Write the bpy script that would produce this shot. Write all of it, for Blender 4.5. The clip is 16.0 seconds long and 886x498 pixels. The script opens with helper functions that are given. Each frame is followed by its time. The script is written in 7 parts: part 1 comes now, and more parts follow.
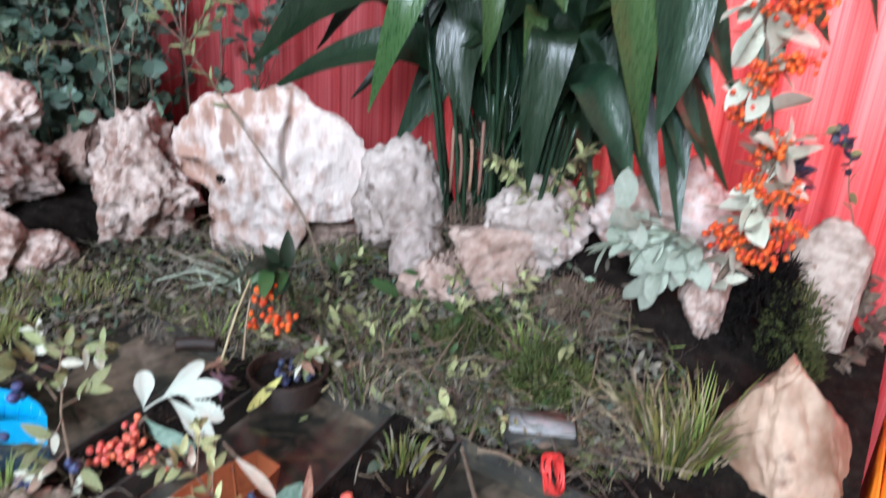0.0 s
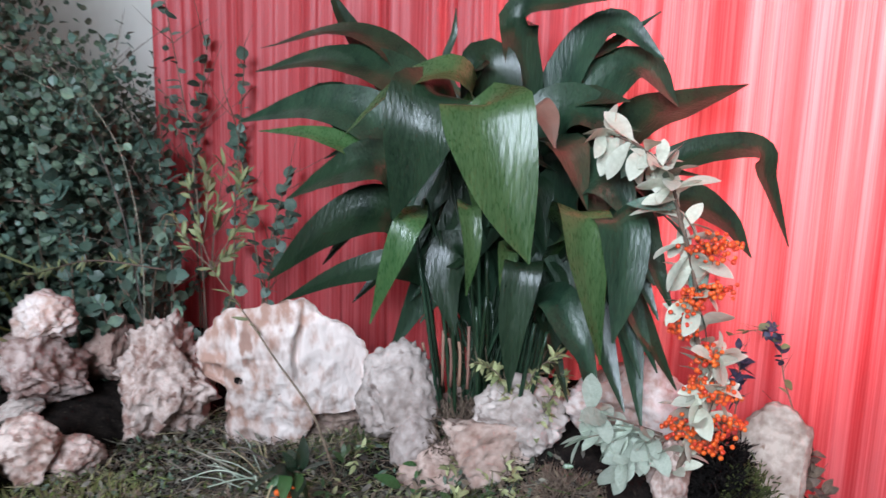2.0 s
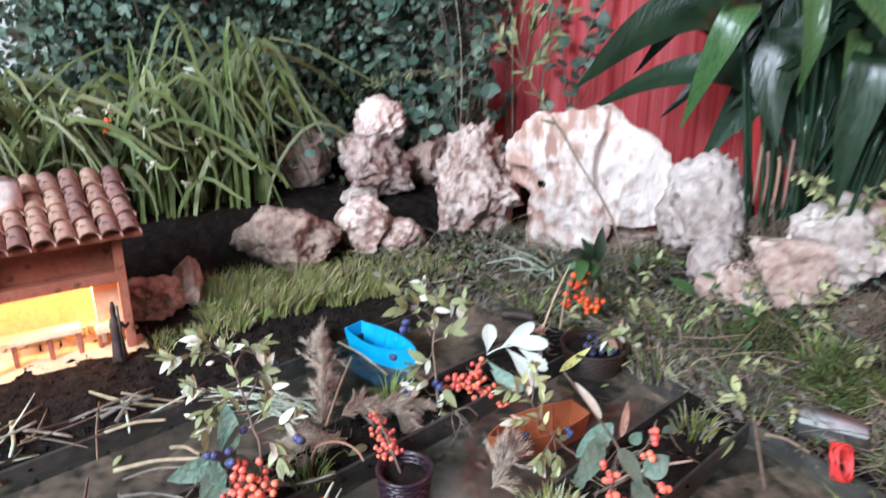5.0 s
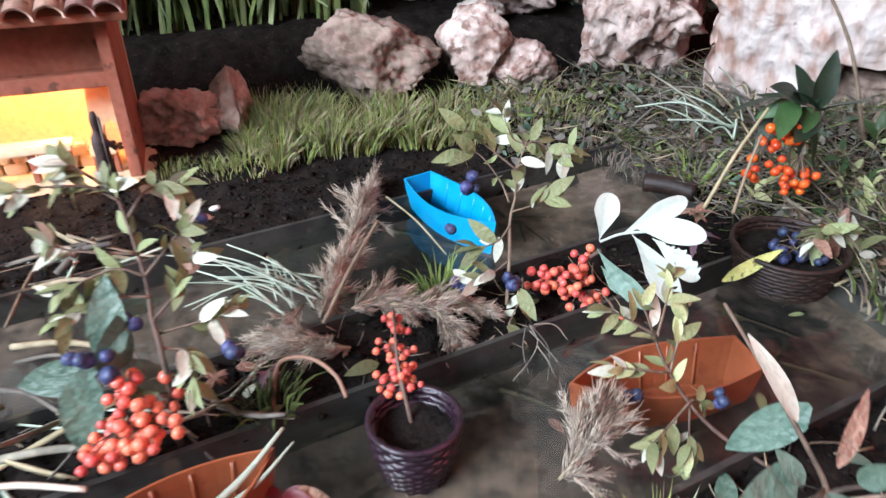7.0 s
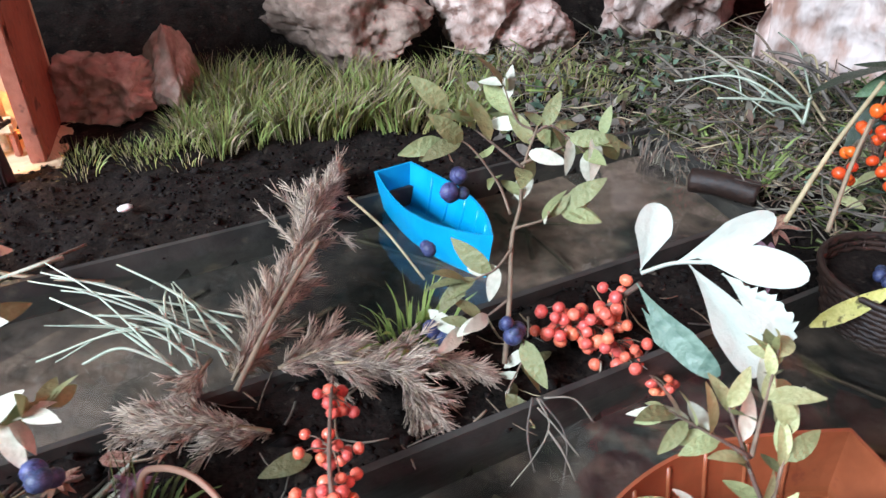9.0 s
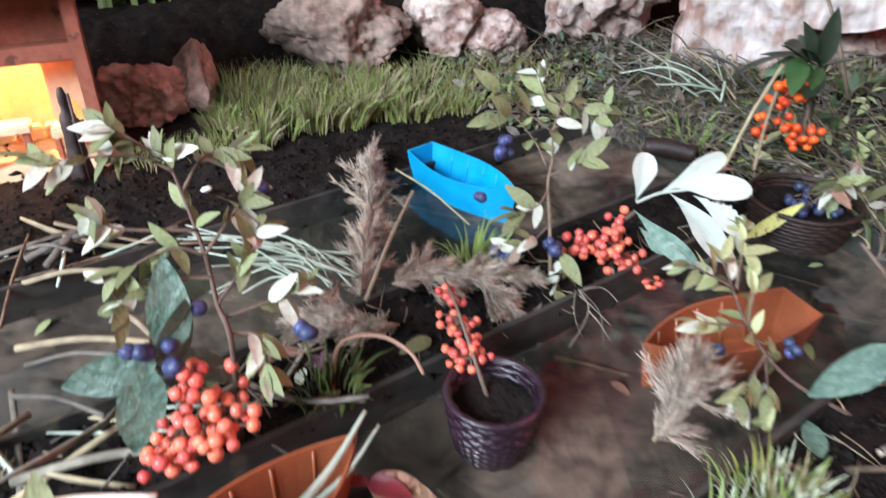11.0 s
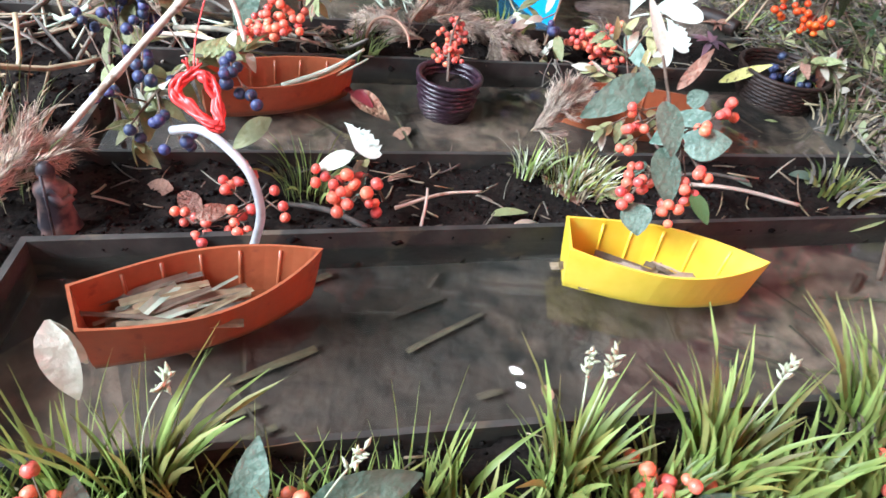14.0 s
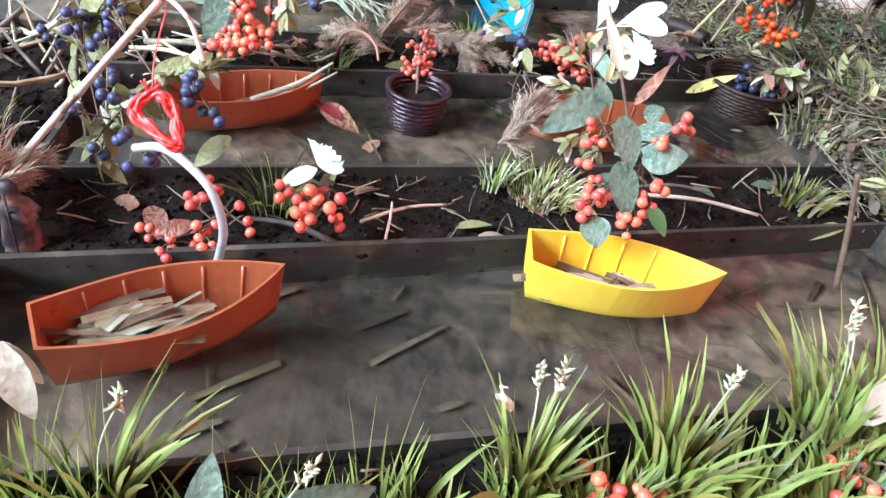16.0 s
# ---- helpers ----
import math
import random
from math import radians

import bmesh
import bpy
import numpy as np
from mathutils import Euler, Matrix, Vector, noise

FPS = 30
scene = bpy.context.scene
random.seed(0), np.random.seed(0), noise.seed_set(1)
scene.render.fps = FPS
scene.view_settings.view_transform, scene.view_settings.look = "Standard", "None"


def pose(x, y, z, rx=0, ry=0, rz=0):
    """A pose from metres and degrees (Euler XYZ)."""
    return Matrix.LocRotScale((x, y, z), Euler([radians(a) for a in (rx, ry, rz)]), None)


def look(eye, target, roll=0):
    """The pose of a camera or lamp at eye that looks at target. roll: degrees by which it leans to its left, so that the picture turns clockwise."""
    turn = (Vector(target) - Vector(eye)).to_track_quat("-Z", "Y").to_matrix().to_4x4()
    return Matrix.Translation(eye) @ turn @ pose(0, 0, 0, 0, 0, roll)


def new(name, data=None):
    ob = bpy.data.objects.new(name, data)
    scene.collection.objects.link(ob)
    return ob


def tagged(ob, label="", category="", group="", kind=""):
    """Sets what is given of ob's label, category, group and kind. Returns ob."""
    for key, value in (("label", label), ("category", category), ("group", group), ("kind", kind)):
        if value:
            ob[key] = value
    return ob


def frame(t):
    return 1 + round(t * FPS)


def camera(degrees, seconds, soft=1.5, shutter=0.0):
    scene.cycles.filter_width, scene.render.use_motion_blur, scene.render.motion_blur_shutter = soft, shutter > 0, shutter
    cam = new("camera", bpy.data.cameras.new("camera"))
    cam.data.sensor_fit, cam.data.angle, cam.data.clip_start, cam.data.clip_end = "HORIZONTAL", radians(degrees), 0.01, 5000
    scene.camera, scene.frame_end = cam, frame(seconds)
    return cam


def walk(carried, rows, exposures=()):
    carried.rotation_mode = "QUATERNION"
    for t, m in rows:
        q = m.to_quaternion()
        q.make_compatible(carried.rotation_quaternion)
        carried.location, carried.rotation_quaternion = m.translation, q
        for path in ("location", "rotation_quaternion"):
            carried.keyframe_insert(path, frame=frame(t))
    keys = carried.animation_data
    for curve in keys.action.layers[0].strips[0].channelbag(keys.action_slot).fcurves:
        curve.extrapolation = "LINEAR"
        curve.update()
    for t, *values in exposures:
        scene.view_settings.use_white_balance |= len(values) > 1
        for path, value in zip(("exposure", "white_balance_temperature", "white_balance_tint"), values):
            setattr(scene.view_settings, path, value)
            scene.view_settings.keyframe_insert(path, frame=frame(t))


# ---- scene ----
cam = camera(64.7, 16.0, 1.5, 0.5)
PATH = [
    (0, (-0.051, -0.127, 0.432), (1.517, 0.896, -0.271), 3.7),
    (0.5, (-0.052, -0.131, 0.482), (1.599, 0.887, -0.005), 3.6),
    (1, (-0.061, -0.142, 0.512), (1.623, 0.875, 0.151), 3.5),
    (1.5, (-0.092, -0.159, 0.54), (1.618, 0.823, 0.206), 3.2),
    (2, (-0.155, -0.184, 0.557), (1.507, 0.881, 0.236), 1.7),
    (2.5, (-0.187, -0.226, 0.566), (1.438, 0.898, 0.254), 0.5),
    (3, (-0.21, -0.275, 0.578), (1.323, 0.979, 0.296), -0.8),
    (3.5, (-0.239, -0.271, 0.584), (1.117, 1.185, 0.379), -1.6),
    (4, (-0.283, -0.276, 0.551), (0.957, 1.271, 0.283), -0.5),
    (4.5, (-0.241, -0.269, 0.497), (0.906, 1.286, -0.021), 0.5),
    (5, (-0.192, -0.198, 0.454), (0.841, 1.372, -0.229), 0.4),
    (5.2, (-0.17, -0.176, 0.439), (0.801, 1.4, -0.318), -0.2),
    (7.3, (0.046, 0.047, 0.292), (0.563, 1.676, -0.746), 0.3),
    (7.5, (0.069, 0.072, 0.281), (0.577, 1.701, -0.763), 0.9),
    (8, (0.098, 0.127, 0.262), (0.528, 1.748, -0.828), 0.5),
    (8.2, (0.105, 0.139, 0.253), (0.513, 1.762, -0.842), -0.4),
    (10.3, (-0.037, 0.147, 0.259), (0.687, 1.705, -0.766), 1.4),
    (10.5, (-0.052, 0.124, 0.274), (0.666, 1.691, -0.74), 1.4),
    (11, (-0.065, 0.056, 0.289), (0.7, 1.567, -0.775), 1.1),
    (11.5, (-0.058, -0.015, 0.285), (0.521, 1.539, -0.833), 0.6),
    (12, (-0.015, -0.106, 0.272), (0.293, 1.494, -0.889), 0.2),
    (12.5, (0.006, -0.143, 0.237), (0.246, 1.419, -0.989), 2.7),
    (13, (0.018, -0.194, 0.23), (0.227, 1.342, -1.034), 5.7),
    (13.5, (0.023, -0.238, 0.261), (0.226, 1.278, -1.027), 7.0),
    (14, (0.023, -0.242, 0.284), (0.267, 1.276, -0.995), 10.5),
    (14.5, (0.028, -0.243, 0.292), (0.323, 1.264, -0.99), 11.6),
    (15, (0.027, -0.242, 0.297), (0.317, 1.27, -0.979), 11.6),
    (15.5, (0.038, -0.246, 0.297), (0.331, 1.271, -0.973), 11.2),
    (16, (0.037, -0.244, 0.295), (0.313, 1.279, -0.972), 10.8),
]
walk(cam, [(t, look(eye, target, roll)) for t, eye, target, roll in PATH], [(0.0, 0.34), (1.0, 0.20), (2.5, 0.02), (3.5, 0.2), (4.2, 0.42), (5.2, 0.54), (8.0, 0.58), (11.0, 0.48), (12.5, 0.84), (16.0, 1.04)])

# ---- light ----
world = bpy.data.worlds.new("world")
scene.world = world
world.use_nodes = True
world.node_tree.nodes["Background"].inputs[0].default_value = (0.68, 0.80, 1.0, 1)
world.node_tree.nodes["Background"].inputs[1].default_value = 0.1


def area_lamp(name, eye, target, sx, sy, watts, colour):
    data = bpy.data.lights.new(name, "AREA")
    data.shape, data.size, data.size_y, data.energy, data.color = "RECTANGLE", sx, sy, watts, colour
    ob = new(name, data)
    ob.matrix_world = look(eye, target)
    return ob


WINDOW_W, CURTAIN_W, CEILING_W, HOUSE_W = 170.0, 38.0, 1.0, 0.55
area_lamp("window_light", (-2.0, -0.50, 1.48), (0.5, 0.3, 0.1), 1.55, 0.9, WINDOW_W, (0.725, 0.845, 1.0))
area_lamp("curtain_window_light", (1.3, -0.35, 0.95), (0.4, -0.1, 0.5), 0.9, 1.1, CURTAIN_W, (1.0, 0.97, 0.95))
area_lamp("ceiling_lamp_light", (0.78, 1.757, 2.17), (0.78, 1.7, 0.0), 0.045, 0.075, CEILING_W, (0.93, 0.96, 1.0))


# ---- small tools ----
def thing(name, label, category, place=(0, 0, 0), turn=0.0, group="", kind=""):
    ob = new(name)
    ob.empty_display_size = 0.02
    ob.matrix_world = pose(*place, 0, 0, turn)
    return tagged(ob, label, category, group, kind)


def mesh_of(bm, material, smooth=True):
    me = bpy.data.meshes.new("mesh")
    bm.to_mesh(me)
    bm.free()
    for m in material if isinstance(material, (list, tuple)) else [material]:
        me.materials.append(m)
    if smooth:
        me.polygons.foreach_set("use_smooth", [True] * len(me.polygons))
    return me


def part(name, bm, material, parent, label="", smooth=True):
    """One mesh object under a thing, in the thing's own coordinates."""
    me = bm if isinstance(bm, bpy.types.Mesh) else mesh_of(bm, material, smooth)
    ob = new(name, me)
    ob.parent = parent
    return tagged(ob, label)


def solid(name, bm, material, label, category, kind="", smooth=True, group="", m=None):
    """One mesh that is a thing by itself."""
    ob = new(name, mesh_of(bm, material, smooth))
    if m is not None:
        ob.matrix_world = m
    return tagged(ob, label, category, group, kind)


def box_bm(bm, x0, x1, y0, y1, z0, z1, bevel=0.0):
    r = bmesh.ops.create_cube(bm, size=1.0)["verts"]
    for v in r:
        v.co = Vector((x0 + (v.co.x + 0.5) * (x1 - x0), y0 + (v.co.y + 0.5) * (y1 - y0), z0 + (v.co.z + 0.5) * (z1 - z0)))
    if bevel:
        edges = list({e for v in r for e in v.link_edges})
        bmesh.ops.bevel(bm, geom=edges, offset=bevel, segments=2, affect="EDGES")
    return bm


def tube_bm(bm, pts, radii, sides=6, caps=True):
    """A tapered tube through points."""
    pts = [Vector(p) for p in pts]
    if not isinstance(radii, (list, tuple)):
        radii = [radii] * len(pts)
    rings, side = [], None
    for i, p in enumerate(pts):
        d = (pts[min(i + 1, len(pts) - 1)] - pts[max(i - 1, 0)]).normalized()
        if side is None:
            side = d.cross(Vector((0.31, 0.21, 0.93))).normalized()
        side = (side - d * side.dot(d)).normalized()
        up = d.cross(side)
        rings.append([bm.verts.new(p + radii[i] * (math.cos(a) * side + math.sin(a) * up)) for a in (2 * math.pi * k / sides for k in range(sides))])
    for a, b in zip(rings, rings[1:]):
        for k in range(sides):
            bm.faces.new((a[k], a[(k + 1) % sides], b[(k + 1) % sides], b[k]))
    if caps:
        bm.faces.new(rings[0][::-1])
        bm.faces.new(rings[-1])
    return bm


def curve_pts(pts, n):
    """Points on a smooth curve through the given ones."""
    p = [Vector(q) for q in pts]
    p = [2 * p[0] - p[1]] + p + [2 * p[-1] - p[-2]]
    out = []
    for i in range(1, len(p) - 2):
        for k in range(n):
            t = k / n
            a, b, c, d = p[i - 1 : i + 3]
            out.append(0.5 * ((2 * b) + (c - a) * t + (2 * a - 5 * b + 4 * c - d) * t * t + (3 * b - a - 3 * c + d) * t**3))
    return out + [p[-2]]


def ribbon_bm(bm, pts, widths, face=None, fold=0.15, twist=0.0, across=4):
    """A leaf blade along points; widths are half widths, fold lifts its rims, face is the way its upper side looks."""
    pts = [Vector(p) for p in pts]
    rows = []
    n = len(pts)
    for i, p in enumerate(pts):
        d = (pts[min(i + 1, n - 1)] - pts[max(i - 1, 0)]).normalized()
        f = Vector(face) if face is not None else Vector((0, 0, 1))
        side = d.cross(f)
        if side.length < 0.05:
            side = d.cross(Vector((0.6, 0.3, 0.2)))
        side.normalize()
        if twist:
            side = Matrix.Rotation(twist * i / n, 3, d) @ side
        up = side.cross(d)
        row = []
        for k in range(across + 1):
            s = 2 * k / across - 1
            row.append(bm.verts.new(p + side * widths[i] * s + up * widths[i] * fold * abs(s)))
        rows.append(row)
    for a, b in zip(rows, rows[1:]):
        for k in range(across):
            bm.faces.new((a[k], a[k + 1], b[k + 1], b[k]))
    return bm


# ---- materials ----
def material(name, low, high, scale=8.0, rough=0.6, fine=6.0, speck=0.0, speck_colour=(0, 0, 0), bump=0.3, bump_scale=3.0, metal=0.0,
             translucent=0.0, vary=0.0, stretch=(1, 1, 1), coat=0.0, rough_vary=0.15, contrast=(0.35, 0.65)):
    """Two colours mixed by coarse and fine grain, with specks, bump and a shade that differs from piece to piece."""
    m = bpy.data.materials.new(name)
    m.use_nodes = True
    t = m.node_tree
    b = t.nodes["Principled BSDF"]
    link = t.links.new
    tc = t.nodes.new("ShaderNodeTexCoord")
    mp = t.nodes.new("ShaderNodeMapping")
    mp.inputs["Scale"].default_value = stretch
    link(tc.outputs["Object"], mp.inputs["Vector"])

    def grain(s, detail=4.0):
        n = t.nodes.new("ShaderNodeTexNoise")
        n.inputs["Scale"].default_value, n.inputs["Detail"].default_value = s, detail
        link(mp.outputs["Vector"], n.inputs["Vector"])
        return n.outputs["Fac"]

    def mix(fac, a, c):
        x = t.nodes.new("ShaderNodeMix")
        x.data_type = "RGBA"
        for sock, v in ((x.inputs[0], fac), (x.inputs[6], a), (x.inputs[7], c)):
            if isinstance(v, bpy.types.NodeSocket):
                link(v, sock)
            elif isinstance(v, tuple):
                sock.default_value = (*v, 1)
            else:
                sock.default_value = v
        return x.outputs[2]

    def ramp(fac, lo, hi):
        r = t.nodes.new("ShaderNodeMapRange")
        r.inputs[1].default_value, r.inputs[2].default_value = lo, hi
        link(fac, r.inputs[0])
        return r.outputs[0]

    coarse, thin = grain(scale), grain(scale * fine, 6.0)
    add = t.nodes.new("ShaderNodeMath")
    add.operation = "MULTIPLY_ADD"
    link(thin, add.inputs[0])
    add.inputs[1].default_value = 0.45
    half = t.nodes.new("ShaderNodeMath")
    half.operation = "MULTIPLY"
    link(coarse, half.inputs[0])
    half.inputs[1].default_value = 0.55
    link(half.outputs[0], add.inputs[2])
    colour = mix(ramp(add.outputs[0], *contrast), low, high)
    if speck:
        colour = mix(ramp(grain(scale * 2.3), 0.66 - speck * 0.2, 0.72 - speck * 0.2), colour, speck_colour)
    if vary:
        info = t.nodes.new("ShaderNodeObjectInfo")
        geo = t.nodes.new("ShaderNodeNewGeometry")
        both = t.nodes.new("ShaderNodeMath")
        both.operation = "ADD"
        link(info.outputs["Random"], both.inputs[0])
        link(geo.outputs["Random Per Island"], both.inputs[1])
        wrap = t.nodes.new("ShaderNodeMath")
        wrap.operation = "FRACT"
        link(both.outputs[0], wrap.inputs[0])
        hsv = t.nodes.new("ShaderNodeHueSaturation")
        r = t.nodes.new("ShaderNodeMapRange")
        r.inputs[3].default_value, r.inputs[4].default_value = 1 - vary, 1 + vary
        link(wrap.outputs[0], r.inputs[0])
        link(r.outputs[0], hsv.inputs["Value"])
        h = t.nodes.new("ShaderNodeMapRange")
        h.inputs[3].default_value, h.inputs[4].default_value = 0.5 - vary * 0.05, 0.5 + vary * 0.05
        link(wrap.outputs[0], h.inputs[0])
        link(h.outputs[0], hsv.inputs["Hue"])
        link(colour, hsv.inputs["Color"])
        colour = hsv.outputs["Color"]
    link(colour, b.inputs["Base Color"])
    rr = t.nodes.new("ShaderNodeMapRange")
    rr.inputs[3].default_value, rr.inputs[4].default_value = max(0.02, rough - rough_vary), min(1.0, rough + rough_vary)
    link(thin, rr.inputs[0])
    link(rr.outputs[0], b.inputs["Roughness"])
    b.inputs["Metallic"].default_value = metal
    if coat:
        b.inputs["Coat Weight"].default_value = coat
        b.inputs["Coat Roughness"].default_value = 0.12
    if bump:
        bp = t.nodes.new("ShaderNodeBump")
        bp.inputs["Strength"].default_value = bump
        bp.inputs["Distance"].default_value = 0.3 / max(scale * bump_scale, 1)
        link(grain(scale * bump_scale, 8.0), bp.inputs["Height"])
        link(bp.outputs["Normal"], b.inputs["Normal"])
    if translucent:
        tr = t.nodes.new("ShaderNodeBsdfTranslucent")
        link(colour, tr.inputs["Color"])
        ms = t.nodes.new("ShaderNodeMixShader")
        ms.inputs[0].default_value = translucent
        link(b.outputs[0], ms.inputs[1])
        link(tr.outputs[0], ms.inputs[2])
        link(ms.outputs[0], t.nodes["Material Output"].inputs["Surface"])
    return m


SOIL = material("soil", (0.0035, 0.0028, 0.0026), (0.022, 0.0165, 0.014), 60, 0.95, 8, 0.22, (0.030, 0.024, 0.019), 1.0, 3)
SOIL.node_tree.nodes["Principled BSDF"].inputs["Specular IOR Level"].default_value = 0.08
CLOD = material("soil_clod", (0.0035, 0.0029, 0.0027), (0.018, 0.0145, 0.0135), 90, 0.95, 6, 0.2, (0.05, 0.038, 0.03), 1.0, 3, vary=0.5)
CLOD.node_tree.nodes["Principled BSDF"].inputs["Specular IOR Level"].default_value = 0.08
PINK_STONE = material("pink_stone", (0.23, 0.125, 0.10), (0.56, 0.44, 0.395), 16, 0.9, 5, 0.2, (0.20, 0.11, 0.09), 1.0, 3, vary=0.12, contrast=(0.40, 0.57))
PALE_STONE = material("pale_stone", (0.50, 0.325, 0.27), (0.72, 0.61, 0.57), 11, 0.9, 7, 0.0, (0.50, 0.29, 0.22), 0.55, 4, vary=0.05, contrast=(0.41, 0.53))
BROWN_STONE = material("brown_stone", (0.155, 0.102, 0.077), (0.39, 0.285, 0.23), 16, 0.9, 5, 0.2, (0.20, 0.13, 0.11), 1.0, 3, vary=0.1, contrast=(0.40, 0.57))
GREY_STONE = material("grey_stone", (0.25, 0.19, 0.165), (0.57, 0.485, 0.445), 14, 0.9, 6, 0.15, (0.22, 0.16, 0.14), 0.6, 3, vary=0.12)
RED_STONE = material("red_stone", (0.24, 0.135, 0.105), (0.55, 0.42, 0.365), 14, 0.9, 5, 0.15, (0.16, 0.09, 0.075), 0.7, 3, vary=0.12)
DULL_STONE = material("dull_tan_stone", (0.29, 0.20, 0.16), (0.53, 0.42, 0.355), 18, 0.85, 5, 0.15, (0.25, 0.15, 0.11), 0.5, 4, contrast=(0.40, 0.58))
BOULDER_STONE = material("pinkish_boulder_stone", (0.42, 0.245, 0.19), (0.74, 0.63, 0.585), 13, 0.9, 6, 0.12, (0.36, 0.21, 0.165), 1.0, 3, stretch=(1, 1, 0.38), contrast=(0.42, 0.56))
TAN_STONE = material("tan_stone", (0.21, 0.105, 0.062), (0.53, 0.365, 0.265), 7, 0.6, 5, 0.2, (0.17, 0.085, 0.055), 0.4, 6, contrast=(0.36, 0.60))
# pale and deep red streaks add the look of lit and shaded folds
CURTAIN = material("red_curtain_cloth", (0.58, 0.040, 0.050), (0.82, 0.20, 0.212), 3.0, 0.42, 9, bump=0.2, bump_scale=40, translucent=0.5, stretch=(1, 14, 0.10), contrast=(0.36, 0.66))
# for the unseen ceiling and walls, dim so they throw back little fill light
DIM_PAINT = material("low_bounce_beige_paint", (0.16, 0.14, 0.125), (0.21, 0.19, 0.165), 2.0, 0.9, 9, bump=0.1, bump_scale=20)
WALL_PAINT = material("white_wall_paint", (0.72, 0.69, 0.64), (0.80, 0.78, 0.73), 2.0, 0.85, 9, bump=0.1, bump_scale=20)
FLOOR_TILE = material("grey_floor", (0.25, 0.23, 0.21), (0.36, 0.34, 0.32), 3.0, 0.6, 9, bump=0.1)
TROUGH = material("grey_plastic_trough", (0.022, 0.021, 0.020), (0.062, 0.058, 0.052), 14, 0.42, 5, 0.3, (0.09, 0.075, 0.055), 0.25, 6)
TROUGH.node_tree.nodes["Principled BSDF"].inputs["Specular IOR Level"].default_value = 0.25
SODDEN = material("sodden_blade", (0.022, 0.017, 0.010), (0.085, 0.066, 0.040), 30, 0.8, 5, bump=0.2, vary=0.5)
SILT = material("silty_trough_bottom", (0.005, 0.004, 0.003), (0.235, 0.165, 0.125), 4, 0.8, 16, 0.25, (0.012, 0.009, 0.007), 0.6, 6, contrast=(0.38, 0.62))


def patchy(m, scale, low):
    """Angular lighter and darker fields over a material's colour."""
    t = m.node_tree
    b = t.nodes["Principled BSDF"]
    source = b.inputs["Base Color"].links[0].from_socket
    vor = t.nodes.new("ShaderNodeTexVoronoi")
    vor.inputs["Scale"].default_value = scale
    co = t.nodes.new("ShaderNodeTexCoord")
    t.links.new(co.outputs["Object"], vor.inputs["Vector"])
    span = t.nodes.new("ShaderNodeMapRange")
    span.inputs[3].default_value, span.inputs[4].default_value = low, 1.0
    t.links.new(vor.outputs["Color"], span.inputs[0])
    hsv = t.nodes.new("ShaderNodeHueSaturation")
    t.links.new(span.outputs[0], hsv.inputs["Value"])
    t.links.new(source, hsv.inputs["Color"])
    t.links.new(hsv.outputs["Color"], b.inputs["Base Color"])


# these fields stand for plants and curtain mirrored in the water, besides real stains
patchy(SILT, 9.0, 0.05)
ORANGE = material("orange_plastic", (0.225, 0.060, 0.024), (0.315, 0.090, 0.037), 30, 0.40, 6, 0.15, (0.20, 0.05, 0.025), 0.06, 20, coat=0.08)
YELLOW = material("yellow_plastic", (0.74, 0.51, 0.035), (0.83, 0.62, 0.085), 12, 0.36, 6, bump=0.05, bump_scale=20, coat=0.1)
BLUE = material("turquoise_plastic", (0.0, 0.27, 0.55), (0.0, 0.36, 0.66), 12, 0.38, 6, bump=0.05, bump_scale=20, coat=0.1)
# plant light put into colour: DARK_LEAF for shaded blades, LIT_LEAF for lit, yellower ones
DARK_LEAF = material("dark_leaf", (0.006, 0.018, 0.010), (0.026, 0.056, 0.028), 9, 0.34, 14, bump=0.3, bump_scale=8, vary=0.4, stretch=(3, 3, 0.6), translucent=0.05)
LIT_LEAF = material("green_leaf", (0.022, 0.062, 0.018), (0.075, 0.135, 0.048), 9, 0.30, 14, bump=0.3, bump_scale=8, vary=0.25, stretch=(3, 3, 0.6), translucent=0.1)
CLAY = material("terracotta", (0.36, 0.165, 0.12), (0.64, 0.40, 0.33), 40, 0.85, 4, 0.3, (0.16, 0.07, 0.05), 0.6, 3, vary=0.3)
HOUSE_PAINT = material("russet_house_paint", (0.26, 0.075, 0.04), (0.40, 0.14, 0.085), 25, 0.8, 6, 0.2, (0.14, 0.05, 0.03), 0.4, 4)
PLASTER = material("cream_plaster", (0.62, 0.45, 0.27), (0.76, 0.60, 0.40), 25, 0.9, 6, bump=0.5)


def water_material():
    m = bpy.data.materials.new("still_water")
    m.use_nodes = True
    b = m.node_tree.nodes["Principled BSDF"]
    b.inputs["Base Color"].default_value = (0.78, 0.77, 0.68, 1)
    b.inputs["Roughness"].default_value = 0.02
    b.inputs["IOR"].default_value = 1.42
    b.inputs["Transmission Weight"].default_value = 1.0
    n = m.node_tree.nodes.new("ShaderNodeTexNoise")
    n.inputs["Scale"].default_value = 7
    bp = m.node_tree.nodes.new("ShaderNodeBump")
    bp.inputs["Strength"].default_value, bp.inputs["Distance"].default_value = 0.05, 0.02
    m.node_tree.links.new(n.outputs["Fac"], bp.inputs["Height"])
    m.node_tree.links.new(bp.outputs["Normal"], b.inputs["Normal"])
    return m


WATER = water_material()

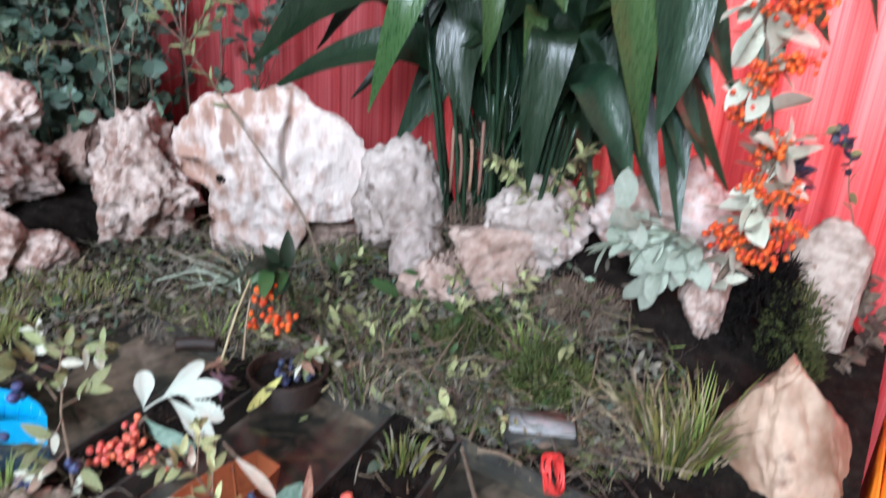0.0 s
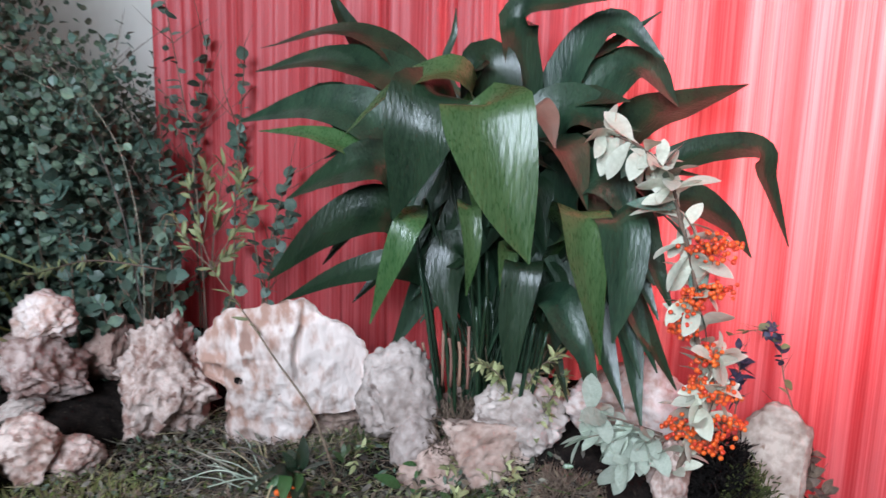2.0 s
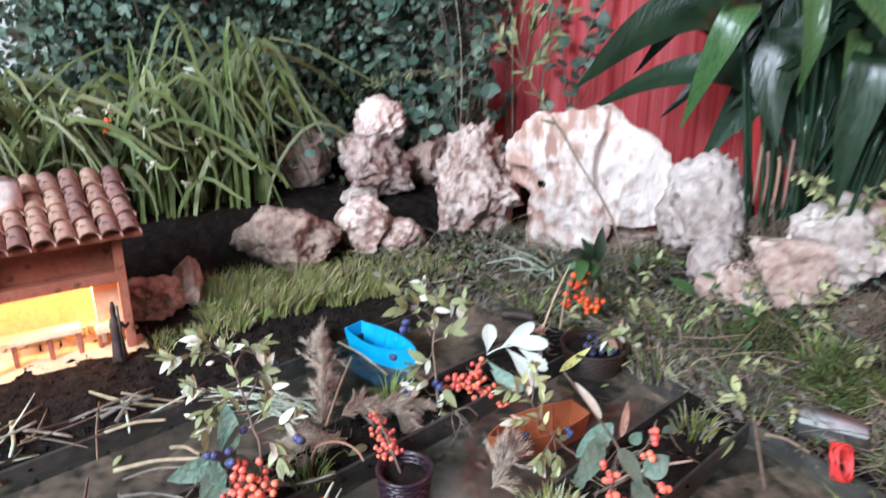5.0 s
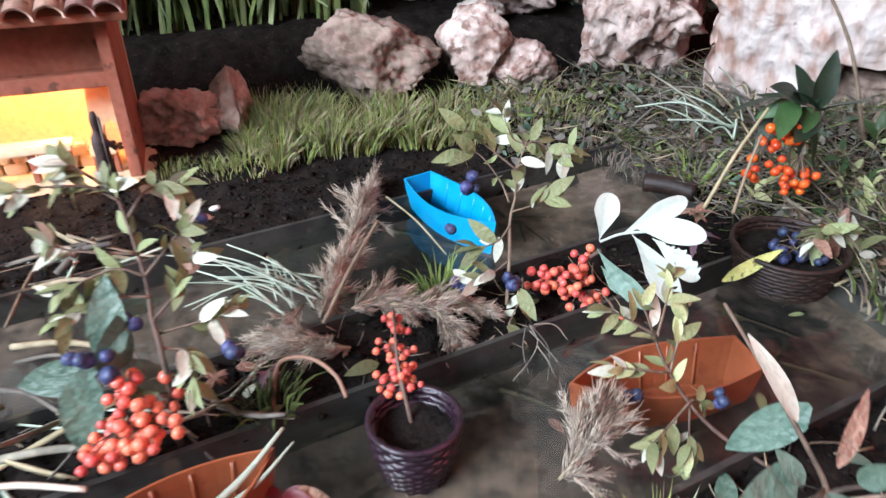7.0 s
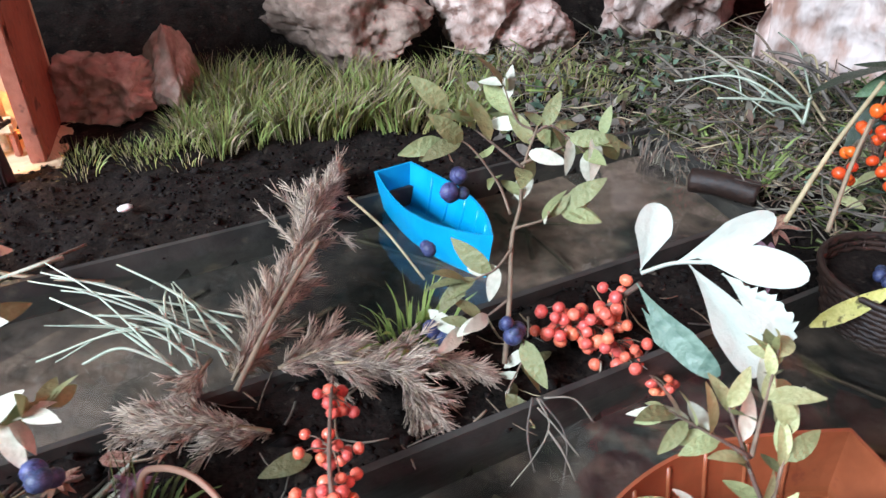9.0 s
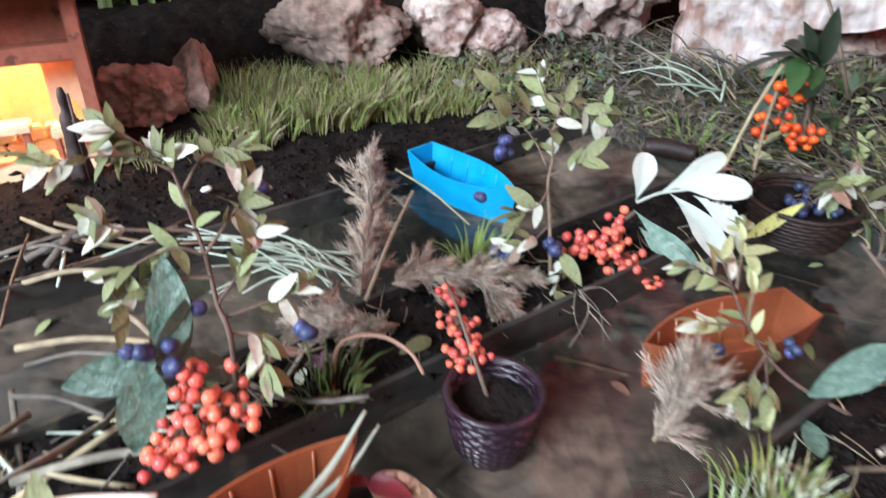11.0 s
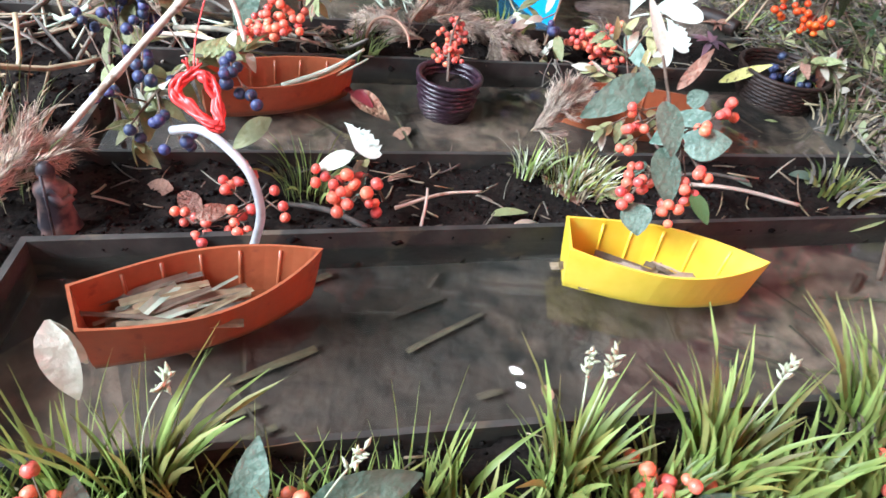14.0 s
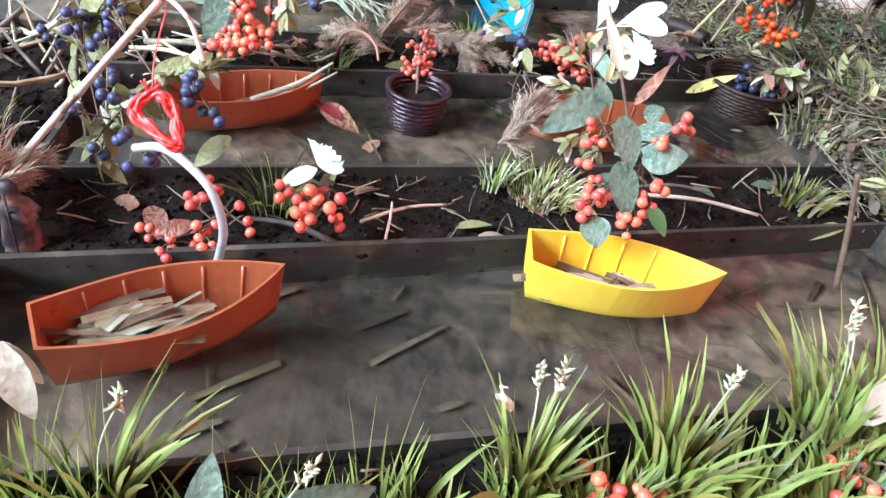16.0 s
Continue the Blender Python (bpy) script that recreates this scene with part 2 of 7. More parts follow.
# ---- room ----
def room():
    for name, x0, x1, y0, y1, z0, z1, mat_, label in (
        ("floor", -2.6, 1.5, -2.4, 2.8, -0.85, -0.75, FLOOR_TILE, "grey floor of the room"),
        ("ceiling", -2.6, 1.5, -2.4, 2.8, 2.25, 2.35, DIM_PAINT, "plain beige ceiling out of view, kept dim to cut fill light"),
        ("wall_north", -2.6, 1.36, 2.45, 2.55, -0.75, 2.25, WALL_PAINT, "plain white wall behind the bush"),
        ("wall_south", -2.6, 1.36, -2.35, -2.25, -0.75, 2.25, DIM_PAINT, "plain beige wall out of view, kept dim to cut fill light"),
    ):
        solid(name, box_bm(bmesh.new(), x0, x1, y0, y1, z0, z1), mat_, label, name.split("_")[0], "structure", False)
    # east wall with a window behind the curtain, unseen west wall with the large window
    bm = bmesh.new()
    for a in ((1.16, 1.30, 0.18, 2.45, -0.75, 2.25), (1.16, 1.30, -2.25, -0.85, -0.75, 2.25), (1.16, 1.30, -0.85, 0.18, 1.55, 2.25), (1.16, 1.30, -0.85, 0.18, -0.75, 0.35)):
        box_bm(bm, *a)
    solid("wall_east", bm, WALL_PAINT, "white wall with a window behind the curtain", "wall", "structure", False)
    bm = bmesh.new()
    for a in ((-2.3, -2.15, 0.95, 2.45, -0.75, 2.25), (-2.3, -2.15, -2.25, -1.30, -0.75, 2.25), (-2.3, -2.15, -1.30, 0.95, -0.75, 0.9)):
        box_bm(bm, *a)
    solid("wall_west", bm, DIM_PAINT, "unseen beige wall with a wide window, kept dim to cut fill light", "wall", "structure", False)


room()


def curtain():
    """A gathered cloth that hangs in folds of uneven width."""
    bm = bmesh.new()
    rng = random.Random(5)
    y, cols = -1.25, []
    ph = 0.0
    while y < 1.37:
        ph += rng.uniform(0.25, 0.75)
        big = 0.016 * math.sin(y * 47 + 1.3 * math.sin(y * 9)) + 0.012 * math.sin(y * 21 + 2)
        fine_ = 0.003 * math.sin(ph * 2.1) + 0.0012 * math.sin(y * 410)
        cols.append((y, big, fine_))
        y += rng.uniform(0.0035, 0.0065)
    zs = [-0.45, -0.2, 0.0, 0.2, 0.45, 0.7, 0.95, 1.2, 1.5, 1.85]
    rows = []
    for z in zs:
        k = 1.0 + 0.25 * (1 - (z + 0.45) / 2.3)
        rows.append([bm.verts.new((1.0 - 0.045 * yy + k * big + fine_, yy + 0.006 * math.sin(z * 3 + yy * 8), z)) for yy, big, fine_ in cols])
    for a, b in zip(rows, rows[1:]):
        for i in range(len(cols) - 1):
            bm.faces.new((a[i], a[i + 1], b[i + 1], b[i]))
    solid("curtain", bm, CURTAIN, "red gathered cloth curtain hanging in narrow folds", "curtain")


curtain()

# ---- ground ----
TROUGHS = {
    "front": ((-0.155, -0.081), (0.455, 0.012), (0.455, 0.166), (-0.155, 0.058)),
    "middle": ((-0.165, 0.150), (0.45, 0.251), (0.45, 0.402), (-0.165, 0.298)),
    "back": ((-0.32, 0.352), (0.42, 0.478), (0.42, 0.629), (-0.32, 0.496)),
}


def in_trough(x, y, grow=0.0):
    for q in TROUGHS.values():
        if all((b[0] - a[0]) * (y - a[1]) - (b[1] - a[1]) * (x - a[0]) > -grow for a, b in zip(q, q[1:] + q[:1])):
            return True
    return False


def smooth01(v):
    v = max(0.0, min(1.0, v))
    return v * v * (3 - 2 * v)


def height(x, y):
    """The lie of the soil: flat round the troughs, a mound at the curtain, a rise under the bush."""
    z = 0.004 + 0.006 * noise.noise((x * 18, y * 18, 0)) + 0.005 * noise.noise((x * 70, y * 70, 3))
    z += 0.125 * smooth01((x - 0.54) / 0.28) * math.exp(-(((y - 0.23) / 0.27) ** 2))
    z += 0.055 * smooth01((y - 0.90) / 0.16)
    return z


def ground():
    bm = bmesh.new()
    x0, y0, step = -1.0, -0.17, 0.00625
    nx, ny = 320, 360
    grid = []
    for j in range(ny + 1):
        row = []
        for i in range(nx + 1):
            x, y = x0 + i * step, y0 + j * step
            z = height(x, y)
            if in_trough(x, y, 0.0015):
                z = -0.055
            row.append(bm.verts.new((x, y, z)))
        grid.append(row)
    for j in range(ny):
        for i in range(nx):
            bm.faces.new((grid[j][i], grid[j][i + 1], grid[j + 1][i + 1], grid[j + 1][i]))
    solid("ground", bm, SOIL, "dark damp potting soil of the landscape", "ground", "structure")
    solid("display_table", box_bm(bmesh.new(), -1.0, 0.98, -0.165, 2.08, -0.75, -0.06), TROUGH, "dark table base under the soil", "table", "structure", False)


ground()


def trough(name, quad, depth):
    """A long grey tray with a rolled rim, silt on its bottom and still water."""
    t = thing(name, "long grey plastic trough of still water sunk in the soil", "water trough", group="water troughs")
    c = Vector((sum(p[0] for p in quad) / 4, sum(p[1] for p in quad) / 4, 0))
    inner = [Vector((*p, 0)) for p in quad]
    out = [p + (p - c).normalized() * 0.006 for p in inner]
    for i in range(4):
        d = inner[i] - c
        out[i] = inner[i] + Vector((math.copysign(0.004, d.x), math.copysign(0.004, d.y), 0))
    bm = bmesh.new()
    prof = [(0.0, -depth - 0.004, inner), (0.0, 0.010, inner), (0.0, 0.0125, inner), (0.0, 0.0125, out), (0.0, -depth - 0.004, out)]
    rings = [[bm.verts.new(p + Vector((0, 0, z))) for p in ps] for _, z, ps in prof]
    for a, b in zip(rings, rings[1:]):
        for i in range(4):
            bm.faces.new((a[i], b[i], b[(i + 1) % 4], a[(i + 1) % 4]))
    part("wall", bm, TROUGH, t, smooth=False)
    bm = bmesh.new()
    bm.faces.new([bm.verts.new(p + Vector((0, 0, -depth))) for p in inner])
    part("bottom", bm, SILT, t, "silty brown bottom with stains and painted reflection patches", smooth=False)
    bm = bmesh.new()
    bm.faces.new([bm.verts.new(p * 1.0) for p in inner])
    w = part("water", bm, WATER, t, "still clear water", smooth=False)
    w.visible_shadow = False


for key in ("front", "middle", "back"):
    trough("water_trough", TROUGHS[key], 0.03)


# ---- boats ----
def boat(colour, label, stern, bow, rim=0.022, tilt=0.0):
    """A toy boat: raked transom, swelling sides, pointed bow, ribs inside."""
    s, b = Vector((*stern, 0)), Vector((*bow, 0))
    length = (b - s).length
    ob = thing("toy_boat", label, "toy boat", (stern[0], stern[1], 0), math.degrees(math.atan2(b.y - s.y, b.x - s.x)), "toy boats")
    high = 0.037 * length / 0.127
    n = 18

    def half(u, v):
        """Half breadth at u along, v up (0 bottom, 1 rim)."""
        top = 0.0165 + 0.0095 * math.sin(min(u / 0.48, 1) * math.pi / 2)
        if u > 0.42:
            top = 0.026 * (1 - ((u - 0.42) / 0.58) ** 2.1)
        return max(0.0004, top * length / 0.127 * (0.62 + 0.38 * v**0.7))

    def spot(u, v, sgn, inset):
        x = length * (u + 0.035 * (1 - v) * max(0.0, 1 - u / 0.35) - 0.05 * (1 - v) * u * u)
        sheer = 0.0035 * (abs(u - 0.45) / 0.55) ** 2
        z = rim - high + v * high + sheer * v
        h = max(0.0, half(u, v) - inset)
        x = x + (inset if u == 0 else 0) - (inset * 1.6 if u == 1 else 0)
        return (x, sgn * h, z)

    bm = bmesh.new()
    us = [i / n for i in range(n + 1)]
    vs = [0, 0.12, 0.35, 0.6, 0.85, 1.0]
    loops = []
    th = 0.0017
    for shell, inset in ((0, 0.0), (1, th)):
        layers = []
        for v in vs:
            zoff = 0.002 if (shell and v == 0) else 0.0
            loop = [Vector(spot(u, v, 1, inset)) for u in us] + [Vector(spot(u, v, -1, inset)) for u in reversed(us[:-1])]
            layers.append([bm.verts.new(p + Vector((0, 0, zoff))) for p in loop])
        loops.append(layers)
    m = len(loops[0][0])
    for shell, layers in enumerate(loops):
        for a, c in zip(layers, layers[1:]):
            for i in range(m):
                q = (a[i], a[(i + 1) % m], c[(i + 1) % m], c[i])
                bm.faces.new(q if shell else q[::-1])
        bm.faces.new(layers[0] if not shell else layers[0][::-1])
    o, i_ = loops[0][-1], loops[1][-1]
    for k in range(m):
        bm.faces.new((o[k], o[(k + 1) % m], i_[(k + 1) % m], i_[k]))
    bmesh.ops.recalc_face_normals(bm, faces=bm.faces)
    hull = part("hull", bm, colour, ob, smooth=False)
    for u in (0.2, 0.36, 0.52, 0.68, 0.84):
        for sgn in (1, -1):
            bm = bmesh.new()
            pts = [Vector(spot(u, v, sgn, th)) for v in (0.05, 0.35, 0.65, 0.93)]
            tube_bm(bm, pts, [0.0011] * 4, 5)
            part("rib", bm, colour, ob)
    ob.rotation_euler.x = math.radians(tilt)
    return ob


boat(ORANGE, "terracotta orange plastic toy boat loaded with dry straw", (-0.108, -0.004), (0.005, 0.051), 0.027)
boat(YELLOW, "bright yellow plastic toy boat afloat with straw inside", (0.150, 0.086), (0.276, 0.071), 0.027)
boat(ORANGE, "terracotta orange plastic toy boat with a dry leaf inside", (-0.105, 0.243), (0.010, 0.294))
boat(ORANGE, "terracotta orange plastic toy boat among fallen leaves", (0.302, 0.274), (0.180, 0.283), 0.027)
boat(BLUE, "turquoise blue plastic toy boat moored by the soil bank", (0.181, 0.592), (0.214, 0.478), 0.027)


# ---- rocks ----
def rock(label, place, size, mat_, seed, rough=0.22, cuts=13, turn=0.0, lift=0.0, flat=0.55, name="rock", peak=0.0, faces=()):
    """A broken stone: a ball cut by planes and worn by noise at two scales; place is the middle of its foot."""
    rng = random.Random(seed)
    bm = bmesh.new()
    bmesh.ops.create_icosphere(bm, subdivisions=5, radius=1.0)
    planes = []
    for _ in range(cuts):
        d = Vector((rng.gauss(0, 1), rng.gauss(0, 1), rng.gauss(0, 0.8))).normalized()
        planes.append((d, rng.uniform(flat, 0.95)))
    planes += [(Vector(d).normalized(), h) for d, h in faces]
    off = Vector((rng.uniform(0, 50), rng.uniform(0, 50), rng.uniform(0, 50)))
    for v in bm.verts:
        p = v.co.copy()
        for d, h in planes:
            k = p.dot(d) - h
            if k > 0:
                p -= d * k * 0.92
        n = v.co.normalized()
        k = noise.fractal(v.co * 1.6 + off, 1.0, 2.0, 4) * rough * 0.6 + noise.fractal(v.co * 5 + off, 0.7, 2.2, 5) * rough * 0.36
        k -= max(0.0, noise.noise(v.co * 4.2 + off * 2) - 0.25) * rough * 1.2
        k -= max(0.0, noise.noise(v.co * 11 + off * 3) - 0.15) * rough * 0.95
        v.co = p + n * k
    lo = min(v.co.z for v in bm.verts)
    for v in bm.verts:
        v.co.z -= lo
        k = 1 + peak * (0.9 - v.co.z)
        v.co = Vector((v.co.x * size[0] / 2 * k, v.co.y * size[1] / 2 * k, v.co.z * size[2] / 2))
    return solid(name, bm, mat_, label, "rock", smooth=True, group="rocks", m=pose(*place[:2], place[2] + lift, 0, 0, turn))


def boulder():
    """The large pale slab with a drilled hole: a broken outline, narrow at its foot, a fluted face towards the pond with a split across it."""
    outline = [(0.134, 0.02), (0.135, 0.089), (0.107, 0.118), (0.072, 0.138), (0.05, 0.163), (0.02, 0.165), (-0.024, 0.150), (-0.061, 0.148), (-0.085, 0.139), (-0.105, 0.112), (-0.123, 0.09),
               (-0.121, 0.025), (-0.100, 0.012), (-0.084, 0.0), (-0.09, -0.049), (-0.094, -0.12), (-0.07, -0.157), (0.009, -0.128), (0.04, -0.085), (0.052, -0.04), (0.08, -0.046), (0.121, -0.036)]
    polar = sorted((math.atan2(h, u), math.hypot(u, h)) for u, h in outline)
    polar = [(polar[-1][0] - 2 * math.pi, polar[-1][1])] + polar + [(polar[0][0] + 2 * math.pi, polar[0][1])]

    def reach(a):
        for (a0, r0), (a1, r1) in zip(polar, polar[1:]):
            if a0 <= a <= a1:
                return r0 + (r1 - r0) * (a - a0) / max(a1 - a0, 1e-6)
        return polar[0][1]

    off = Vector((4.1, 9.7, 2.2))

    def face_depth(x, z):
        """How far the front face lies behind its foremost plane."""
        split = 0.024 + 0.15 * (z - 0.06) + 0.9 * max(0.0, 0.03 - z) ** 1.2 + 0.006 * noise.noise((0, 0, z * 40))
        d = 0.010 * smooth01((x - split) / (0.006 + 0.25 * max(0.0, 0.05 - z))) + 0.10 * max(0.0, x - split - 0.004)
        d += 0.020 * math.exp(-(((x - split - 0.002) / 0.004) ** 2)) * smooth01((z - 0.045) / 0.03) * smooth01((0.13 - z) / 0.02)
        for c, w, s in ((-0.050, 0.014, 0.0035), (-0.008, 0.018, 0.006)):
            d += s * math.exp(-(((x - c - 0.15 * z - 0.012 * noise.noise((0, c * 9, z * 18))) / w) ** 2)) * smooth01((0.03 - z) / 0.05)
        d += 0.35 * max(0.0, z - 0.105 - 0.3 * abs(x)) + 0.25 * max(0.0, x + z - 0.15) + 0.2 * max(0.0, x - 0.085) + 0.12 * max(0.0, 0.03 - z - 0.4 * x) * (x > -0.2)
        d += 0.10 * max(0.0, z - 0.075) + 0.05 * max(0.0, -z - 0.09)
        d += 0.012 * math.exp(-(((x + 0.064) / 0.006) ** 2) - ((z - 0.118) / 0.016) ** 2)
        d += 0.03 * smooth01((-x - 0.082) / 0.008) * smooth01((0.062 - z) / 0.015)
        d += 0.006 * smooth01((-x - 0.072) / 0.01) * smooth01((z - 0.06) / 0.02)
        return d

    bm = bmesh.new()
    seg, rings = 220, 76
    front, back = [], []
    for j in range(1, rings + 1):
        t = j / rings
        loop_f, loop_b = [], []
        for i in range(seg):
            a = -math.pi + 2 * math.pi * (i + 0.5) / seg
            r = reach(a) * t
            x, z = r * math.cos(a), r * math.sin(a)
            q = Vector((x, 0, z))
            bulge = max(0.0, 1 - t**16) ** 0.5
            y = -0.060 + min(0.034, face_depth(x, z)) if t < 1 else -0.038
            k = noise.fractal(q * 16 + off, 1.0, 2.0, 4) * 0.003 + noise.fractal(q * 48 + off, 0.8, 2.2, 4) * 0.0016
            k += abs(noise.noise(Vector((x * 24, 0, z * 19)) + off * 2)) * 0.0055
            y = -0.038 + (y + 0.038 + k) * bulge
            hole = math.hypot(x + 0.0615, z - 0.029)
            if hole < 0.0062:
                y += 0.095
            edge = 1 + (0.03 * noise.noise(Vector((x, 0.3, z)) * 34) + 0.035 * noise.noise(Vector((x, 0.7, z)) * 90)) * t**4
            loop_f.append(bm.verts.new((x * edge, min(y, 0.055), z * edge)))
            if t < 1 and j % 4 == 0:
                loop_b.append(bm.verts.new((x * edge, -0.038 + (0.08 + 0.008 * noise.noise(q * 20)) * max(0.0, 1 - t**5) ** 0.5, z * edge * (1 - 0.30 * max(0.0, 1 - t**5) ** 0.5))))
        front.append(loop_f)
        if loop_b:
            back.append(loop_b)
    back.append(front[-1])
    for loops, flip in ((front, False), (back, True)):
        c = bm.verts.new((0, 0.042 if flip else -0.052 + face_depth(0, 0), 0))
        for i in range(seg):
            bm.faces.new((c, loops[0][i], loops[0][(i + 1) % seg]))
        for a, b in zip(loops, loops[1:]):
            for i in range(seg):
                bm.faces.new((a[i], b[i], b[(i + 1) % seg], a[(i + 1) % seg]))
    bmesh.ops.recalc_face_normals(bm, faces=bm.faces)
    # hole faces get the near-black soil colour to stand for shade in the bore
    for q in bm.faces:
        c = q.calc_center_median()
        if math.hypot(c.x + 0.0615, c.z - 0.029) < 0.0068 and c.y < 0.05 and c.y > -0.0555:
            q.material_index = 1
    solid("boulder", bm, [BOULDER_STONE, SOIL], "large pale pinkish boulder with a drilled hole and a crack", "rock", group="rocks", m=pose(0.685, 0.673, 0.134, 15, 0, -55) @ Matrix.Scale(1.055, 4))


boulder()
rock("pitted reddish rock standing beside the boulder", (0.592, 0.89, 0.0), (0.19, 0.18, 0.23), PINK_STONE, 11, 0.4, turn=20)
rock("pinkish rock on which a paler rock is stacked", (0.462, 1.06, 0.045), (0.185, 0.16, 0.15), PINK_STONE, 12, 0.26)
rock("pale knobbly rock stacked on top of another", (0.485, 1.07, 0.155), (0.12, 0.11, 0.105), PALE_STONE, 13, 0.28)
rock("low reddish rock at the foot of the bush", (0.212, 0.905, -0.01), (0.19, 0.13, 0.125), BROWN_STONE, 14, 0.24, turn=-25)
rock("rounded pinkish rock behind the short grass", (0.366, 0.90, -0.008), (0.125, 0.11, 0.115), PINK_STONE, 15, 0.22, turn=10)
rock("small low pinkish rock half sunk in dry grass", (0.408, 0.862, -0.012), (0.095, 0.07, 0.08), PINK_STONE, 34, 0.26, turn=-15)
rock("brownish rock with a low hump beside the house", (-0.028, 0.832, -0.014), (0.10, 0.075, 0.078), DULL_STONE, 16, 0.30)
rock("brownish pointed rock leaning on a lower one beside the house", (0.030, 0.848, -0.014), (0.062, 0.07, 0.092), DULL_STONE, 33, 0.20, 9, flat=0.45, peak=0.35)
rock("greyish weathered rock beside the boulder", (0.70, 0.44, 0.06), (0.145, 0.11, 0.19), GREY_STONE, 17, 0.24, turn=-40)
rock("reddish brown broken rock in the pile", (0.71, 0.285, 0.035), (0.175, 0.13, 0.135), RED_STONE, 18, 0.20, 9, turn=-60, flat=0.42)
rock("white pitted rock of the pile", (0.745, 0.245, 0.07), (0.155, 0.11, 0.145), GREY_STONE, 19, 0.26, 10, turn=-60, flat=0.45)
rock("small lilac-grey rock of the pile", (0.695, 0.395, 0.04), (0.105, 0.08, 0.115), GREY_STONE, 20, 0.14, 9, flat=0.42)
rock("pale pinkish rock leaning under the berry branch", (0.825, 0.125, 0.09), (0.19, 0.11, 0.17), PALE_STONE, 21, 0.20, 9, turn=-70, flat=0.46)
rock("upright pinkish wedge of rock", (0.755, 0.03, 0.05), (0.066, 0.06, 0.14), PINK_STONE, 22, 0.2)
rock("flat-faced pale tan rock beside the curtain", (0.905, -0.082, -0.06), (0.115, 0.10, 0.25), DULL_STONE, 23, 0.10, 8, turn=-70, flat=0.42, peak=-0.16)
rock("honey-coloured rock with broken pale faces by the table edge", (0.632, -0.092, -0.055), (0.145, 0.150, 0.205), TAN_STONE, 24, 0.10, 4, flat=0.7, peak=0.3,
     faces=(((-0.75, -0.5, 0.5), 0.50), ((-0.8, 0.5, 0.2), 0.52), ((-0.1, -0.9, 0.35), 0.62), ((-0.3, 0.35, 1), 0.62), ((0.2, 0.9, 0.6), 0.5), ((0.3, -0.6, 0.9), 0.55)))
rock("whitish broken rock at the front of the pile", (0.675, 0.345, 0.015), (0.125, 0.095, 0.09), RED_STONE, 27, 0.18, 9, turn=-50, flat=0.42)
rock("brownish stone in the shade of the big plant", (0.81, 0.375, 0.07), (0.11, 0.07, 0.10), RED_STONE, 29, 0.24, turn=-50)
rock("brown stone wedged under the overhang of the boulder", (0.765, 0.635, -0.01), (0.17, 0.09, 0.10), BROWN_STONE, 35, 0.24, turn=-50)
rock("pale stone low at the foot of the stacked rocks", (0.41, 1.03, 0.045), (0.085, 0.06, 0.05), GREY_STONE, 30, 0.2)
rock("brown rock half hidden behind the stacked rocks", (0.61, 1.08, 0.045), (0.12, 0.10, 0.17), RED_STONE, 25)
rock("dull brown rock in the shade of the reeds", (0.385, 1.21, 0.045), (0.155, 0.11, 0.16), RED_STONE, 26)


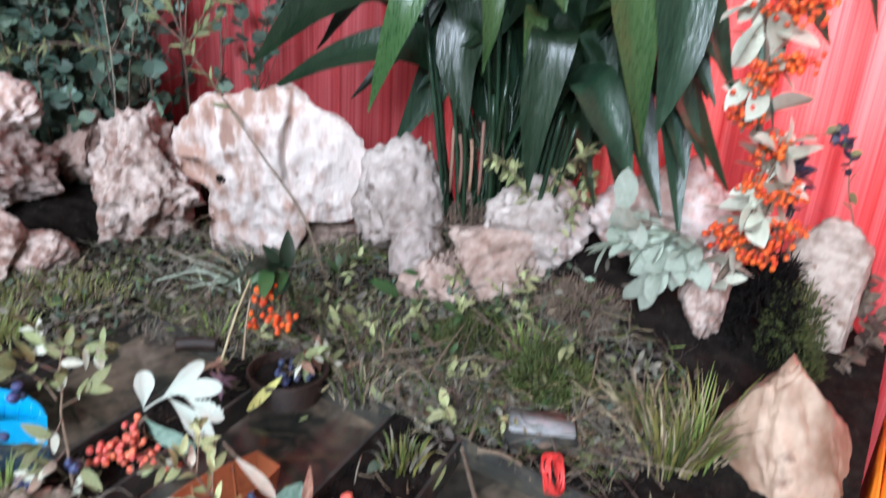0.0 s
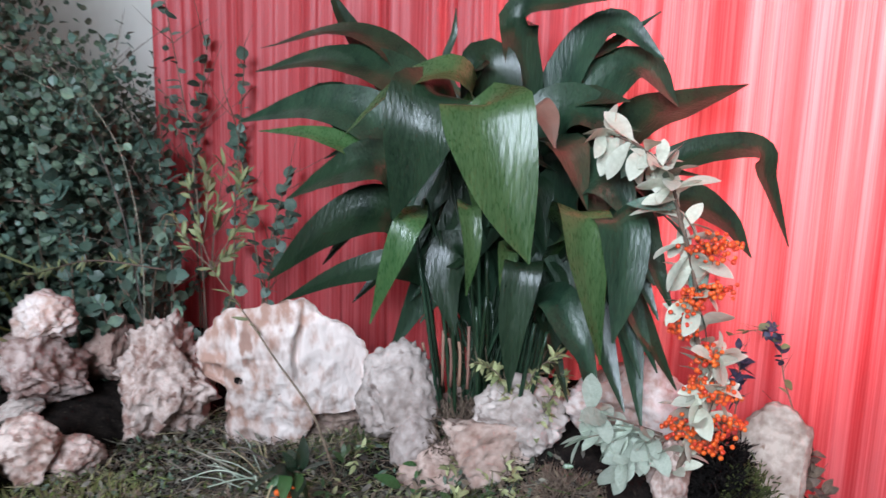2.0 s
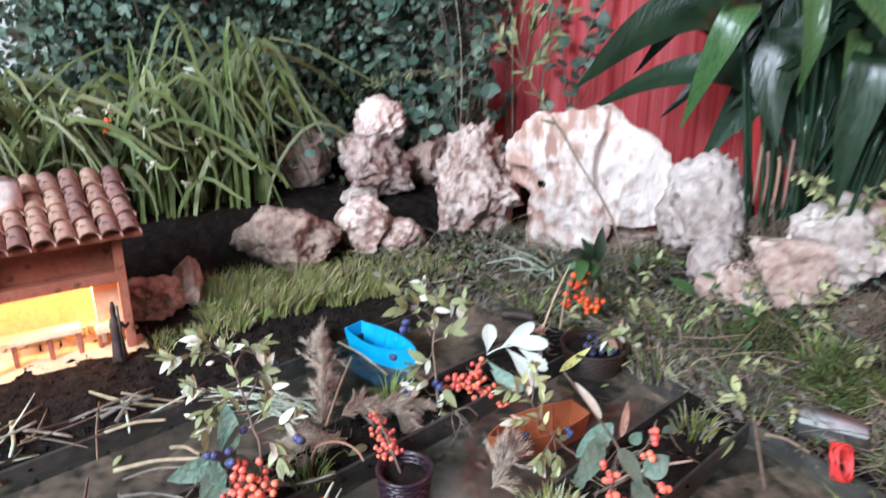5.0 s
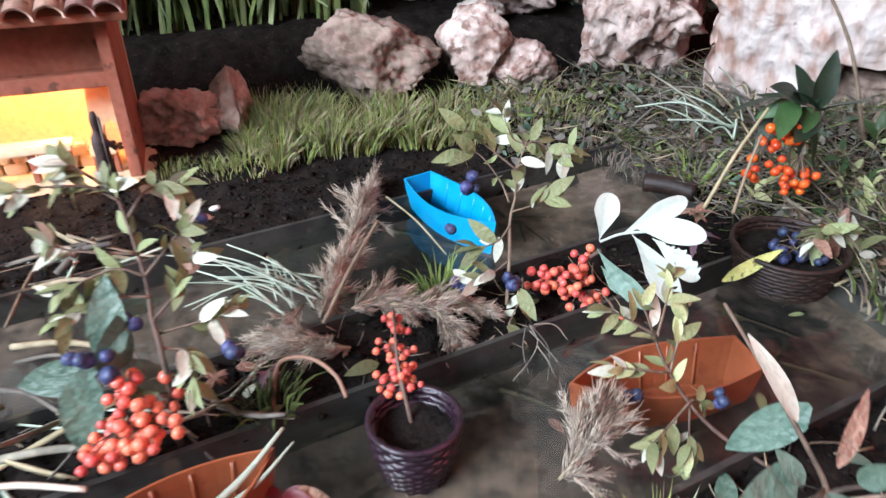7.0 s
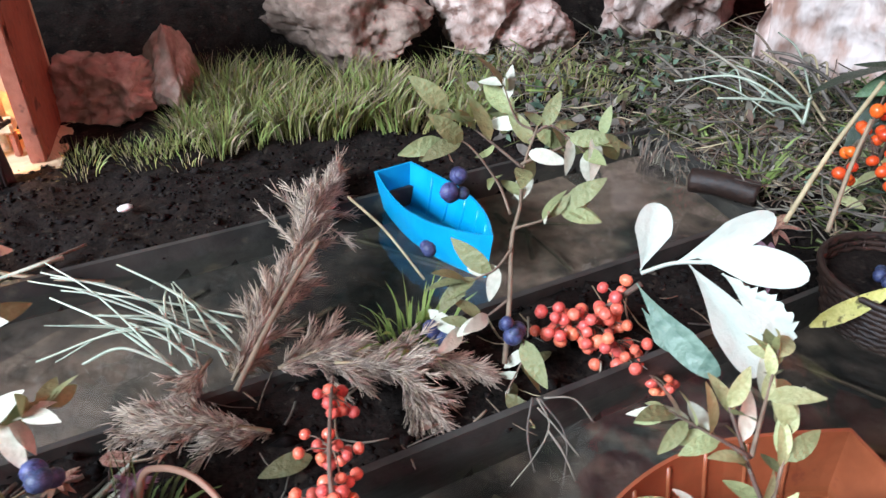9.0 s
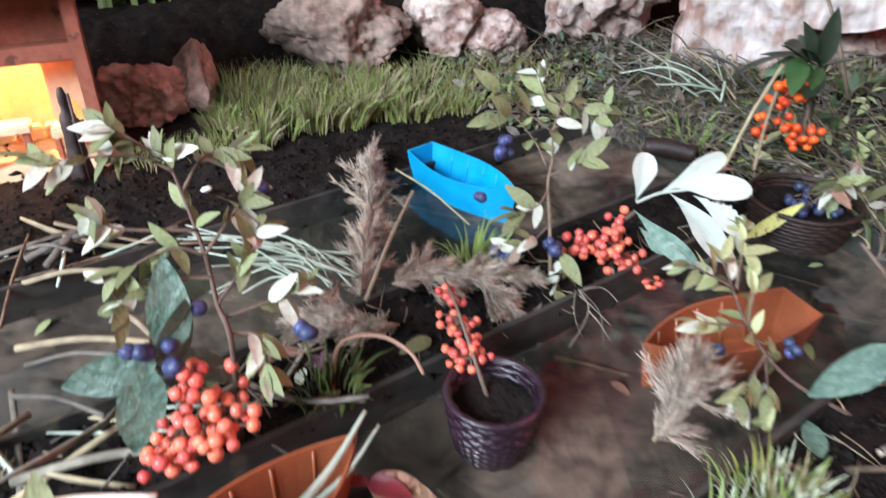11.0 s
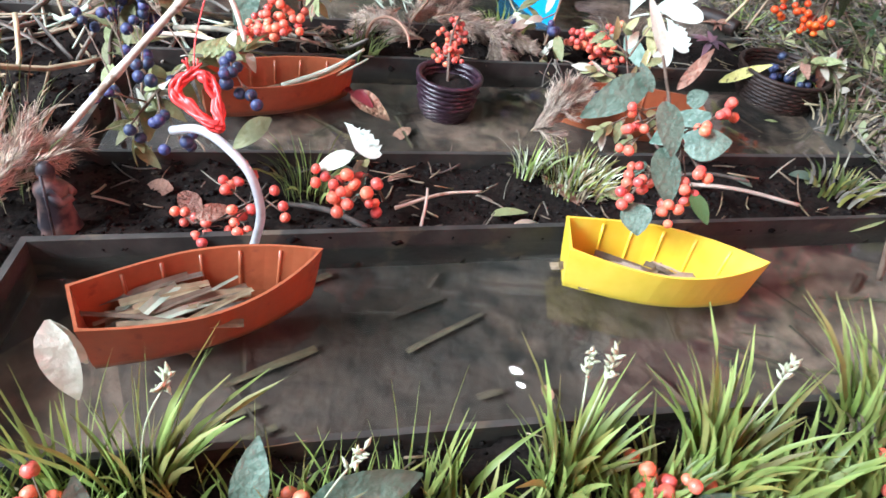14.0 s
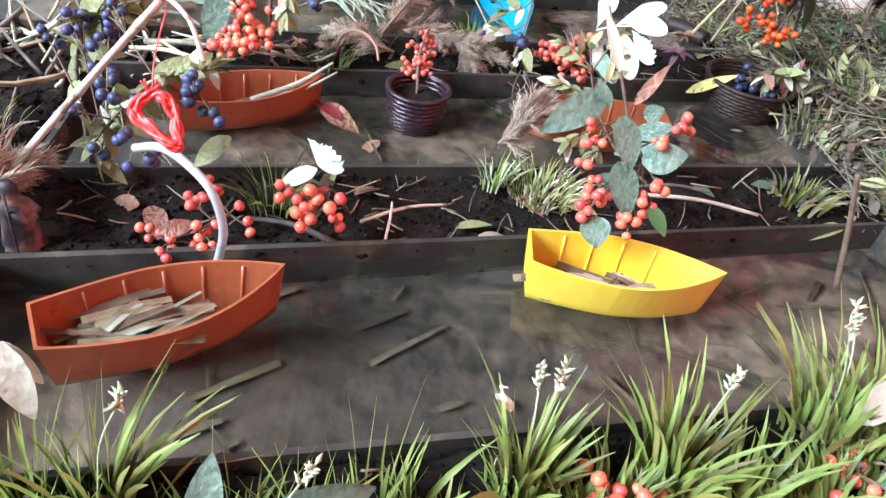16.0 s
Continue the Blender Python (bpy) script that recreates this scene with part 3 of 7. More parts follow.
# ---- house ----
def house():
    h = thing("model_house", "small terracotta-tiled model house with lamplit stone rooms", "model house")
    x0, x1, y0, y1 = -0.37, -0.072, 0.733, 0.846
    part("base", box_bm(bmesh.new(), x0 - 0.01, x1 + 0.012, y0 - 0.014, y1, -0.012, 0.005, 0.001), PLASTER, h, "cream plaster floor slab", smooth=False)
    part("back_wall", box_bm(bmesh.new(), x0, x1, y1 - 0.008, y1, 0.005, 0.19), PLASTER, h, "warm cream plaster wall", smooth=False)
    for a in ((x0, x0 + 0.008), (x1 - 0.008, x1)):
        part("side_wall", box_bm(bmesh.new(), *a, y0 + 0.012, y1 - 0.008, 0.005, 0.172), HOUSE_PAINT, h, smooth=False)
    for a in (x0, -0.25, x1 - 0.012):
        part("post", box_bm(bmesh.new(), a, a + 0.012, y0, y0 + 0.011, 0.005, 0.164, 0.001), HOUSE_PAINT, h, smooth=False)
    part("beam", box_bm(bmesh.new(), x0, x1, y0 + 0.002, y0 + 0.010, 0.100, 0.114, 0.001), HOUSE_PAINT, h, smooth=False)
    part("loft_floor", box_bm(bmesh.new(), x0 + 0.008, x1 - 0.008, y0 + 0.012, y1 - 0.008, 0.102, 0.110), HOUSE_PAINT, h, smooth=False)
    part("loft_panel", box_bm(bmesh.new(), x0 + 0.008, x1 - 0.008, y0 + 0.035, y0 + 0.041, 0.110, 0.166), HOUSE_PAINT, h, smooth=False)
    # roof: a sloping board with columns of long rounded tiles
    slope = math.radians(19)
    roof = thing("roof", "", "")
    roof.parent = h
    roof.matrix_local = pose(0, y0 - 0.028, 0.166, math.degrees(slope), 0, 0)
    part("roof_board", box_bm(bmesh.new(), x0 - 0.02, x1 + 0.022, 0, 0.15, 0.0, 0.008, 0.001), HOUSE_PAINT, roof, smooth=False)
    bm = bmesh.new()
    n, r, ln = 8, 0.0115, 0.045
    rings = []
    for y, s in ((0, 1.12), (ln, 0.90)):
        for rr in (r * s, r * s - 0.0020):
            rings.append([bm.verts.new((rr * math.cos(math.pi * k / n), y, rr * math.sin(math.pi * k / n))) for k in range(n + 1)])
    for a, b in ((0, 2), (1, 3), (0, 1), (2, 3)):
        for k in range(n):
            bm.faces.new((rings[a][k], rings[a][k + 1], rings[b][k + 1], rings[b][k]))
    me = mesh_of(bm, CLAY)
    rng = random.Random(8)
    for i in range(14):
        for j in range(4):
            t = part("roof_tile", me, CLAY, roof)
            t.matrix_local = pose(x0 - 0.008 + i * 0.0242 + rng.uniform(-0.0016, 0.0016), -0.008 + j * 0.0365 + rng.uniform(-0.002, 0.002), 0.0085 + 0.002, rng.uniform(-3, 1), rng.uniform(-6, 6), rng.uniform(-4, 4))
    # inside: a pillar pierced by an arch, a table, a block and low stone walls
    bm = bmesh.new()
    outer = [(-0.112, 0.005), (-0.112, 0.098), (-0.079, 0.101), (-0.079, 0.005)]
    arch = [(-0.088, 0.005)] + [(-0.096 + 0.008 * math.cos(a), 0.040 + 0.016 * math.sin(a)) for a in (math.pi * k / 8 for k in range(9))] + [(-0.104, 0.005)]
    front = [bm.verts.new((x, y0 + 0.034, z)) for x, z in outer + arch]
    bm.faces.new(front)
    for v in bmesh.ops.extrude_face_region(bm, geom=bm.faces[:])["geom"]:
        if isinstance(v, bmesh.types.BMVert):
            v.co.y += 0.02
    bmesh.ops.recalc_face_normals(bm, faces=bm.faces)
    part("arched_pillar", bm, PLASTER, h, "cream plaster pillar pierced by an arch", smooth=False)
    part("table_top", box_bm(bmesh.new(), -0.225, -0.132, y0 + 0.012, y0 + 0.036, 0.036, 0.044, 0.0015), PLASTER, h, "thick cream table top", smooth=False)
    for x in (-0.215, -0.175, -0.141):
        part("table_leg", box_bm(bmesh.new(), x, x + 0.006, y0 + 0.016, y0 + 0.024, 0.005, 0.036, 0.001), HOUSE_PAINT, h, "dark wooden leg", smooth=False)
    part("stone_bench", box_bm(bmesh.new(), -0.118, -0.092, y0 + 0.014, y0 + 0.032, 0.026, 0.036, 0.002), PLASTER, h, smooth=False)
    for x in (-0.117, -0.098):
        part("bench_leg", box_bm(bmesh.new(), x, x + 0.005, y0 + 0.018, y0 + 0.026, 0.005, 0.026, 0.001), HOUSE_PAINT, h, "dark wooden leg", smooth=False)
    for i in range(10):
        for j in range(2):
            x = x0 + 0.02 + i * 0.024 + 0.01 * (j % 2)
            part("stone_block", box_bm(bmesh.new(), x, x + 0.021, y0 + 0.045, y0 + 0.058, 0.005 + j * 0.0125, 0.0172 + j * 0.0125, 0.0015), PLASTER, h, smooth=False)
    part("chimney", box_bm(bmesh.new(), -0.205, -0.169, y0 + 0.035, y0 + 0.065, 0.175, 0.238, 0.003), GREY_STONE, h, "stubby grey stone chimney")
    lamp = bpy.data.lights.new("house_lamp", "POINT")
    lamp.energy, lamp.color, lamp.shadow_soft_size = HOUSE_W, (1.0, 0.54, 0.21), 0.006
    lo = new("house_lamp", lamp)
    lo.location = (-0.13, y0 + 0.045, 0.090)
    lamp2 = new("house_lamp", lamp)
    lamp2.location = (-0.27, y0 + 0.045, 0.090)


house()

# ---- plant materials ----
BROWN_LEAF = material("withered_leaf", (0.16, 0.075, 0.05), (0.36, 0.20, 0.14), 2.5, 0.7, 5, bump=0.4, vary=0.2)
GRASS = material("fresh_grass", (0.14, 0.205, 0.042), (0.37, 0.45, 0.15), 12, 0.5, 5, bump=0.0, vary=0.3, translucent=0.35)
SHORT_GRASS = material("short_bank_grass", (0.13, 0.128, 0.033), (0.33, 0.315, 0.115), 12, 0.55, 5, bump=0.0, vary=0.4, translucent=0.25)
OLIVE_GRASS = material("olive_grass", (0.085, 0.085, 0.018), (0.28, 0.25, 0.07), 12, 0.6, 5, bump=0.0, vary=0.35, translucent=0.2)
REED = material("reed_blades", (0.032, 0.050, 0.011), (0.130, 0.148, 0.038), 8, 0.6, 6, bump=0.0, vary=0.45, translucent=0.12)
MOSS = material("moss", (0.022, 0.03, 0.008), (0.10, 0.11, 0.025), 40, 0.95, 4, bump=0.6, vary=0.3)
STRAW = material("dry_straw", (0.15, 0.105, 0.062), (0.36, 0.28, 0.185), 20, 0.75, 6, bump=0.3, vary=0.45)
HAY = material("grey_dry_stems", (0.050, 0.043, 0.034), (0.235, 0.20, 0.162), 20, 0.85, 6, bump=0.3, vary=0.55)
GREEN_STRAW = material("pale_green_stems", (0.26, 0.32, 0.24), (0.52, 0.56, 0.45), 20, 0.6, 6, bump=0.2, vary=0.25)
TWIG = material("brown_twig", (0.07, 0.042, 0.028), (0.21, 0.145, 0.105), 40, 0.8, 5, bump=0.5, vary=0.25)
CANE = material("pale_cane", (0.40, 0.31, 0.24), (0.66, 0.56, 0.47), 30, 0.6, 5, 0.3, (0.25, 0.17, 0.12), 0.3)
GREY_LEAF = material("grey_green_leaf", (0.055, 0.105, 0.075), (0.15, 0.22, 0.165), 2.2, 0.45, 6, bump=0.25, vary=0.3, translucent=0.1)
WHITE_LEAF = material("white_downy_leaf", (0.40, 0.43, 0.37), (0.54, 0.57, 0.50), 2.0, 0.8, 5, bump=0.15, vary=0.08, contrast=(0.15, 0.85), translucent=0.1)
DOWNY_LEAF = material("downy_grey_leaf", (0.31, 0.36, 0.28), (0.50, 0.54, 0.45), 2.0, 0.75, 5, bump=0.2, vary=0.2, translucent=0.12)
PALE_LEAF = material("pale_leaf_underside", (0.46, 0.46, 0.355), (0.64, 0.635, 0.53), 1.6, 0.7, 4, bump=0.15, vary=0.15, translucent=0.12)
OLIVE_LEAF = material("olive_leaf", (0.115, 0.135, 0.05), (0.31, 0.32, 0.155), 2.2, 0.55, 6, bump=0.25, vary=0.35, translucent=0.15, contrast=(0.15, 0.85))
BUSH_LEAF = material("bush_leaf", (0.045, 0.078, 0.052), (0.150, 0.205, 0.135), 12, 0.56, 8, bump=0.1, vary=0.5, translucent=0.1)
BLUE_LEAF = material("bluish_round_leaf", (0.045, 0.090, 0.066), (0.135, 0.205, 0.16), 2.5, 0.46, 6, bump=0.15, vary=0.4, translucent=0.12)
LIME_LEAF = material("pale_lime_leaf", (0.27, 0.28, 0.11), (0.50, 0.50, 0.27), 2.0, 0.55, 5, bump=0.2, vary=0.25, translucent=0.15)
YELLOW_LEAF = material("yellow_leaf", (0.42, 0.40, 0.09), (0.66, 0.62, 0.22), 4, 0.55, 6, 0.3, (0.16, 0.14, 0.04), 0.2)
RED_BERRY = material("red_berry", (0.60, 0.085, 0.050), (0.80, 0.19, 0.13), 1.2, 0.44, 4, bump=0.05, vary=0.2, coat=0.2)
ORANGE_BERRY = material("orange_berry", (0.60, 0.055, 0.010), (0.80, 0.11, 0.02), 1.2, 0.38, 4, bump=0.05, vary=0.2, coat=0.2)
BLUE_BERRY = material("dark_blue_berry", (0.010, 0.013, 0.042), (0.065, 0.085, 0.19), 1.6, 0.5, 4, bump=0.1, vary=0.35)
CALYX = material("berry_calyx", (0.03, 0.012, 0.008), (0.06, 0.025, 0.015), 200, 0.9, bump=0.0)
PLUME = material("reed_plume", (0.32, 0.23, 0.17), (0.69, 0.575, 0.475), 40, 0.9, 6, bump=0.0, vary=0.4, translucent=0.25)
SEED = material("grass_seed_head", (0.28, 0.31, 0.19), (0.52, 0.53, 0.38), 60, 0.7, 4, bump=0.0, vary=0.2)
PURPLE = material("dark_purple_wicker", (0.008, 0.004, 0.007), (0.038, 0.015, 0.026), 120, 0.35, 4, bump=0.3, vary=0.2)
DARK_BASKET = material("dark_brown_wicker", (0.009, 0.004, 0.003), (0.036, 0.016, 0.010), 90, 0.6, 4, bump=0.5)
HOSE = material("milky_hose", (0.46, 0.46, 0.47), (0.62, 0.62, 0.63), 30, 0.3, 4, bump=0.05, translucent=0.4)
RED_THREAD = material("red_plastic_thread", (0.60, 0.032, 0.032), (0.78, 0.075, 0.065), 60, 0.35, 4, bump=0.1)
RED_PETAL = material("red_petal", (0.10, 0.010, 0.013), (0.26, 0.035, 0.04), 60, 0.3, 4, bump=0.2, vary=0.2)
LILAC = material("faded_lilac_flower", (0.10, 0.05, 0.085), (0.30, 0.18, 0.22), 90, 0.8, 4, bump=0.3, vary=0.3)
FIGURE = material("painted_clay_figure", (0.020, 0.015, 0.020), (0.17, 0.10, 0.085), 30, 0.6, 3, bump=0.2, contrast=(0.45, 0.55))
DARK_FIGURE = material("dark_clay_figure", (0.02, 0.012, 0.012), (0.07, 0.045, 0.04), 40, 0.6, 3, bump=0.2)
PEBBLE = material("white_pebble", (0.60, 0.58, 0.55), (0.78, 0.77, 0.74), 60, 0.7, 4, bump=0.2)
ORANGE_BAR = material("orange_plastic_crate", (0.70, 0.17, 0.012), (0.80, 0.24, 0.02), 30, 0.45, 4, bump=0.1)


# ---- plant tools ----
def leaf_mesh(mat_, wide, curl, fold=0.18, n=6, tip=1.0):
    """A leaf of unit length along x, upper side to +z."""
    bm = bmesh.new()
    pts = [(i / n, 0, curl * (1 - math.cos(i / n * 1.4)) * -1) for i in range(n + 1)]
    ws = [max(0.012, wide / 2 * math.sin(math.pi * min(1, (i / n) ** (0.8 * tip) * 0.96 + 0.03)) ** 0.8) for i in range(n + 1)]
    ribbon_bm(bm, pts, ws, (0, 0, 1), fold, across=2)
    return mesh_of(bm, mat_)


def aim(place, way, up, size):
    """A pose whose x axis runs along way, scaled."""
    x = Vector(way).normalized()
    z = Vector(up) - x * x.dot(Vector(up))
    if z.length < 1e-3:
        z = x.orthogonal()
    z.normalize()
    y = z.cross(x)
    m = Matrix((x, y, z)).transposed().to_4x4()
    return Matrix.Translation(place) @ m @ Matrix.Scale(size, 4)


def berry_mesh(mat_):
    bm = bmesh.new()
    bmesh.ops.create_icosphere(bm, subdivisions=2, radius=1.0)
    for v in bm.verts:
        v.co.z *= 0.92
        if v.co.z < -0.86:
            v.co.z += 0.16
    for f in bm.faces:
        f.material_index = 1 if f.calc_center_median().z < -0.80 else 0
    return mesh_of(bm, [mat_, CALYX])


RED_B, ORANGE_B, BLUE_B = berry_mesh(RED_BERRY), berry_mesh(ORANGE_BERRY), berry_mesh(BLUE_BERRY)


def along(path, t):
    """Place and way at a share t of a path."""
    k = t * (len(path) - 1)
    i = min(int(k), len(path) - 2)
    return path[i].lerp(path[i + 1], k - i), (path[i + 1] - path[i]).normalized()


def rand_way(rng):
    v = Vector((rng.gauss(0, 1), rng.gauss(0, 1), rng.gauss(0, 1)))
    return v.normalized()


def sprig(label, pts, radius, leaves=(), clusters=(), berry=None, berry_r=0.0038, seed=0, name="leafy_sprig", category="sprig", group="sprigs",
          stem=None, side_twigs=0):
    """A cut branch: a tapered stem; leaves as rows of (mesh, count, size, from, to, droop); clusters as rows of (place, count, spread)."""
    rng = random.Random(seed)
    ob = thing(name, label, category, pts[0], group=group)
    o = Vector(pts[0])
    path = [p - o for p in curve_pts(pts, 6)]
    bm = bmesh.new()
    tube_bm(bm, path, [radius * (1 - 0.6 * i / len(path)) for i in range(len(path))], 6)
    part("stem", bm, stem or TWIG, ob)
    if side_twigs:
        bm = bmesh.new()
        for _ in range(side_twigs):
            p, d = along(path, rng.uniform(0.2, 1))
            w = (d + rand_way(rng) * 0.9).normalized()
            ln = rng.uniform(0.2, 0.6) * (path[-1] - path[0]).length * 0.5
            tube_bm(bm, [p, p + w * ln * 0.5 + rand_way(rng) * ln * 0.08, p + w * ln], [radius * 0.4, radius * 0.3, radius * 0.15], 4)
        tagged(part("twigwork", bm, stem or TWIG, ob), kind="stuff")
    for me, count, size, t0, t1, droop in leaves:
        for i in range(count):
            p, d = along(path, t0 + (t1 - t0) * (i + rng.random()) / count)
            w = (d * 0.5 + rand_way(rng) * 1.0 + Vector((0, 0, -droop))).normalized()
            up = (Vector((0, 0, 1)) + rand_way(rng) * 0.7).normalized()
            lf = part("leaf", me, None, ob)
            lf.matrix_local = aim(p, w, up, size * rng.uniform(0.7, 1.2))
    if clusters:
        bm = bmesh.new()
        for place, count, spread in clusters:
            c = Vector(place) - o
            root = min(path, key=lambda q: (q - c).length)
            placed = []
            for _ in range(count * 12):
                if len(placed) >= count:
                    break
                p = c + Vector((rng.gauss(0, 1), rng.gauss(0, 1), rng.gauss(0, 0.8))) * spread * 0.46
                if all((p - q).length > berry_r * 1.6 for q in placed):
                    placed.append(p)
            mid = c.lerp(root, 0.35)
            tube_bm(bm, [root, mid, c], [0.0007, 0.0006, 0.0005], 4)
            for p in placed:
                tube_bm(bm, [mid, p.lerp(mid, 0.4) + Vector((0, 0, 0.002)), p], [0.0004, 0.0004, 0.0004], 3, False)
                b = part("berry", berry, None, ob)
                away = (p - mid).normalized()
                b.matrix_local = aim(p, away.orthogonal(), -away, berry_r * rng.uniform(0.82, 1.12))
        tagged(part("stalk_spray", bm, stem or TWIG, ob), kind="stuff")
    return ob


def tuft(label, place, count, high, spread, mats, seed=0, lean=(0, 0), wide=0.0016, heads=0, name="grass_tuft", droop=0.6, group="grass tufts", blades_apart=False):
    """A tuft of arching blades out of one foot."""
    rng = random.Random(seed)
    ob = thing(name, label, "grass", place, group=group)
    for k, mat_ in enumerate(mats):
        bm = bmesh.new()
        for _ in range(count // len(mats)):
            a, r = rng.uniform(0, 6.283), rng.uniform(0, 1) ** 0.6
            foot = Vector((math.cos(a) * r * spread * 0.45, math.sin(a) * r * spread * 0.45, -0.003))
            h = high * rng.uniform(0.45, 1.1)
            out = Vector((math.cos(a) * r * 0.55 + lean[0] + rng.uniform(-0.2, 0.2), math.sin(a) * r * 0.55 + lean[1] + rng.uniform(-0.2, 0.2), 0)) * h
            pts = [foot + out * (t**1.7) + Vector((0, 0, h * (t - 0.32 * droop * t**2.4 * (1 + out.length / h)))) for t in (0, 0.25, 0.5, 0.75, 1.0)]
            w = wide * rng.uniform(0.6, 1.3)
            if blades_apart:
                bm = bmesh.new()
            ribbon_bm(bm, pts, [w * 0.7, w, w * 0.9, w * 0.6, w * 0.1], (-out.x, -out.y, 0.4 * h) if out.length > 1e-4 else (1, 0, 0.2), 0.25, rng.uniform(-0.7, 0.7), 2)
            if blades_apart:
                part("blade", bm, mat_, ob)
        if not blades_apart:
            tagged(part("foliage", bm, mat_, ob), kind="stuff")
    for _ in range(heads):
        bm = bmesh.new()
        a = rng.uniform(0, 6.283)
        out = Vector((math.cos(a) * 0.25 + lean[0], math.sin(a) * 0.25 + lean[1], 0)) * high
        top = out + Vector((0, 0, high * rng.uniform(0.95, 1.2)))
        tube_bm(bm, curve_pts([(0, 0, 0), out * 0.35 + Vector((0, 0, high * 0.6)), top], 5), 0.0005, 4)
        for i in range(16):
            p = top.lerp(out * 0.6 + Vector((0, 0, high * 0.8)), i / 22)
            w = (rand_way(rng) + Vector((0, 0, 0.8))).normalized()
            tube_bm(bm, [p, p + w * 0.0025, p + w * 0.0055], [0.0003, 0.0011, 0.0002], 4)
        part("seed_head", bm, SEED, ob, "pale feathery seed head")
    return ob


def litter(name, label, spots, count, length, mats, seed, wide=0.0009, lift=0.012, curl=0.4, category="litter"):
    """Loose dry stems strewn over stretches of the ground, given as (x0, x1, y0, y1)."""
    rng = random.Random(seed)
    first = None
    for mat_ in mats:
        bm = bmesh.new()
        for _ in range(count // len(mats)):
            x0, x1, y0, y1 = rng.choice(spots)
            x, y = rng.uniform(x0, x1), rng.uniform(y0, y1)
            if in_trough(x, y, 0.0) or math.hypot(x - 0.42, y - 0.372) < 0.05:
                continue
            a, ln = rng.uniform(0, 6.283), length * rng.uniform(0.4, 1.3)
            z = height(x, y) + 0.002 + abs(rng.gauss(0, 1)) * lift
            d = Vector((math.cos(a), math.sin(a), rng.gauss(0, 0.35)))
            side = Vector((-d.y, d.x, rng.gauss(0, 0.5))) * curl
            c = Vector((x, y, z))
            pts = [c - d * ln / 2, c + side * ln * 0.12, c + d * ln / 2]
            pts = [Vector((p.x, p.y, max(p.z, height(p.x, p.y) + 0.001))) for p in pts]
            w = wide * rng.uniform(0.5, 1.5)
            tube_bm(bm, curve_pts(pts, 2), [w, w, w, w, w * 0.6], 3)
        ob = solid(name, bm, mat_, label, category, "stuff")
        first = first or ob
    return first


# ---- the large plant before the curtain ----
plant = thing("aspidistra_plant", "broad-leaved dark green house plant with arching blades", "plant", (0.79, 0.33, 0.06))
ROOT = Vector((0.79, 0.33, 0.06))
leaf_rng = random.Random(3)


def blade(pts, half, mat_):
    """One arching leaf on its stalk; it starts narrow, broadens at its bend and ends in a point."""
    path = [p - ROOT for p in curve_pts(pts, 6)]
    n = len(path)
    ws = []
    for i in range(n):
        u = i / (n - 1)
        ws.append(max(0.0012, half * 1.12 * (min(1, u / 0.32) ** 0.9) * (1 - max(0, (u - 0.40) / 0.60) ** 1.7)))
    bm = bmesh.new()
    face = Vector((-0.62, -0.42, 0.66)) + Vector((leaf_rng.uniform(-0.25, 0.25), leaf_rng.uniform(-0.25, 0.25), 0))
    ribbon_bm(bm, path, ws, face, 0.22, leaf_rng.uniform(-0.25, 0.25), 6)
    for v in bm.verts:
        v.co += face * 0.0007 * math.sin(v.co.y * 150 + v.co.x * 90)
    part("leaf", bm, mat_, plant)
    foot = Vector((leaf_rng.uniform(-0.035, 0.035), leaf_rng.uniform(-0.05, 0.05), 0))
    bm = bmesh.new()
    tube_bm(bm, curve_pts([foot, foot.lerp(path[0], 0.55) + Vector((0, 0, 0.03)), path[0], path[2]], 4), 0.0028, 5)
    part("stalk", bm, DARK_LEAF, plant)


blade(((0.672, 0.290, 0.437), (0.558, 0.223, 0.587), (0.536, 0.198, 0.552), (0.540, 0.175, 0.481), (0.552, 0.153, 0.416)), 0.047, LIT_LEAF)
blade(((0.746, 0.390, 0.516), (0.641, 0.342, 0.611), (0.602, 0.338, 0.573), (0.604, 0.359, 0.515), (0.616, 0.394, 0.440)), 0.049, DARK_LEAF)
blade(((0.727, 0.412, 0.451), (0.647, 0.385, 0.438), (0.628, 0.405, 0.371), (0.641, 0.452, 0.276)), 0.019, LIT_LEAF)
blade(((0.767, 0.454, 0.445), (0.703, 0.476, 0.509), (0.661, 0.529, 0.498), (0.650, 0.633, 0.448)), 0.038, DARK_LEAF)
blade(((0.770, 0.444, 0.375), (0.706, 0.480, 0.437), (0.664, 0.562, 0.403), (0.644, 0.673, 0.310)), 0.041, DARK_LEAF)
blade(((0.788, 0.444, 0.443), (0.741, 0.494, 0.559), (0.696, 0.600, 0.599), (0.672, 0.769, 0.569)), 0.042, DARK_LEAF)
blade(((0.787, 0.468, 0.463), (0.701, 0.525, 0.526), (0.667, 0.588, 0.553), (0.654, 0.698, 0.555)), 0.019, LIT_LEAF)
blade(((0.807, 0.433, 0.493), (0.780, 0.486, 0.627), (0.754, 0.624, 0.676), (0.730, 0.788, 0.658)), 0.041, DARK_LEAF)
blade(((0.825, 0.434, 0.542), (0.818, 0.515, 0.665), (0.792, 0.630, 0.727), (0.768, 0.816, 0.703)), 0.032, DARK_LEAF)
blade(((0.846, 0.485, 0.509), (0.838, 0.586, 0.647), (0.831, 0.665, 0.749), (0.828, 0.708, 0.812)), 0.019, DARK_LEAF)
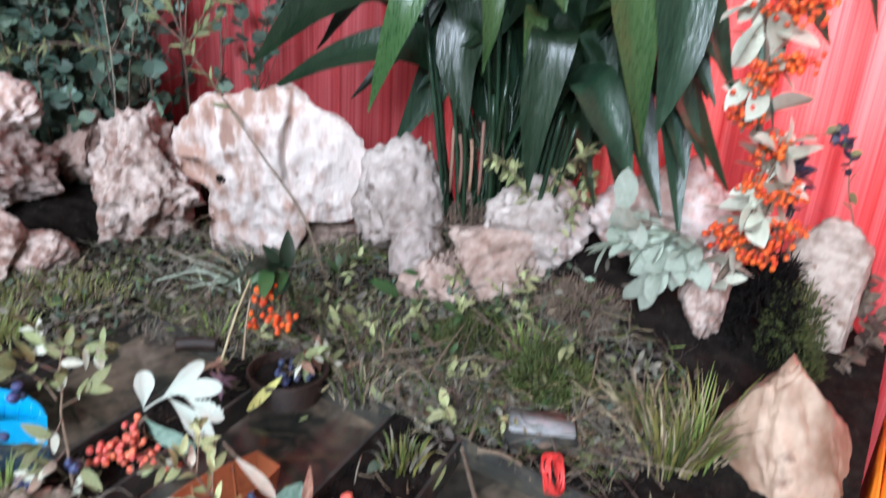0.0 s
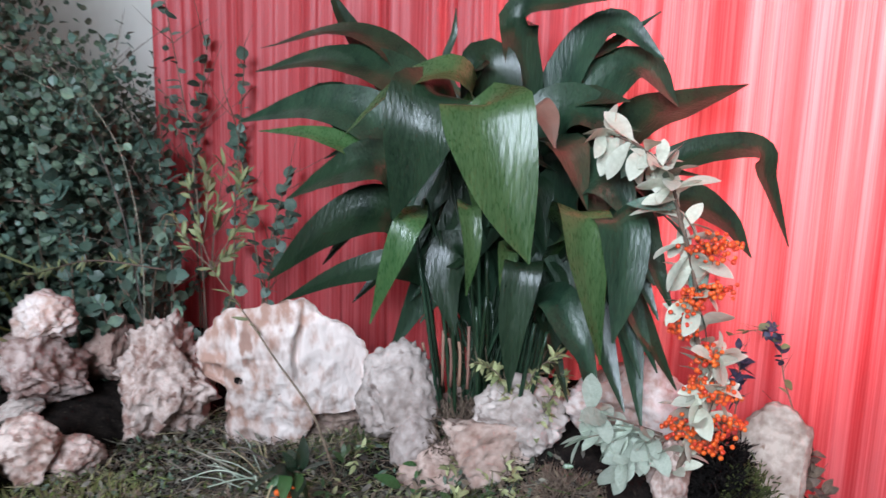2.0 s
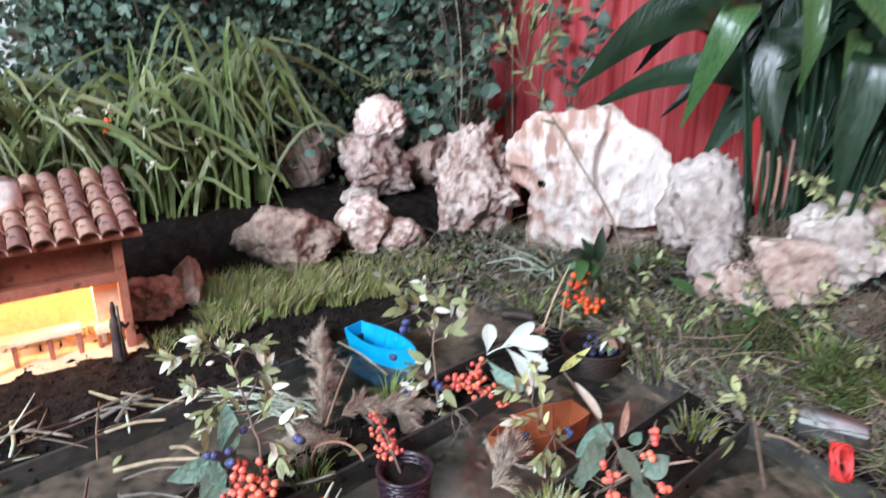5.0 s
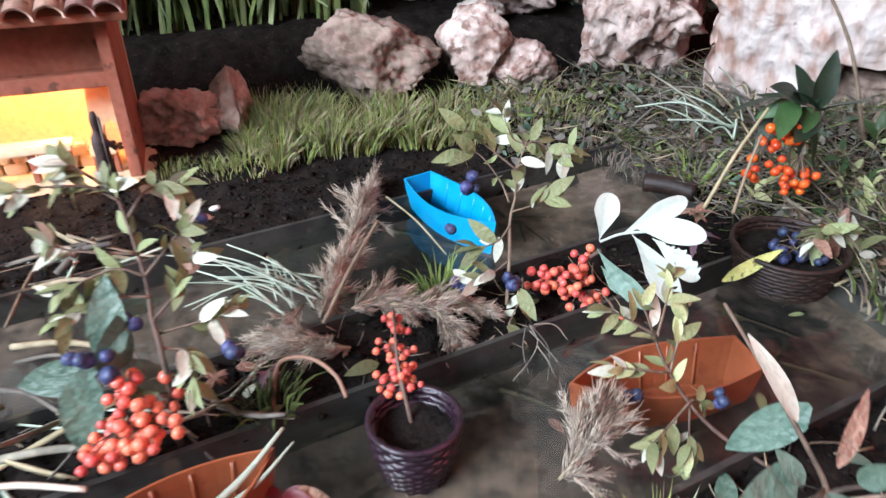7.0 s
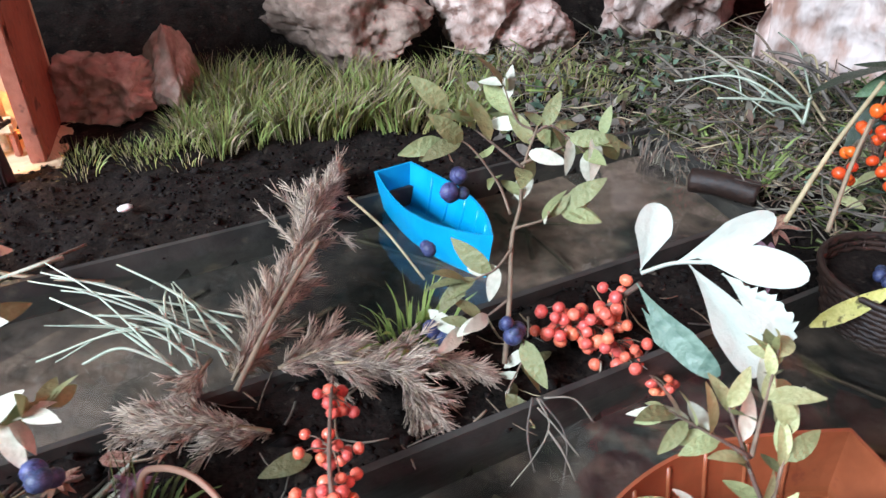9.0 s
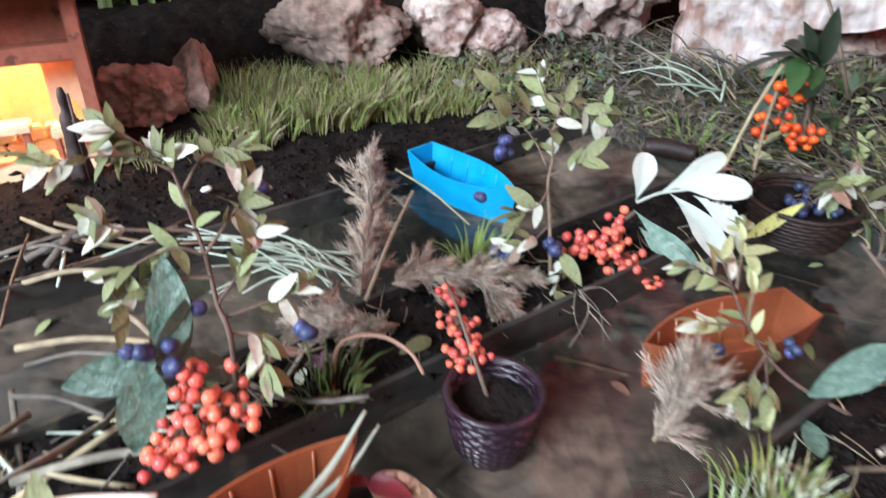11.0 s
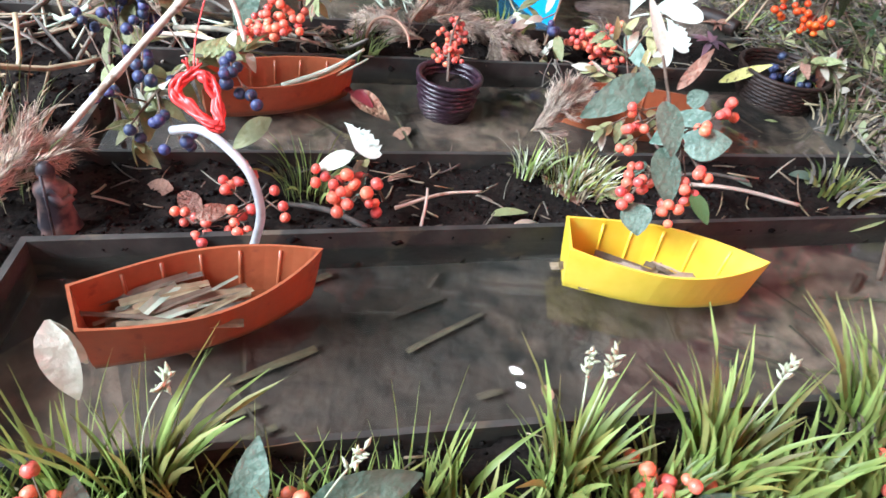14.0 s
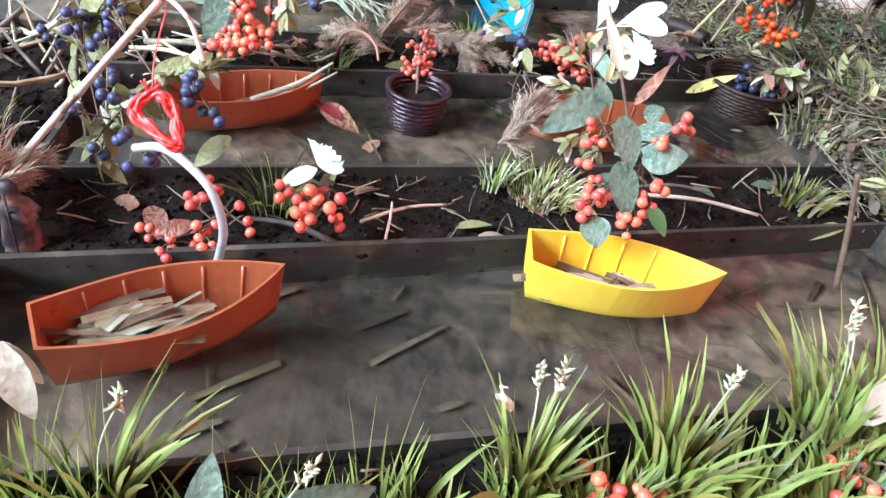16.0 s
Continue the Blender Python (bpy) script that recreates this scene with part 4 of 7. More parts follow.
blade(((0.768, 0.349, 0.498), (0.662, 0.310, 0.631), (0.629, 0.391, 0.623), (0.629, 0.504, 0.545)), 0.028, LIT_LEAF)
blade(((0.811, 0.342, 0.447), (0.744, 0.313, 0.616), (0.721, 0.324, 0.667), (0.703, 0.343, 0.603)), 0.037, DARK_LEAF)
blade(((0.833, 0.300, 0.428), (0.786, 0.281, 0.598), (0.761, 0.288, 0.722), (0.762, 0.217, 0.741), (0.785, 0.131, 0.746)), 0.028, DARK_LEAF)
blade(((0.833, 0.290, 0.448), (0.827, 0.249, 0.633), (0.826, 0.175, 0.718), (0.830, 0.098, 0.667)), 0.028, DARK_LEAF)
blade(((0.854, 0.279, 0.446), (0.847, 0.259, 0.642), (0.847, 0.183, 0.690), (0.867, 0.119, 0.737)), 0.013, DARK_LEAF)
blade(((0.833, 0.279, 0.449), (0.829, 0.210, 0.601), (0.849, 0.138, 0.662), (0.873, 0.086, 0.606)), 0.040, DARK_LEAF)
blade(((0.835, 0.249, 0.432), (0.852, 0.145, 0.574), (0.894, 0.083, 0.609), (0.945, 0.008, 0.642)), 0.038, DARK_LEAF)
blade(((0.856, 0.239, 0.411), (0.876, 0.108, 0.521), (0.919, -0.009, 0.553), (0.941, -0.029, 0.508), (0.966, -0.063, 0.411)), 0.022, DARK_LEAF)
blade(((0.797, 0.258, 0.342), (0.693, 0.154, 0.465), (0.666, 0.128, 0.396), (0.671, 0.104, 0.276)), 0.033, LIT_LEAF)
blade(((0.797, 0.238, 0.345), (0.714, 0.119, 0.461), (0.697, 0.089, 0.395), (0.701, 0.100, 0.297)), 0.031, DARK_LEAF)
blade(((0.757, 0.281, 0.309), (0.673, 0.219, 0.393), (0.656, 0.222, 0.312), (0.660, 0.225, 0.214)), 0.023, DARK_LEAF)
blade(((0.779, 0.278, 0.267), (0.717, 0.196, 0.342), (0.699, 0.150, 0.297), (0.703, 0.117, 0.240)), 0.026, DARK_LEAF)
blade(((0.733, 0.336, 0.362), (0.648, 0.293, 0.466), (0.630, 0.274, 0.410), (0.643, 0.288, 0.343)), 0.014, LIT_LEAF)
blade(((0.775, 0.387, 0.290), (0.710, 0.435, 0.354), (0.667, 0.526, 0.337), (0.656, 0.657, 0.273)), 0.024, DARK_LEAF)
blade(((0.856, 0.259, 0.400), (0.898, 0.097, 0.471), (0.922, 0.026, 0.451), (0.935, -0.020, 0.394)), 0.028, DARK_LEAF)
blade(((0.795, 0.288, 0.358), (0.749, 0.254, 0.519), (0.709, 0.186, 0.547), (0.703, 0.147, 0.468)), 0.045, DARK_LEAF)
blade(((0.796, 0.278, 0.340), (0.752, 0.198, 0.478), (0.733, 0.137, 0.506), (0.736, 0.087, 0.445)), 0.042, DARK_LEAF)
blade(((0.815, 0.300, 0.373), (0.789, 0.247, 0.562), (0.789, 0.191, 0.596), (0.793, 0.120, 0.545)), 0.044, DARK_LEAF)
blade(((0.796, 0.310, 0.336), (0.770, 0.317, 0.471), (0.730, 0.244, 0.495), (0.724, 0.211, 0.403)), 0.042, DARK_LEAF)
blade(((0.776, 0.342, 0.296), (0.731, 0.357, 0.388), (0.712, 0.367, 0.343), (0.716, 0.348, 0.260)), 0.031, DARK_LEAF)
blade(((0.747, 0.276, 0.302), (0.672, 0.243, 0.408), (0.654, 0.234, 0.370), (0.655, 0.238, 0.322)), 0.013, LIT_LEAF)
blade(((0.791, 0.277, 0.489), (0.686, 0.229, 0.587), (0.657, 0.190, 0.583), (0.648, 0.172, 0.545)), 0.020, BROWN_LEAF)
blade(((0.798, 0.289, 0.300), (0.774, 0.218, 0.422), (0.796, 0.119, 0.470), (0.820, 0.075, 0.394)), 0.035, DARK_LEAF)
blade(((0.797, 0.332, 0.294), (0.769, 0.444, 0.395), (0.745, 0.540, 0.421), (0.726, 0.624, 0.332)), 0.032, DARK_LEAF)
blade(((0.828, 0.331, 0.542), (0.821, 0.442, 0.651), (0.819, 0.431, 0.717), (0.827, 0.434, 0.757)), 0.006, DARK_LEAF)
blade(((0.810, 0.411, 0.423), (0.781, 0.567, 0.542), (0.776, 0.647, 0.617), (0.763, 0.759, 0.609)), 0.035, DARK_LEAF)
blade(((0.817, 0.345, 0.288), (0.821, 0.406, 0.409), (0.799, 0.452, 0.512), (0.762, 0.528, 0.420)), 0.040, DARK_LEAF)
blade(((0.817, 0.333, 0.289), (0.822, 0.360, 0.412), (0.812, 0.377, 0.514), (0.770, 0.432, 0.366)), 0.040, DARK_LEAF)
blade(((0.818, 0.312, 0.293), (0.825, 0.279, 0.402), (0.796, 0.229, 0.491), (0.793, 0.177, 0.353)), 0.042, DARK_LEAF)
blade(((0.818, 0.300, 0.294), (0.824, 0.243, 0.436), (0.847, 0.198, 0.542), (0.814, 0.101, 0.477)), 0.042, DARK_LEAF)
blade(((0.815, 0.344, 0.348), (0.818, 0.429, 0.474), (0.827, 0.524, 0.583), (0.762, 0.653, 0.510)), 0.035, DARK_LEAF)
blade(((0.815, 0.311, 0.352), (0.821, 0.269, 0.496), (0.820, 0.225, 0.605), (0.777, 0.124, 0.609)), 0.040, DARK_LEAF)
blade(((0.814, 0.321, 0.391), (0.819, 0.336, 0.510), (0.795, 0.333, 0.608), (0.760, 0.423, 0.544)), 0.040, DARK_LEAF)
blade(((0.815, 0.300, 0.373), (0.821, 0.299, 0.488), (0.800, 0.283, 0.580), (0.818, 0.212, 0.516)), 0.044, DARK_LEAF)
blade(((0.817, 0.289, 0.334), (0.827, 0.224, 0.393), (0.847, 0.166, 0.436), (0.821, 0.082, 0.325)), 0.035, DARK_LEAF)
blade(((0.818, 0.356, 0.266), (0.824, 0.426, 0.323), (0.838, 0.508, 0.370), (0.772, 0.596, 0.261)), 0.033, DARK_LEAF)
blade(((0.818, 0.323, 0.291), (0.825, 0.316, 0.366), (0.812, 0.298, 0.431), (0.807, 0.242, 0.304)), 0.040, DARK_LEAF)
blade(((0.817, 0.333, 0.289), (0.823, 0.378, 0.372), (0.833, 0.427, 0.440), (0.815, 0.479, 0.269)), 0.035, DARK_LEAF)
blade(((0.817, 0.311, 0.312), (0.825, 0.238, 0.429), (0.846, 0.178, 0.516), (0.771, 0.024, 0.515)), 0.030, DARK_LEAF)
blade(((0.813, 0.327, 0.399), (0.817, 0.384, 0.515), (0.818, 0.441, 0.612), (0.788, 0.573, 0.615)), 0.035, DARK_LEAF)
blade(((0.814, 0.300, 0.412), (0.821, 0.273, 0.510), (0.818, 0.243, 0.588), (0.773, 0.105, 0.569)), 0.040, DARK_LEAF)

# fill blades and stalks deep in the clump, all in the shaded leaf colour
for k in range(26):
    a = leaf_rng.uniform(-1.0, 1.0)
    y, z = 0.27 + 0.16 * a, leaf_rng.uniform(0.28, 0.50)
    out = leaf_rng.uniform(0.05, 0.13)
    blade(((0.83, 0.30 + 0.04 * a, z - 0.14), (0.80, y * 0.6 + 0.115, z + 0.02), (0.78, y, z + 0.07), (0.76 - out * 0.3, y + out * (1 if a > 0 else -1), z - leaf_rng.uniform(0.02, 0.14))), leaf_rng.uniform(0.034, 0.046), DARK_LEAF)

for k, p in enumerate(((0.742, 0.419, 0.207), (0.742, 0.403, 0.207), (0.742, 0.385, 0.214), (0.743, 0.370, 0.215), (0.743, 0.354, 0.220), (0.743, 0.339, 0.219))):
    p = Vector(p) - ROOT
    part("cut_stalk", tube_bm(bmesh.new(), curve_pts([p + Vector((0, 0, -0.05)), p, p + Vector((0.004 * (k % 3 - 1), 0.003, 0.022 + 0.009 * (k * 7 % 4)))], 3), 0.0026, 6), BROWN_LEAF, plant, "withered brown cut stalk")

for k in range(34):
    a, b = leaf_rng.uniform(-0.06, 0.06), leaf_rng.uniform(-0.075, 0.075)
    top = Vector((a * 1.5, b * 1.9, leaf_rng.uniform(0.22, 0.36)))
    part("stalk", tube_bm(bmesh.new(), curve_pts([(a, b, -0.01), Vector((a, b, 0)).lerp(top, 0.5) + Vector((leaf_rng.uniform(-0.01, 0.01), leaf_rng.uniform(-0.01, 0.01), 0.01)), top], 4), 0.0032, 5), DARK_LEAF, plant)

# ---- leaf kinds ----
L_GREY = leaf_mesh(GREY_LEAF, 0.45, 0.25)
L_PALE = leaf_mesh(PALE_LEAF, 0.40, 0.3)
L_SPOON = leaf_mesh(PALE_LEAF, 0.48, 0.45, 0.24, 9, 1.7)
L_DOWNY = leaf_mesh(DOWNY_LEAF, 0.52, 0.2, 0.16, 8, 1.5)
L_OLIVE = leaf_mesh(OLIVE_LEAF, 0.42, 0.35)
L_OLIVE_NARROW = leaf_mesh(OLIVE_LEAF, 0.22, 0.2)
L_ROUND = leaf_mesh(BLUE_LEAF, 0.85, 0.2, 0.1)
L_DARK = leaf_mesh(DARK_LEAF, 0.4, 0.3)
L_GREEN = leaf_mesh(LIT_LEAF, 0.42, 0.3)
L_YELLOW = leaf_mesh(YELLOW_LEAF, 0.22, 0.2)
L_LIME = leaf_mesh(LIME_LEAF, 0.42, 0.35)
L_BROWN = leaf_mesh(BROWN_LEAF, 0.5, 0.5)


# ---- tall berry branch beside the plant ----
sprig("tall branch of orange firethorn berries with pale leaves", [(0.731, 0.028, 0.099), (0.748, -0.018, 0.236), (0.744, 0.006, 0.312), (0.731, 0.012, 0.391), (0.717, 0.033, 0.467), (0.704, 0.045, 0.512), (0.697, 0.080, 0.549), (0.689, 0.130, 0.570)],
      0.004, [(L_SPOON, 66, 0.046, 0.3, 1.0, 0.2), (L_GREY, 8, 0.05, 0.3, 0.9, 0.2), (L_SPOON, 26, 0.044, 0.08, 0.4, 0.2)],
      [((0.709, -0.001, 0.429), 39, 0.019), ((0.709, -0.024, 0.439), 27, 0.017), ((0.711, 0.008, 0.368), 36, 0.019), ((0.711, -0.020, 0.382), 33, 0.019), ((0.712, 0.021, 0.332), 39, 0.019)],
      ORANGE_B, 0.0033, 31, "berry_branch", "berry branch", "berry branches")
sprig("lower branch of orange firethorn berries among pale leaves", [(0.731, 0.028, 0.099), (0.744, 0.001, 0.181), (0.736, -0.012, 0.254), (0.724, -0.024, 0.305)],
      0.003, [(L_SPOON, 48, 0.044, 0.1, 1.0, 0.2)],
      [((0.724, -0.013, 0.296), 39, 0.019), ((0.726, -0.003, 0.255), 39, 0.019), ((0.727, -0.035, 0.250), 30, 0.017), ((0.727, 0.014, 0.196), 39, 0.019), ((0.729, -0.020, 0.183), 49, 0.022), ((0.728, -0.043, 0.213), 36, 0.019)],
      ORANGE_B, 0.0033, 32, "berry_branch", "berry branch", "berry branches")
for pts, n_, seed in (([(0.735, 0.028, 0.175), (0.712, 0.058, 0.180), (0.694, 0.092, 0.178), (0.674, 0.128, 0.170)], 26, 33),
                      ([(0.735, 0.028, 0.175), (0.716, 0.050, 0.165), (0.704, 0.066, 0.152), (0.694, 0.082, 0.140)], 20, 133),
                      ([(0.730, 0.035, 0.180), (0.712, 0.068, 0.192), (0.698, 0.096, 0.200), (0.682, 0.120, 0.206)], 18, 233)):
    sprig("spray of grey-green downy leaves lying over the rocks", pts, 0.002, [(L_DOWNY, n_, 0.046, 0.15, 1.0, 0.3)], seed=seed)
PURPLE_LEAF = leaf_mesh(material("purple_leaf", (0.018, 0.016, 0.035), (0.085, 0.07, 0.12), 3, 0.6, 5, bump=0.2, vary=0.4), 0.6, 0.2)
L_RUSSET = leaf_mesh(material("russet_leaf", (0.075, 0.042, 0.034), (0.20, 0.135, 0.10), 3, 0.65, 5, bump=0.2, vary=0.4), 0.7, 0.25)
L_MOSSY = leaf_mesh(OLIVE_LEAF, 0.8, 0.2)
for label, pts, leaves, seed in (
    ("thin twig with small round leaves before the curtain", [(0.900, -0.105, 0.06), (0.925, -0.105, 0.15), (0.930, -0.080, 0.225), (0.930, -0.066, 0.285), (0.93, -0.040, 0.290), (0.925, 0.000, 0.275)], [(L_MOSSY, 14, 0.015, 0.1, 1.0, 0.0), (PURPLE_LEAF, 26, 0.016, 0.45, 0.75, 0.0)], 34),
    ("short twig with dark purple leaves above the moss", [(0.850, -0.03, 0.16), (0.880, -0.028, 0.20), (0.900, -0.024, 0.235), (0.905, -0.020, 0.265)], [(PURPLE_LEAF, 44, 0.020, 0.3, 1.0, 0.0)], 134),
    ("trailing shrub twig with russet leaves near the curtain foot", [(0.880, -0.095, 0.03), (0.905, -0.117, 0.060), (0.93, -0.128, 0.090), (0.93, -0.125, 0.125)], [(L_RUSSET, 50, 0.020, 0.1, 1.0, 0.1)], 35),
    ("trailing shrub twig with russet leaves beside the tan rock", [(0.845, -0.125, 0.01), (0.865, -0.135, 0.040), (0.885, -0.145, 0.060), (0.90, -0.15, 0.085)], [(L_RUSSET, 50, 0.020, 0.0, 1.0, 0.1)], 36),
):
    sprig(label, pts, 0.0012, leaves, seed=seed, side_twigs=7)
for k, pts in enumerate(([(0.719, 0.221, 0.137), (0.722, 0.228, 0.190), (0.726, 0.215, 0.232), (0.726, 0.181, 0.261)],
                         [(0.720, 0.225, 0.130), (0.712, 0.247, 0.190), (0.700, 0.270, 0.225), (0.687, 0.294, 0.236)],
                         [(0.720, 0.215, 0.120), (0.730, 0.202, 0.170), (0.742, 0.190, 0.205), (0.745, 0.180, 0.225)])):
    sprig("low sprig of small yellowish leaves under the big plant", pts, 0.0016, [(L_LIME, 40, 0.018, 0.1, 1.0, 0.0), (L_OLIVE, 20, 0.020, 0.1, 1.0, 0.0)], seed=136 + k, side_twigs=8)
sprig("bare dead twig with fine side shoots", [(0.641, 1.002, 0.144), (0.618, 1.019, 0.368), (0.612, 1.072, 0.487), (0.605, 1.157, 0.622), (0.600, 1.236, 0.700)], 0.002, seed=38, side_twigs=9, stem=HAY, name="dead_twig", category="twig", group="twigs")
sprig("thin pale stalk standing before the reddish rock", [(0.594, 0.968, -0.030), (0.578, 0.911, 0.293), (0.566, 0.939, 0.500), (0.556, 1.039, 0.619)], 0.0015, seed=39, side_twigs=5, stem=HAY, name="dead_twig", category="twig", group="twigs")
sprig("feathery olive-green branch reaching over the rocks", [(0.626, 0.917, 0.300), (0.573, 1.050, 0.308), (0.559, 1.173, 0.278), (0.545, 1.307, 0.237)], 0.002, [(L_OLIVE_NARROW, 70, 0.024, 0.1, 1.0, 0.0)], seed=40)

# ---- round-leaved shoots by the curtain edge ----
for k, pts in enumerate(([(0.788, 1.006, 0.050), (0.799, 1.053, 0.477), (0.808, 1.146, 0.826)],
    [(0.877, 1.129, 0.050), (0.888, 1.170, 0.386), (0.897, 1.149, 0.660)],
    [(0.877, 0.900, 0.050), (0.888, 0.977, 0.346), (0.897, 1.040, 0.588)],
    [(0.880, 0.960, 0.050), (0.890, 0.930, 0.300), (0.900, 0.880, 0.470)],
    [(0.850, 1.000, 0.050), (0.870, 1.010, 0.400), (0.880, 0.985, 0.700)],
    [(0.800, 0.860, 0.050), (0.820, 0.850, 0.280), (0.850, 0.820, 0.400)],
    [(0.745, 1.109, 0.050), (0.756, 1.090, 0.321), (0.765, 1.129, 0.543)],
    [(0.909, 1.186, 0.050), (0.915, 1.194, 0.443), (0.919, 1.146, 0.765)])):
    sprig("slender shoot with round bluish-green leaves before the curtain", pts, 0.0024, [(L_ROUND, 24, 0.028, 0.35, 1.0, 0.0)], seed=150 + k, side_twigs=9, name="round_leaved_shoot", category="shoot", group="round-leaved shoots")
for k, pts in enumerate(((
    [(0.75, 1.083, 0.03), (0.76, 1.081, 0.317), (0.78, 1.12, 0.44), (0.77, 1.2, 0.56)],
    [(0.70, 1.10, 0.03), (0.70, 1.13, 0.3), (0.68, 1.18, 0.5), (0.70, 1.2, 0.66)]) + ([(0.74, 1.18, 0.03), (0.76, 1.2, 0.2), (0.79, 1.22, 0.36), (0.80, 1.26, 0.48)],
    [(0.66, 1.2, 0.03), (0.66, 1.22, 0.25), (0.70, 1.26, 0.40), (0.76, 1.3, 0.52)],
    [(0.60, 1.15, 0.03), (0.60, 1.18, 0.2), (0.61, 1.2, 0.34), (0.58, 1.22, 0.46)],
))):
    sprig("tall shoot with round bluish-green leaves", pts, 0.003, [(L_ROUND, 66, 0.036, 0.22, 1.0, 0.0)], seed=50 + k, side_twigs=8, name="round_leaved_shoot", category="shoot", group="round-leaved shoots")


def low_shrub():
    """Round bluish leaves on crossing twigs between the rocks and the curtain."""
    rng = random.Random(58)
    ob = thing("low_shrub", "low tangled shrub of round bluish leaves behind the rocks", "shrub", (0.70, 1.0, 0.03))
    o = Vector((0.70, 1.0, 0.03))
    twigs = bmesh.new()
    crowns = {"bluish": (bmesh.new(), BLUE_LEAF), "dark": (bmesh.new(), BUSH_LEAF)}
    for _ in range(78):
        fx = rng.uniform(0.62, 0.86)
        low_y = 1.39 - (0.95 - fx) * 1.367
        foot = Vector((fx, rng.uniform(low_y if rng.random() < 0.88 else low_y - 0.2, 1.42), 0.03)) - o
        top = foot + Vector((rng.uniform(-0.14, 0.08), rng.uniform(-0.14, 0.14), rng.uniform(0.08, 0.40)))
        path = curve_pts([foot, foot.lerp(top, 0.5) + rand_way(rng) * 0.03, top], 4)
        tube_bm(twigs, path, 0.0016, 4)
        for _ in range(26):
            p, d = along(path, rng.uniform(0.15, 1))
            w = (rand_way(rng) + d * 0.3).normalized()
            s = rng.uniform(0.016, 0.034)
            bm = crowns["bluish" if rng.random() < 0.6 else "dark"][0]
            ribbon_bm(bm, [p, p + w * s * 0.35, p + w * s * 0.7, p + w * s], [s * 0.08, s * 0.38, s * 0.36, s * 0.05], rand_way(rng) + Vector((-0.5, -0.3, 0.6)), 0.12, 0, 2)
    tagged(part("twigwork", twigs, TWIG, ob), kind="stuff")
    for bm, mat_ in crowns.values():
        tagged(part("crown", bm, mat_, ob), kind="stuff")


low_shrub()

# ---- the dark bush behind the house ----
def bush():
    rng = random.Random(77)
    ob = thing("bush", "dense dark green small-leaved bush behind the rocks", "bush", (0.45, 1.55, 0.03))
    bm = bmesh.new()
    tips = []
    for i in range(84):
        foot = Vector((rng.uniform(-0.4, 0.3), rng.uniform(-0.1, 0.3), 0))
        top = Vector((rng.uniform(-0.75, 0.46), rng.uniform(-0.30, 0.45), rng.uniform(0.12, 1.05)))
        if top.x < 0.05 and i % 3 == 0:
            top.z = rng.uniform(1.0, 1.75)
        if top.x > 0.16:
            top.z = min(top.z, 0.74 - 0.65 * (top.x - 0.16))
        mid = foot.lerp(top, 0.5) + Vector((rng.uniform(-0.08, 0.08), rng.uniform(-0.08, 0.05), 0.06))
        path = curve_pts([foot, mid, top], 5)
        tube_bm(bm, path, [0.009 * (1 - 0.75 * k / len(path)) for k in range(len(path))], 5)
        for q in path[3:]:
            tips.append((q, 0.16))
        for _ in range(5):
            q = rng.choice(path[3:])
            e = q + rand_way(rng) * 0.18
            tube_bm(bm, [q, q.lerp(e, 0.5) + Vector((0, 0, 0.015)), e], [0.003, 0.002, 0.001], 4)
            tips.append((q.lerp(e, 0.6), 0.11))
            tips.append((e, 0.11))
    tagged(part("branchwork", bm, TWIG, ob), kind="stuff")
    shape = [(0, 0), (0.28, 0.36), (0.62, 0.42), (1, 0.0), (0.62, -0.42), (0.28, -0.36)]
    for mat_, count, seed in ((BUSH_LEAF, 68000, 1), (BLUE_LEAF, 22000, 2)):
        r = np.random.RandomState(seed)
        c = np.array([tuple(t[0]) for t in tips])
        s = np.array([t[1] for t in tips])
        pick = r.randint(0, len(c), count)
        p = c[pick] + r.normal(size=(count, 3)) * (s[pick] * 0.42)[:, None]
        keep = (p[:, 2] > 0.02) & (p[:, 0] < 0.53) & (p[:, 2] < 1.9 - 3.2 * np.clip(p[:, 0] + 0.1, 0, 0.22) - 1.1 * np.clip(p[:, 0] - 0.12, 0, 1))
        p = p[keep]
        w = r.normal(size=p.shape)
        w /= np.linalg.norm(w, axis=1)[:, None]
        q = np.cross(w, r.normal(size=p.shape))
        q /= np.linalg.norm(q, axis=1)[:, None]
        size = r.uniform(0.011, 0.027, len(p))[:, None]
        verts = np.stack([p + w * size * a + q * size * b + np.cross(w, q) * size * 0.25 * abs(b) for a, b in shape], 1).reshape(-1, 3)
        me = bpy.data.meshes.new("mesh")
        me.from_pydata(verts.tolist(), [], [(6 * i, 6 * i + 1, 6 * i + 2, 6 * i + 3) for i in range(len(p))] + [(6 * i, 6 * i + 3, 6 * i + 4, 6 * i + 5) for i in range(len(p))])
        me.materials.append(mat_)
        part("crown", me, mat_, ob)


bush()


